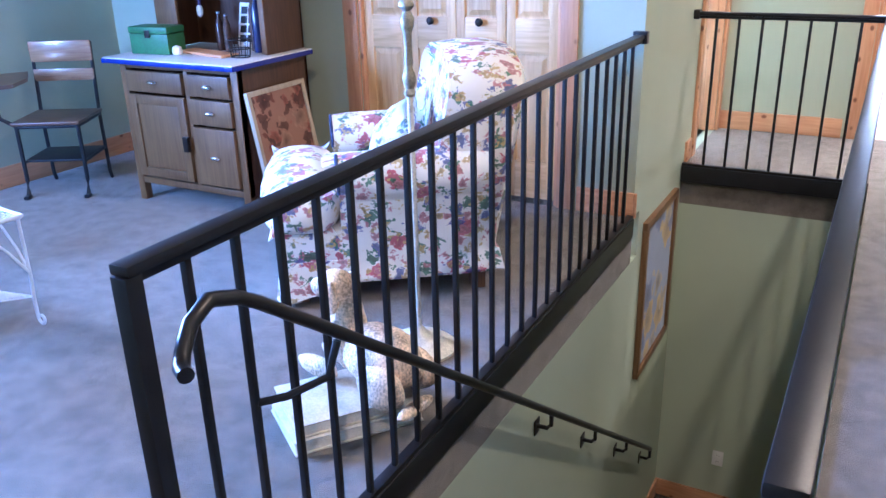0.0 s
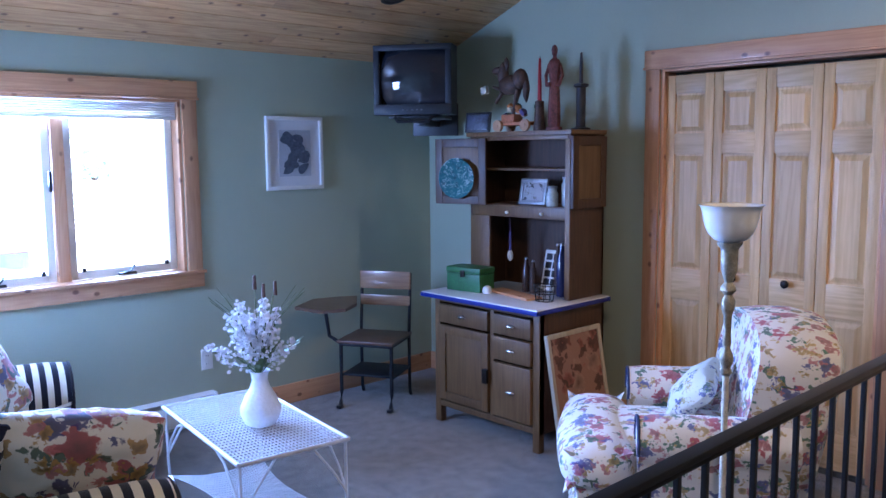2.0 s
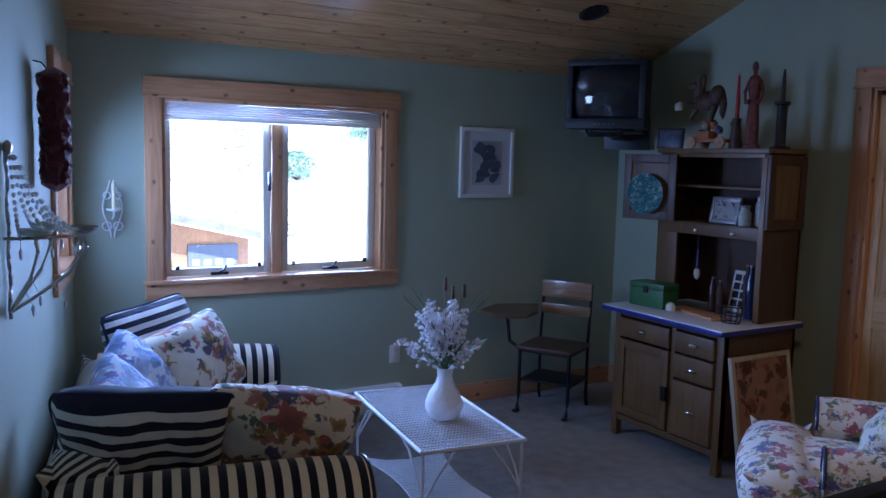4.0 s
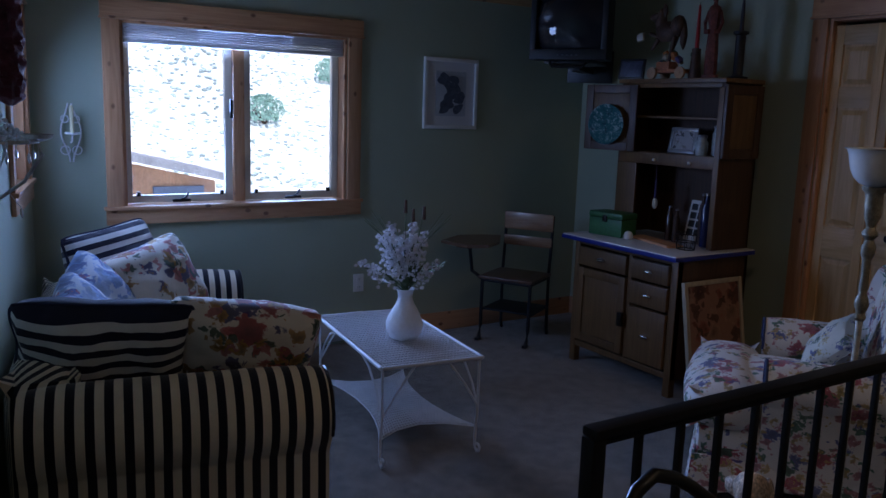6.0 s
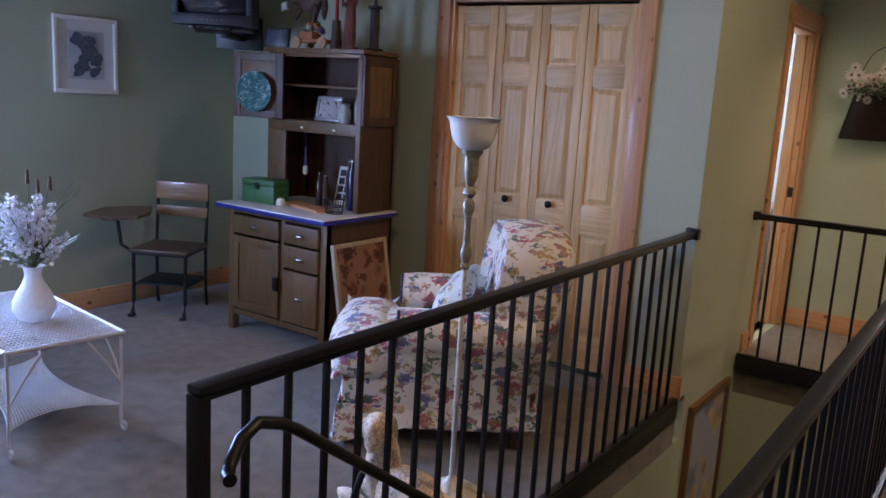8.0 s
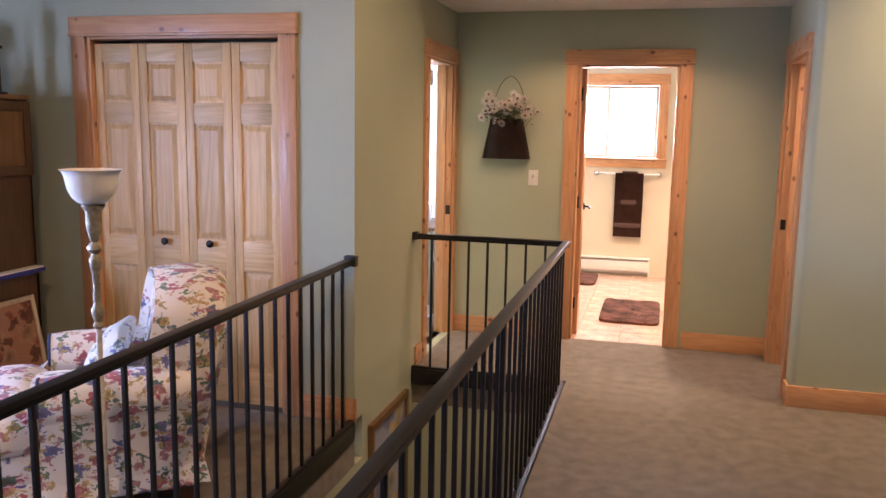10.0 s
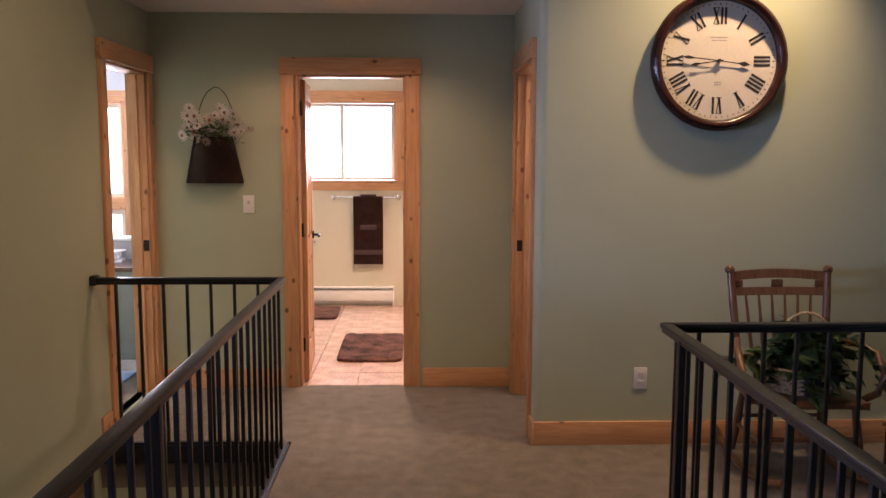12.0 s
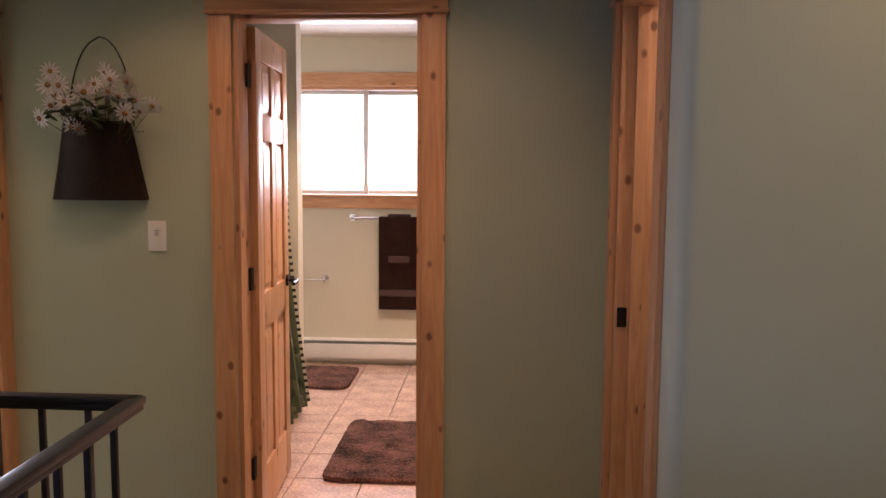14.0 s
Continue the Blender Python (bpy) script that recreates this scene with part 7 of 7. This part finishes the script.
rug("brown shaggy bath rug inside the bathroom door", 0.03, 0.53, 6.81, 7.71)
rug("small brown shaggy rug before the toilet corner", -0.62, -0.12, 8.40, 8.96)
heater("cream baseboard heater under the bathroom window", (-0.95, YBW, 0.0), 0, 1.355)


def bar(label, x0, x1, y, z):
    t = thing("towel_bar", label, "towel bar", (0, 0, 0))
    bm = bmesh.new()
    rod(bm, (x0, y, z), (x1, y, z), 0.008, seg=14)
    part("bar", bm, CHROME, t)
    for x in (x0, x1):
        bm = bmesh.new()
        rod(bm, (x, y - 0.012, z), (x, YBW - 0.012, z), 0.011, seg=14)
        rod(bm, (x, YBW - 0.012, z), (x, YBW - 0.001, z), 0.028, 0.030, seg=20)
        blob(bm, (x, y, z), (0.017, 0.017, 0.017), 2)
        part("post", bm, CHROME, t)
    return t


bar("chrome towel bar under the bathroom window", -0.205, 0.452, YBW - 0.065, 1.115)
bar("short chrome bar on the bathroom wall", -0.66, -0.415, YBW - 0.06, 0.65)
TOWEL = mat("dark_brown_terry", (0.06, 0.028, 0.023), 0.98, vary=0.25, scale=14, fine=300, bump=0.8, sheen=0.1, spec=0.1, dist=0.004)


def drape(name, label, x0, x1, y, z, front, back, r, t, band):
    th = thing(name, label, "towel", (0, 0, 0))
    bm = bmesh.new()
    prof = [(-r, -front)] + [(-r, -front * k / 6) for k in range(5, -1, -1)] + [(-r * math.cos(a), r * math.sin(a)) for a in [math.pi * k / 8 for k in range(1, 8)]] + [(r, -back * k / 6) for k in range(7)]
    rows = []
    n = 10
    for k in range(n + 1):
        x = x0 + (x1 - x0) * k / n
        rows.append([bm.verts.new((x + 0.004 * noise.noise(Vector((x * 9, pz * 5, 1))), y + py * (1 + 0.15 * noise.noise(Vector((x * 12, pz * 6, 2)))), z + pz)) for py, pz in prof])
    for a, b in zip(rows, rows[1:]):
        for i in range(len(prof) - 1):
            bm.faces.new((a[i], a[i + 1], b[i + 1], b[i]))
    bmesh.ops.solidify(bm, geom=bm.faces[:], thickness=t)
    part("cloth", bm, TOWEL, th)
    add_box("woven_band", (x0 + 0.002, x1 - 0.002, y - r - t * 0.6 - 0.003, y - r - t * 0.6 + 0.003, z - front + band, z - front + band + 0.05), mat("brown_satin_band", (0.062, 0.03, 0.026), 0.6, vary=0.1), th, "flat woven band", bevel=0.002)


drape("bath_towel", "dark brown bath towel folded over the chrome bar", 0.0, 0.298, YBW - 0.065, 1.115, 0.68, 0.60, 0.013, 0.014, 0.10)
drape("hand_towel", "dark brown hand towel hung over the bath towel", 0.07, 0.232, YBW - 0.065, 1.115, 0.355, 0.33, 0.032, 0.010, 0.03)
# shower curtain
cu = thing("shower_curtain", "green patterned shower curtain with dotted border", "curtain", (0, 0, 0))
CURT = floral("green_leaf_curtain", (0.13, 0.155, 0.085), 7, 0.05, ((0.10, 0.16, 0.06), (0.32, 0.34, 0.20), (0.07, 0.11, 0.05)))


def wave_sheet(y0, y1, z0, z1, m, name, label=""):
    bm = bmesh.new()
    nu, nv = 40, 24
    rows = []
    for i in range(nu + 1):
        u = i / nu
        col = []
        for j in range(nv + 1):
            v = j / nv
            z = z0 + (z1 - z0) * v
            fl = 0.11 * max(0, 1 - z / 1.2) ** 1.3
            y = y0 + (y1 - y0) * u
            col.append(bm.verts.new((-0.40 + fl + (0.022 + 0.02 * (1 - z / 2)) * math.sin(y * 55), y + fl * 0.3, z)))
        rows.append(col)
    for a, b in zip(rows, rows[1:]):
        for j in range(nv):
            bm.faces.new((a[j], a[j + 1], b[j + 1], b[j]))
    bmesh.ops.solidify(bm, geom=bm.faces[:], thickness=0.002)
    part(name, bm, m, cu, label)


wave_sheet(6.75, 7.80, 0.06, 1.95, CURT, "cloth")
DOT = stripes("cream_dotted_border", (0.62, 0.60, 0.45), (0.05, 0.045, 0.03), "Z", 0.04, 0.55)
wave_sheet(7.802, 7.90, 0.06, 1.95, DOT, "border", "cream border with dark dots")
bm = bmesh.new()
rod(bm, (-0.40, YB + 0.121, 1.97), (-0.40, 7.959, 1.97), 0.012, seg=12)
part("rod", bm, CHROME, cu, "chrome curtain rod")
solid("tub_surround", [(-0.53, -0.47, 6.30, 7.959, 0.0, 0.45)], WHITE_ENAMEL, "white bath side behind the curtain", "bathtub", bevel=0.01)
can("bath_ceiling_fixture", "round white fixture in the bathroom ceiling", -0.12, 7.75, HC, 0, WHITE_ENAMEL, CAN_WHITE)

# ---- side room ----
dk = thing("desk", "grey-green desk heaped with papers by the window", "desk", (-1.70, 6.95, 0))
DESKG = mat("grey_green_paint", (0.30, 0.31, 0.26), 0.6, vary=0.08, scale=8)
add_box("desktop", (-0.45, 0.36, -0.36, 0.36, 0.72, 0.75), DARKWOOD, dk, bevel=0.004)
add_box("front_panel", (-0.42, 0.34, -0.34, -0.32, 0.08, 0.72), DESKG, dk)
for x in (-0.43, 0.325):
    add_box("side_panel", (x, x + 0.02, -0.34, 0.34, 0.0, 0.72), DESKG, dk)
random.seed(6)
for k in range(7):
    p = add_box("paper_sheaf", (-0.15, 0.15, -0.11, 0.11, 0, 0.012), mat("white_paper", (0.72, 0.70, 0.66), 0.9, vary=0.05), None, bevel=0.001)
    p.matrix_world = pose(-1.70 + random.uniform(-0.02, 0.02), 6.85, 0.751 + 0.0125 * k, 0, 0, random.uniform(-25, 25))
    tagged(p, "untidy sheaf of white papers on the desk", "papers", "papers on the desk")
sb = thing("storage_box", "clear plastic storage box standing on the desk", "box", (-1.72, 7.12, 0.751), 8)
add_box("body", (-0.02, 0.20, -0.10, 0.10, 0, 0.14), mat("cloudy_plastic", (0.42, 0.41, 0.42), 0.3, vary=0.1), sb, bevel=0.015)
add_box("lid", (-0.03, 0.21, -0.11, 0.11, 0.141, 0.160), WHITE_PLASTIC, sb, bevel=0.008)
bj = thing("jar", "large clear glass jar on the desk", "jar", (-1.95, 6.78, 0.751))
bm = bmesh.new()
lathe(bm, [(0.055, 0), (0.06, 0.01), (0.06, 0.15), (0.045, 0.18), (0.048, 0.20)], 20)
part("glass", bm, JAR, bj)
ob = add_box("floor_mat", (-2.4, -1.35, 5.9, 6.55, 0.001, 0.012), mat("pale_blue_mat", (0.30, 0.45, 0.66), 0.9, vary=0.15, scale=8, bump=0.4), None)
tagged(ob, "pale blue mat on the side room carpet", "mat")
fan = thing("ceiling_fan", "white ceiling fan at rest in the side room", "ceiling fan", (-2.55, 7.2, HC))
bm = bmesh.new()
lathe(bm, [(0.06, -0.001), (0.06, -0.03), (0.02, -0.04), (0.02, -0.10), (0.10, -0.11), (0.11, -0.17), (0.06, -0.20), (0.004, -0.205)], 24)
part("motor", bm, WHITE_ENAMEL, fan)
for k in range(5):
    bm = bmesh.new()
    rect(bm, 0.13, 0.62, -0.06, 0.06, -0.148, -0.142, 0.003, Matrix.Rotation(2 * math.pi * k / 5 + 0.3, 4, "Z") @ Matrix.Rotation(radians(9), 4, "X"))
    part("blade", bm, WHITE_ENAMEL, fan)
sm = thing("small_picture", "small dark framed picture high on the window wall", "picture", (-2.08, 8.9, 2.12))
add_box("frame", (-0.06, 0.06, -0.02, -0.001, -0.08, 0.08), DARKWOOD, sm)
add_box("print", (-0.045, 0.045, -0.0225, -0.0205, -0.062, 0.062), mat("ochre_print", (0.35, 0.25, 0.12), 0.7, vary=0.4, scale=40), sm, bevel=0)


# ---- outside ----
BY0, BY1, BZ1, BSL = 3.37, 5.38, -0.24, 0.22
JUNX, JUNY = -37.5, 13.7
def ground_z(x, y):
    rise = max(0.0, -x - 30) * 0.46
    rise = rise if rise < 45 else 45 + (rise - 45) * 0.1
    north = max(0.0, y - 28) * 0.30
    north = north if north < 30 else 30 + (north - 30) * 0.05
    return -2.8 + max(rise, north) + (0.5 * noise.noise(Vector((x * 0.09, y * 0.09, 0))) if rise + north > 1 else 0)


# Dry grass with outdoor glare put into its near-white, cool colour.
DRY = mat("dry_grass_in_glare", (0.74, 0.77, 0.76), 0.95, vary=0.22, scale=0.35, fine=5, bump=0.5, spec=0.1, dist=0.05)
bm = bmesh.new()
xs = [-600, -400, -260, -180] + [-140 + 4 * k for k in range(28)] + [-28, -20, -12, 0, 20, 60, 140, 400, 600]
ys = [-600, -300, -150] + [-80 + 5 * k for k in range(38)] + [130, 180, 300, 600]
grid = [[bm.verts.new((x, y, ground_z(x, y))) for y in ys] for x in xs]
for i in range(len(xs) - 1):
    for j in range(len(ys) - 1):
        bm.faces.new((grid[i][j], grid[i + 1][j], grid[i + 1][j + 1], grid[i][j + 1]))
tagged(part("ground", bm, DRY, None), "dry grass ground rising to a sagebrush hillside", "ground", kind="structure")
# Sagebrush colour is lifted for the same glare.
SAGE = mat("grey_green_sagebrush", (0.45, 0.53, 0.52), 0.95, vary=0.3, scale=1.5, fine=14, bump=0.6, spec=0.1)
random.seed(5)
bm = bmesh.new()
blob(bm, (0, 0, 0), (1, 1, 1), 1)
_unit = [v.co.copy() for v in bm.verts]
_tris = [[v.index for v in f.verts] for f in bm.faces]
bm.free()
pts, tris = [], []
for k in range(15000):
    x, y = -31 - 55 * random.random() ** 1.3, random.uniform(-15, 38)
    s = random.uniform(0.04, 0.13)
    c = Vector((x, y, ground_z(x, y) + s * 0.2))
    n0 = len(pts)
    pts += [c + Vector((v.x * 1.3, v.y * 1.3, v.z * 0.7)) * s * (1 + 0.6 * noise.noise(v * 2.3 + c)) for v in _unit]
    tris += [[n0 + i for i in f] for f in _tris]
me = bpy.data.meshes.new("sagebrush")
me.from_pydata(pts, [], tris)
me.materials.append(SAGE)
tagged(new("sagebrush", me), "grey-green sagebrush dotted over the hillside", "shrubs", kind="stuff")
SHRUB = mat("shrub_leaf_green", (0.30, 0.47, 0.39), 0.7, vary=0.4, scale=3, fine=30)


def shrub(label, x, y, z, r, h, n, seed):
    random.seed(seed)
    t = thing("shrub", label, "shrub", (x, y, z))
    bm = bmesh.new()
    for k in range(7):
        a = random.uniform(0, 6.28)
        rod(bm, (0, 0, -0.1), (r * 0.6 * math.cos(a), r * 0.6 * math.sin(a), h * random.uniform(0.5, 0.9)), 0.04, 0.015, 6)
    part("stems", bm, BROWN, t)
    bm = bmesh.new()
    for k in range(n):
        a, q, zz = random.uniform(0, 6.28), math.sqrt(random.random()), random.random()
        w = r * q * math.sin(math.pi * (0.15 + 0.8 * zz)) ** 0.6
        c = Vector((w * math.cos(a), w * math.sin(a), h * (0.08 + 0.92 * zz)))
        d = Vector((random.gauss(0, 1), random.gauss(0, 1), random.gauss(0, 1))).normalized()
        e = d.orthogonal().normalized()
        s = random.uniform(0.06, 0.12) * max(1, r * 0.8)
        bm.faces.new([bm.verts.new(c + v) for v in (-d * s, e * s * 0.5, d * s, -e * s * 0.5)])
    ob = part("crown", bm, SHRUB, t, smooth=False)
    ob["kind"] = "stuff"


shrub("green juniper alone on the dry hillside", JUNX, JUNY, ground_z(JUNX, JUNY), 1.0, 1.3, 900, 1)
shrub("green juniper higher up the dry hillside", -42.0, 19.2, ground_z(-42.0, 19.2), 1.0, 1.3, 900, 9)
shrub("leafy green bush beside the orange building", -16.6, BY0 - 1.0, -2.8, 1.1, 2.2, 900, 2)
for k in range(6):
    shrub("low dry bush behind the orange building", -26 - 0.7 * k, BY1 + 0.8 * k - 2.5, -2.8, 0.9, 1.3, 300, 3 + k)

# garage with a shed roof
gb = thing("garage", "orange-brown garage with grey roof and blue-grey door", "building", (-18.0, 0, -2.8))
SIDING = mat("orange_brown_siding", (0.52, 0.30, 0.19), 0.8, vary=0.2, scale=1.5, fine=20)
ROOFG = mat("grey_shingle", (0.26, 0.27, 0.30), 0.85, vary=0.2, scale=3, fine=25)
add_box("wall", (-2.3, 0, BY0 - 3.0, BY1, 0, 1.62), SIDING, gb, bevel=0)
bm = bmesh.new()
q = [(0.4, BY1 + 0.35, BZ1 + 2.8 - 0.02), (0.4, BY0 - 3.2, BZ1 + 2.8 + (BY1 - BY0 + 3.5) * BSL), (-2.6, BY0 - 3.2, BZ1 + 2.8 + (BY1 - BY0 + 3.5) * BSL), (-2.6, BY1 + 0.35, BZ1 + 2.8 - 0.02)]
a = [bm.verts.new(p) for p in q]
b = [bm.verts.new(Vector(p) + Vector((0, 0, 0.16))) for p in q]
bm.faces.new(a)
bm.faces.new(list(reversed(b)))
for k in range(4):
    bm.faces.new((a[k], b[k], b[(k + 1) % 4], a[(k + 1) % 4]))
part("roof", bm, ROOFG, gb, smooth=False)
bm = bmesh.new()
q = [(0.0, BY1, 1.60), (0.0, BY0 - 3.0, 1.60), (0.0, BY0 - 3.0, BZ1 + 2.8 + (BY1 - BY0 + 3.0) * BSL), (0.0, BY1, BZ1 + 2.8)]
a = [bm.verts.new(p) for p in q]
b = [bm.verts.new(Vector(p) - Vector((0.15, 0, 0))) for p in q]
bm.faces.new(a)
bm.faces.new(list(reversed(b)))
for k in range(4):
    bm.faces.new((a[k], b[k], b[(k + 1) % 4], a[(k + 1) % 4]))
part("gable", bm, SIDING, gb, smooth=False)
gd = add_box("garage_door", (0.004, 0.06, 4.03, 5.12, 0.0, 2.46), mat("blue_grey_garage_door", (0.16, 0.20, 0.30), 0.6, vary=0.05), gb, "blue-grey garage door", bevel=0.01)
for k in range(4):
    add_box("light", (0.061, 0.07, 4.12 + 0.25 * k, 4.28 + 0.25 * k, 2.0, 2.14), mat("pale_garage_pane", (0.45, 0.5, 0.55), 0.2), gd, bevel=0)

# ---- bathroom floor tiles ----
_base = bpy.data.objects["floor_bath_base"]
bm = bmesh.new()
rect(bm, -0.164, 0.164, -0.164, 0.164, -0.011, 0, 0.002)
_tile = bpy.data.meshes.new("tile")
bm.to_mesh(_tile)
bm.free()
_tile.materials.append(TILE)
for i in range(6):
    for j in range(9):
        ob = new("tile", _tile)
        ob.parent = _base
        ob.matrix_local = pose(-0.60 + 0.334 * i, 6.36 + 0.334 * j, 0)
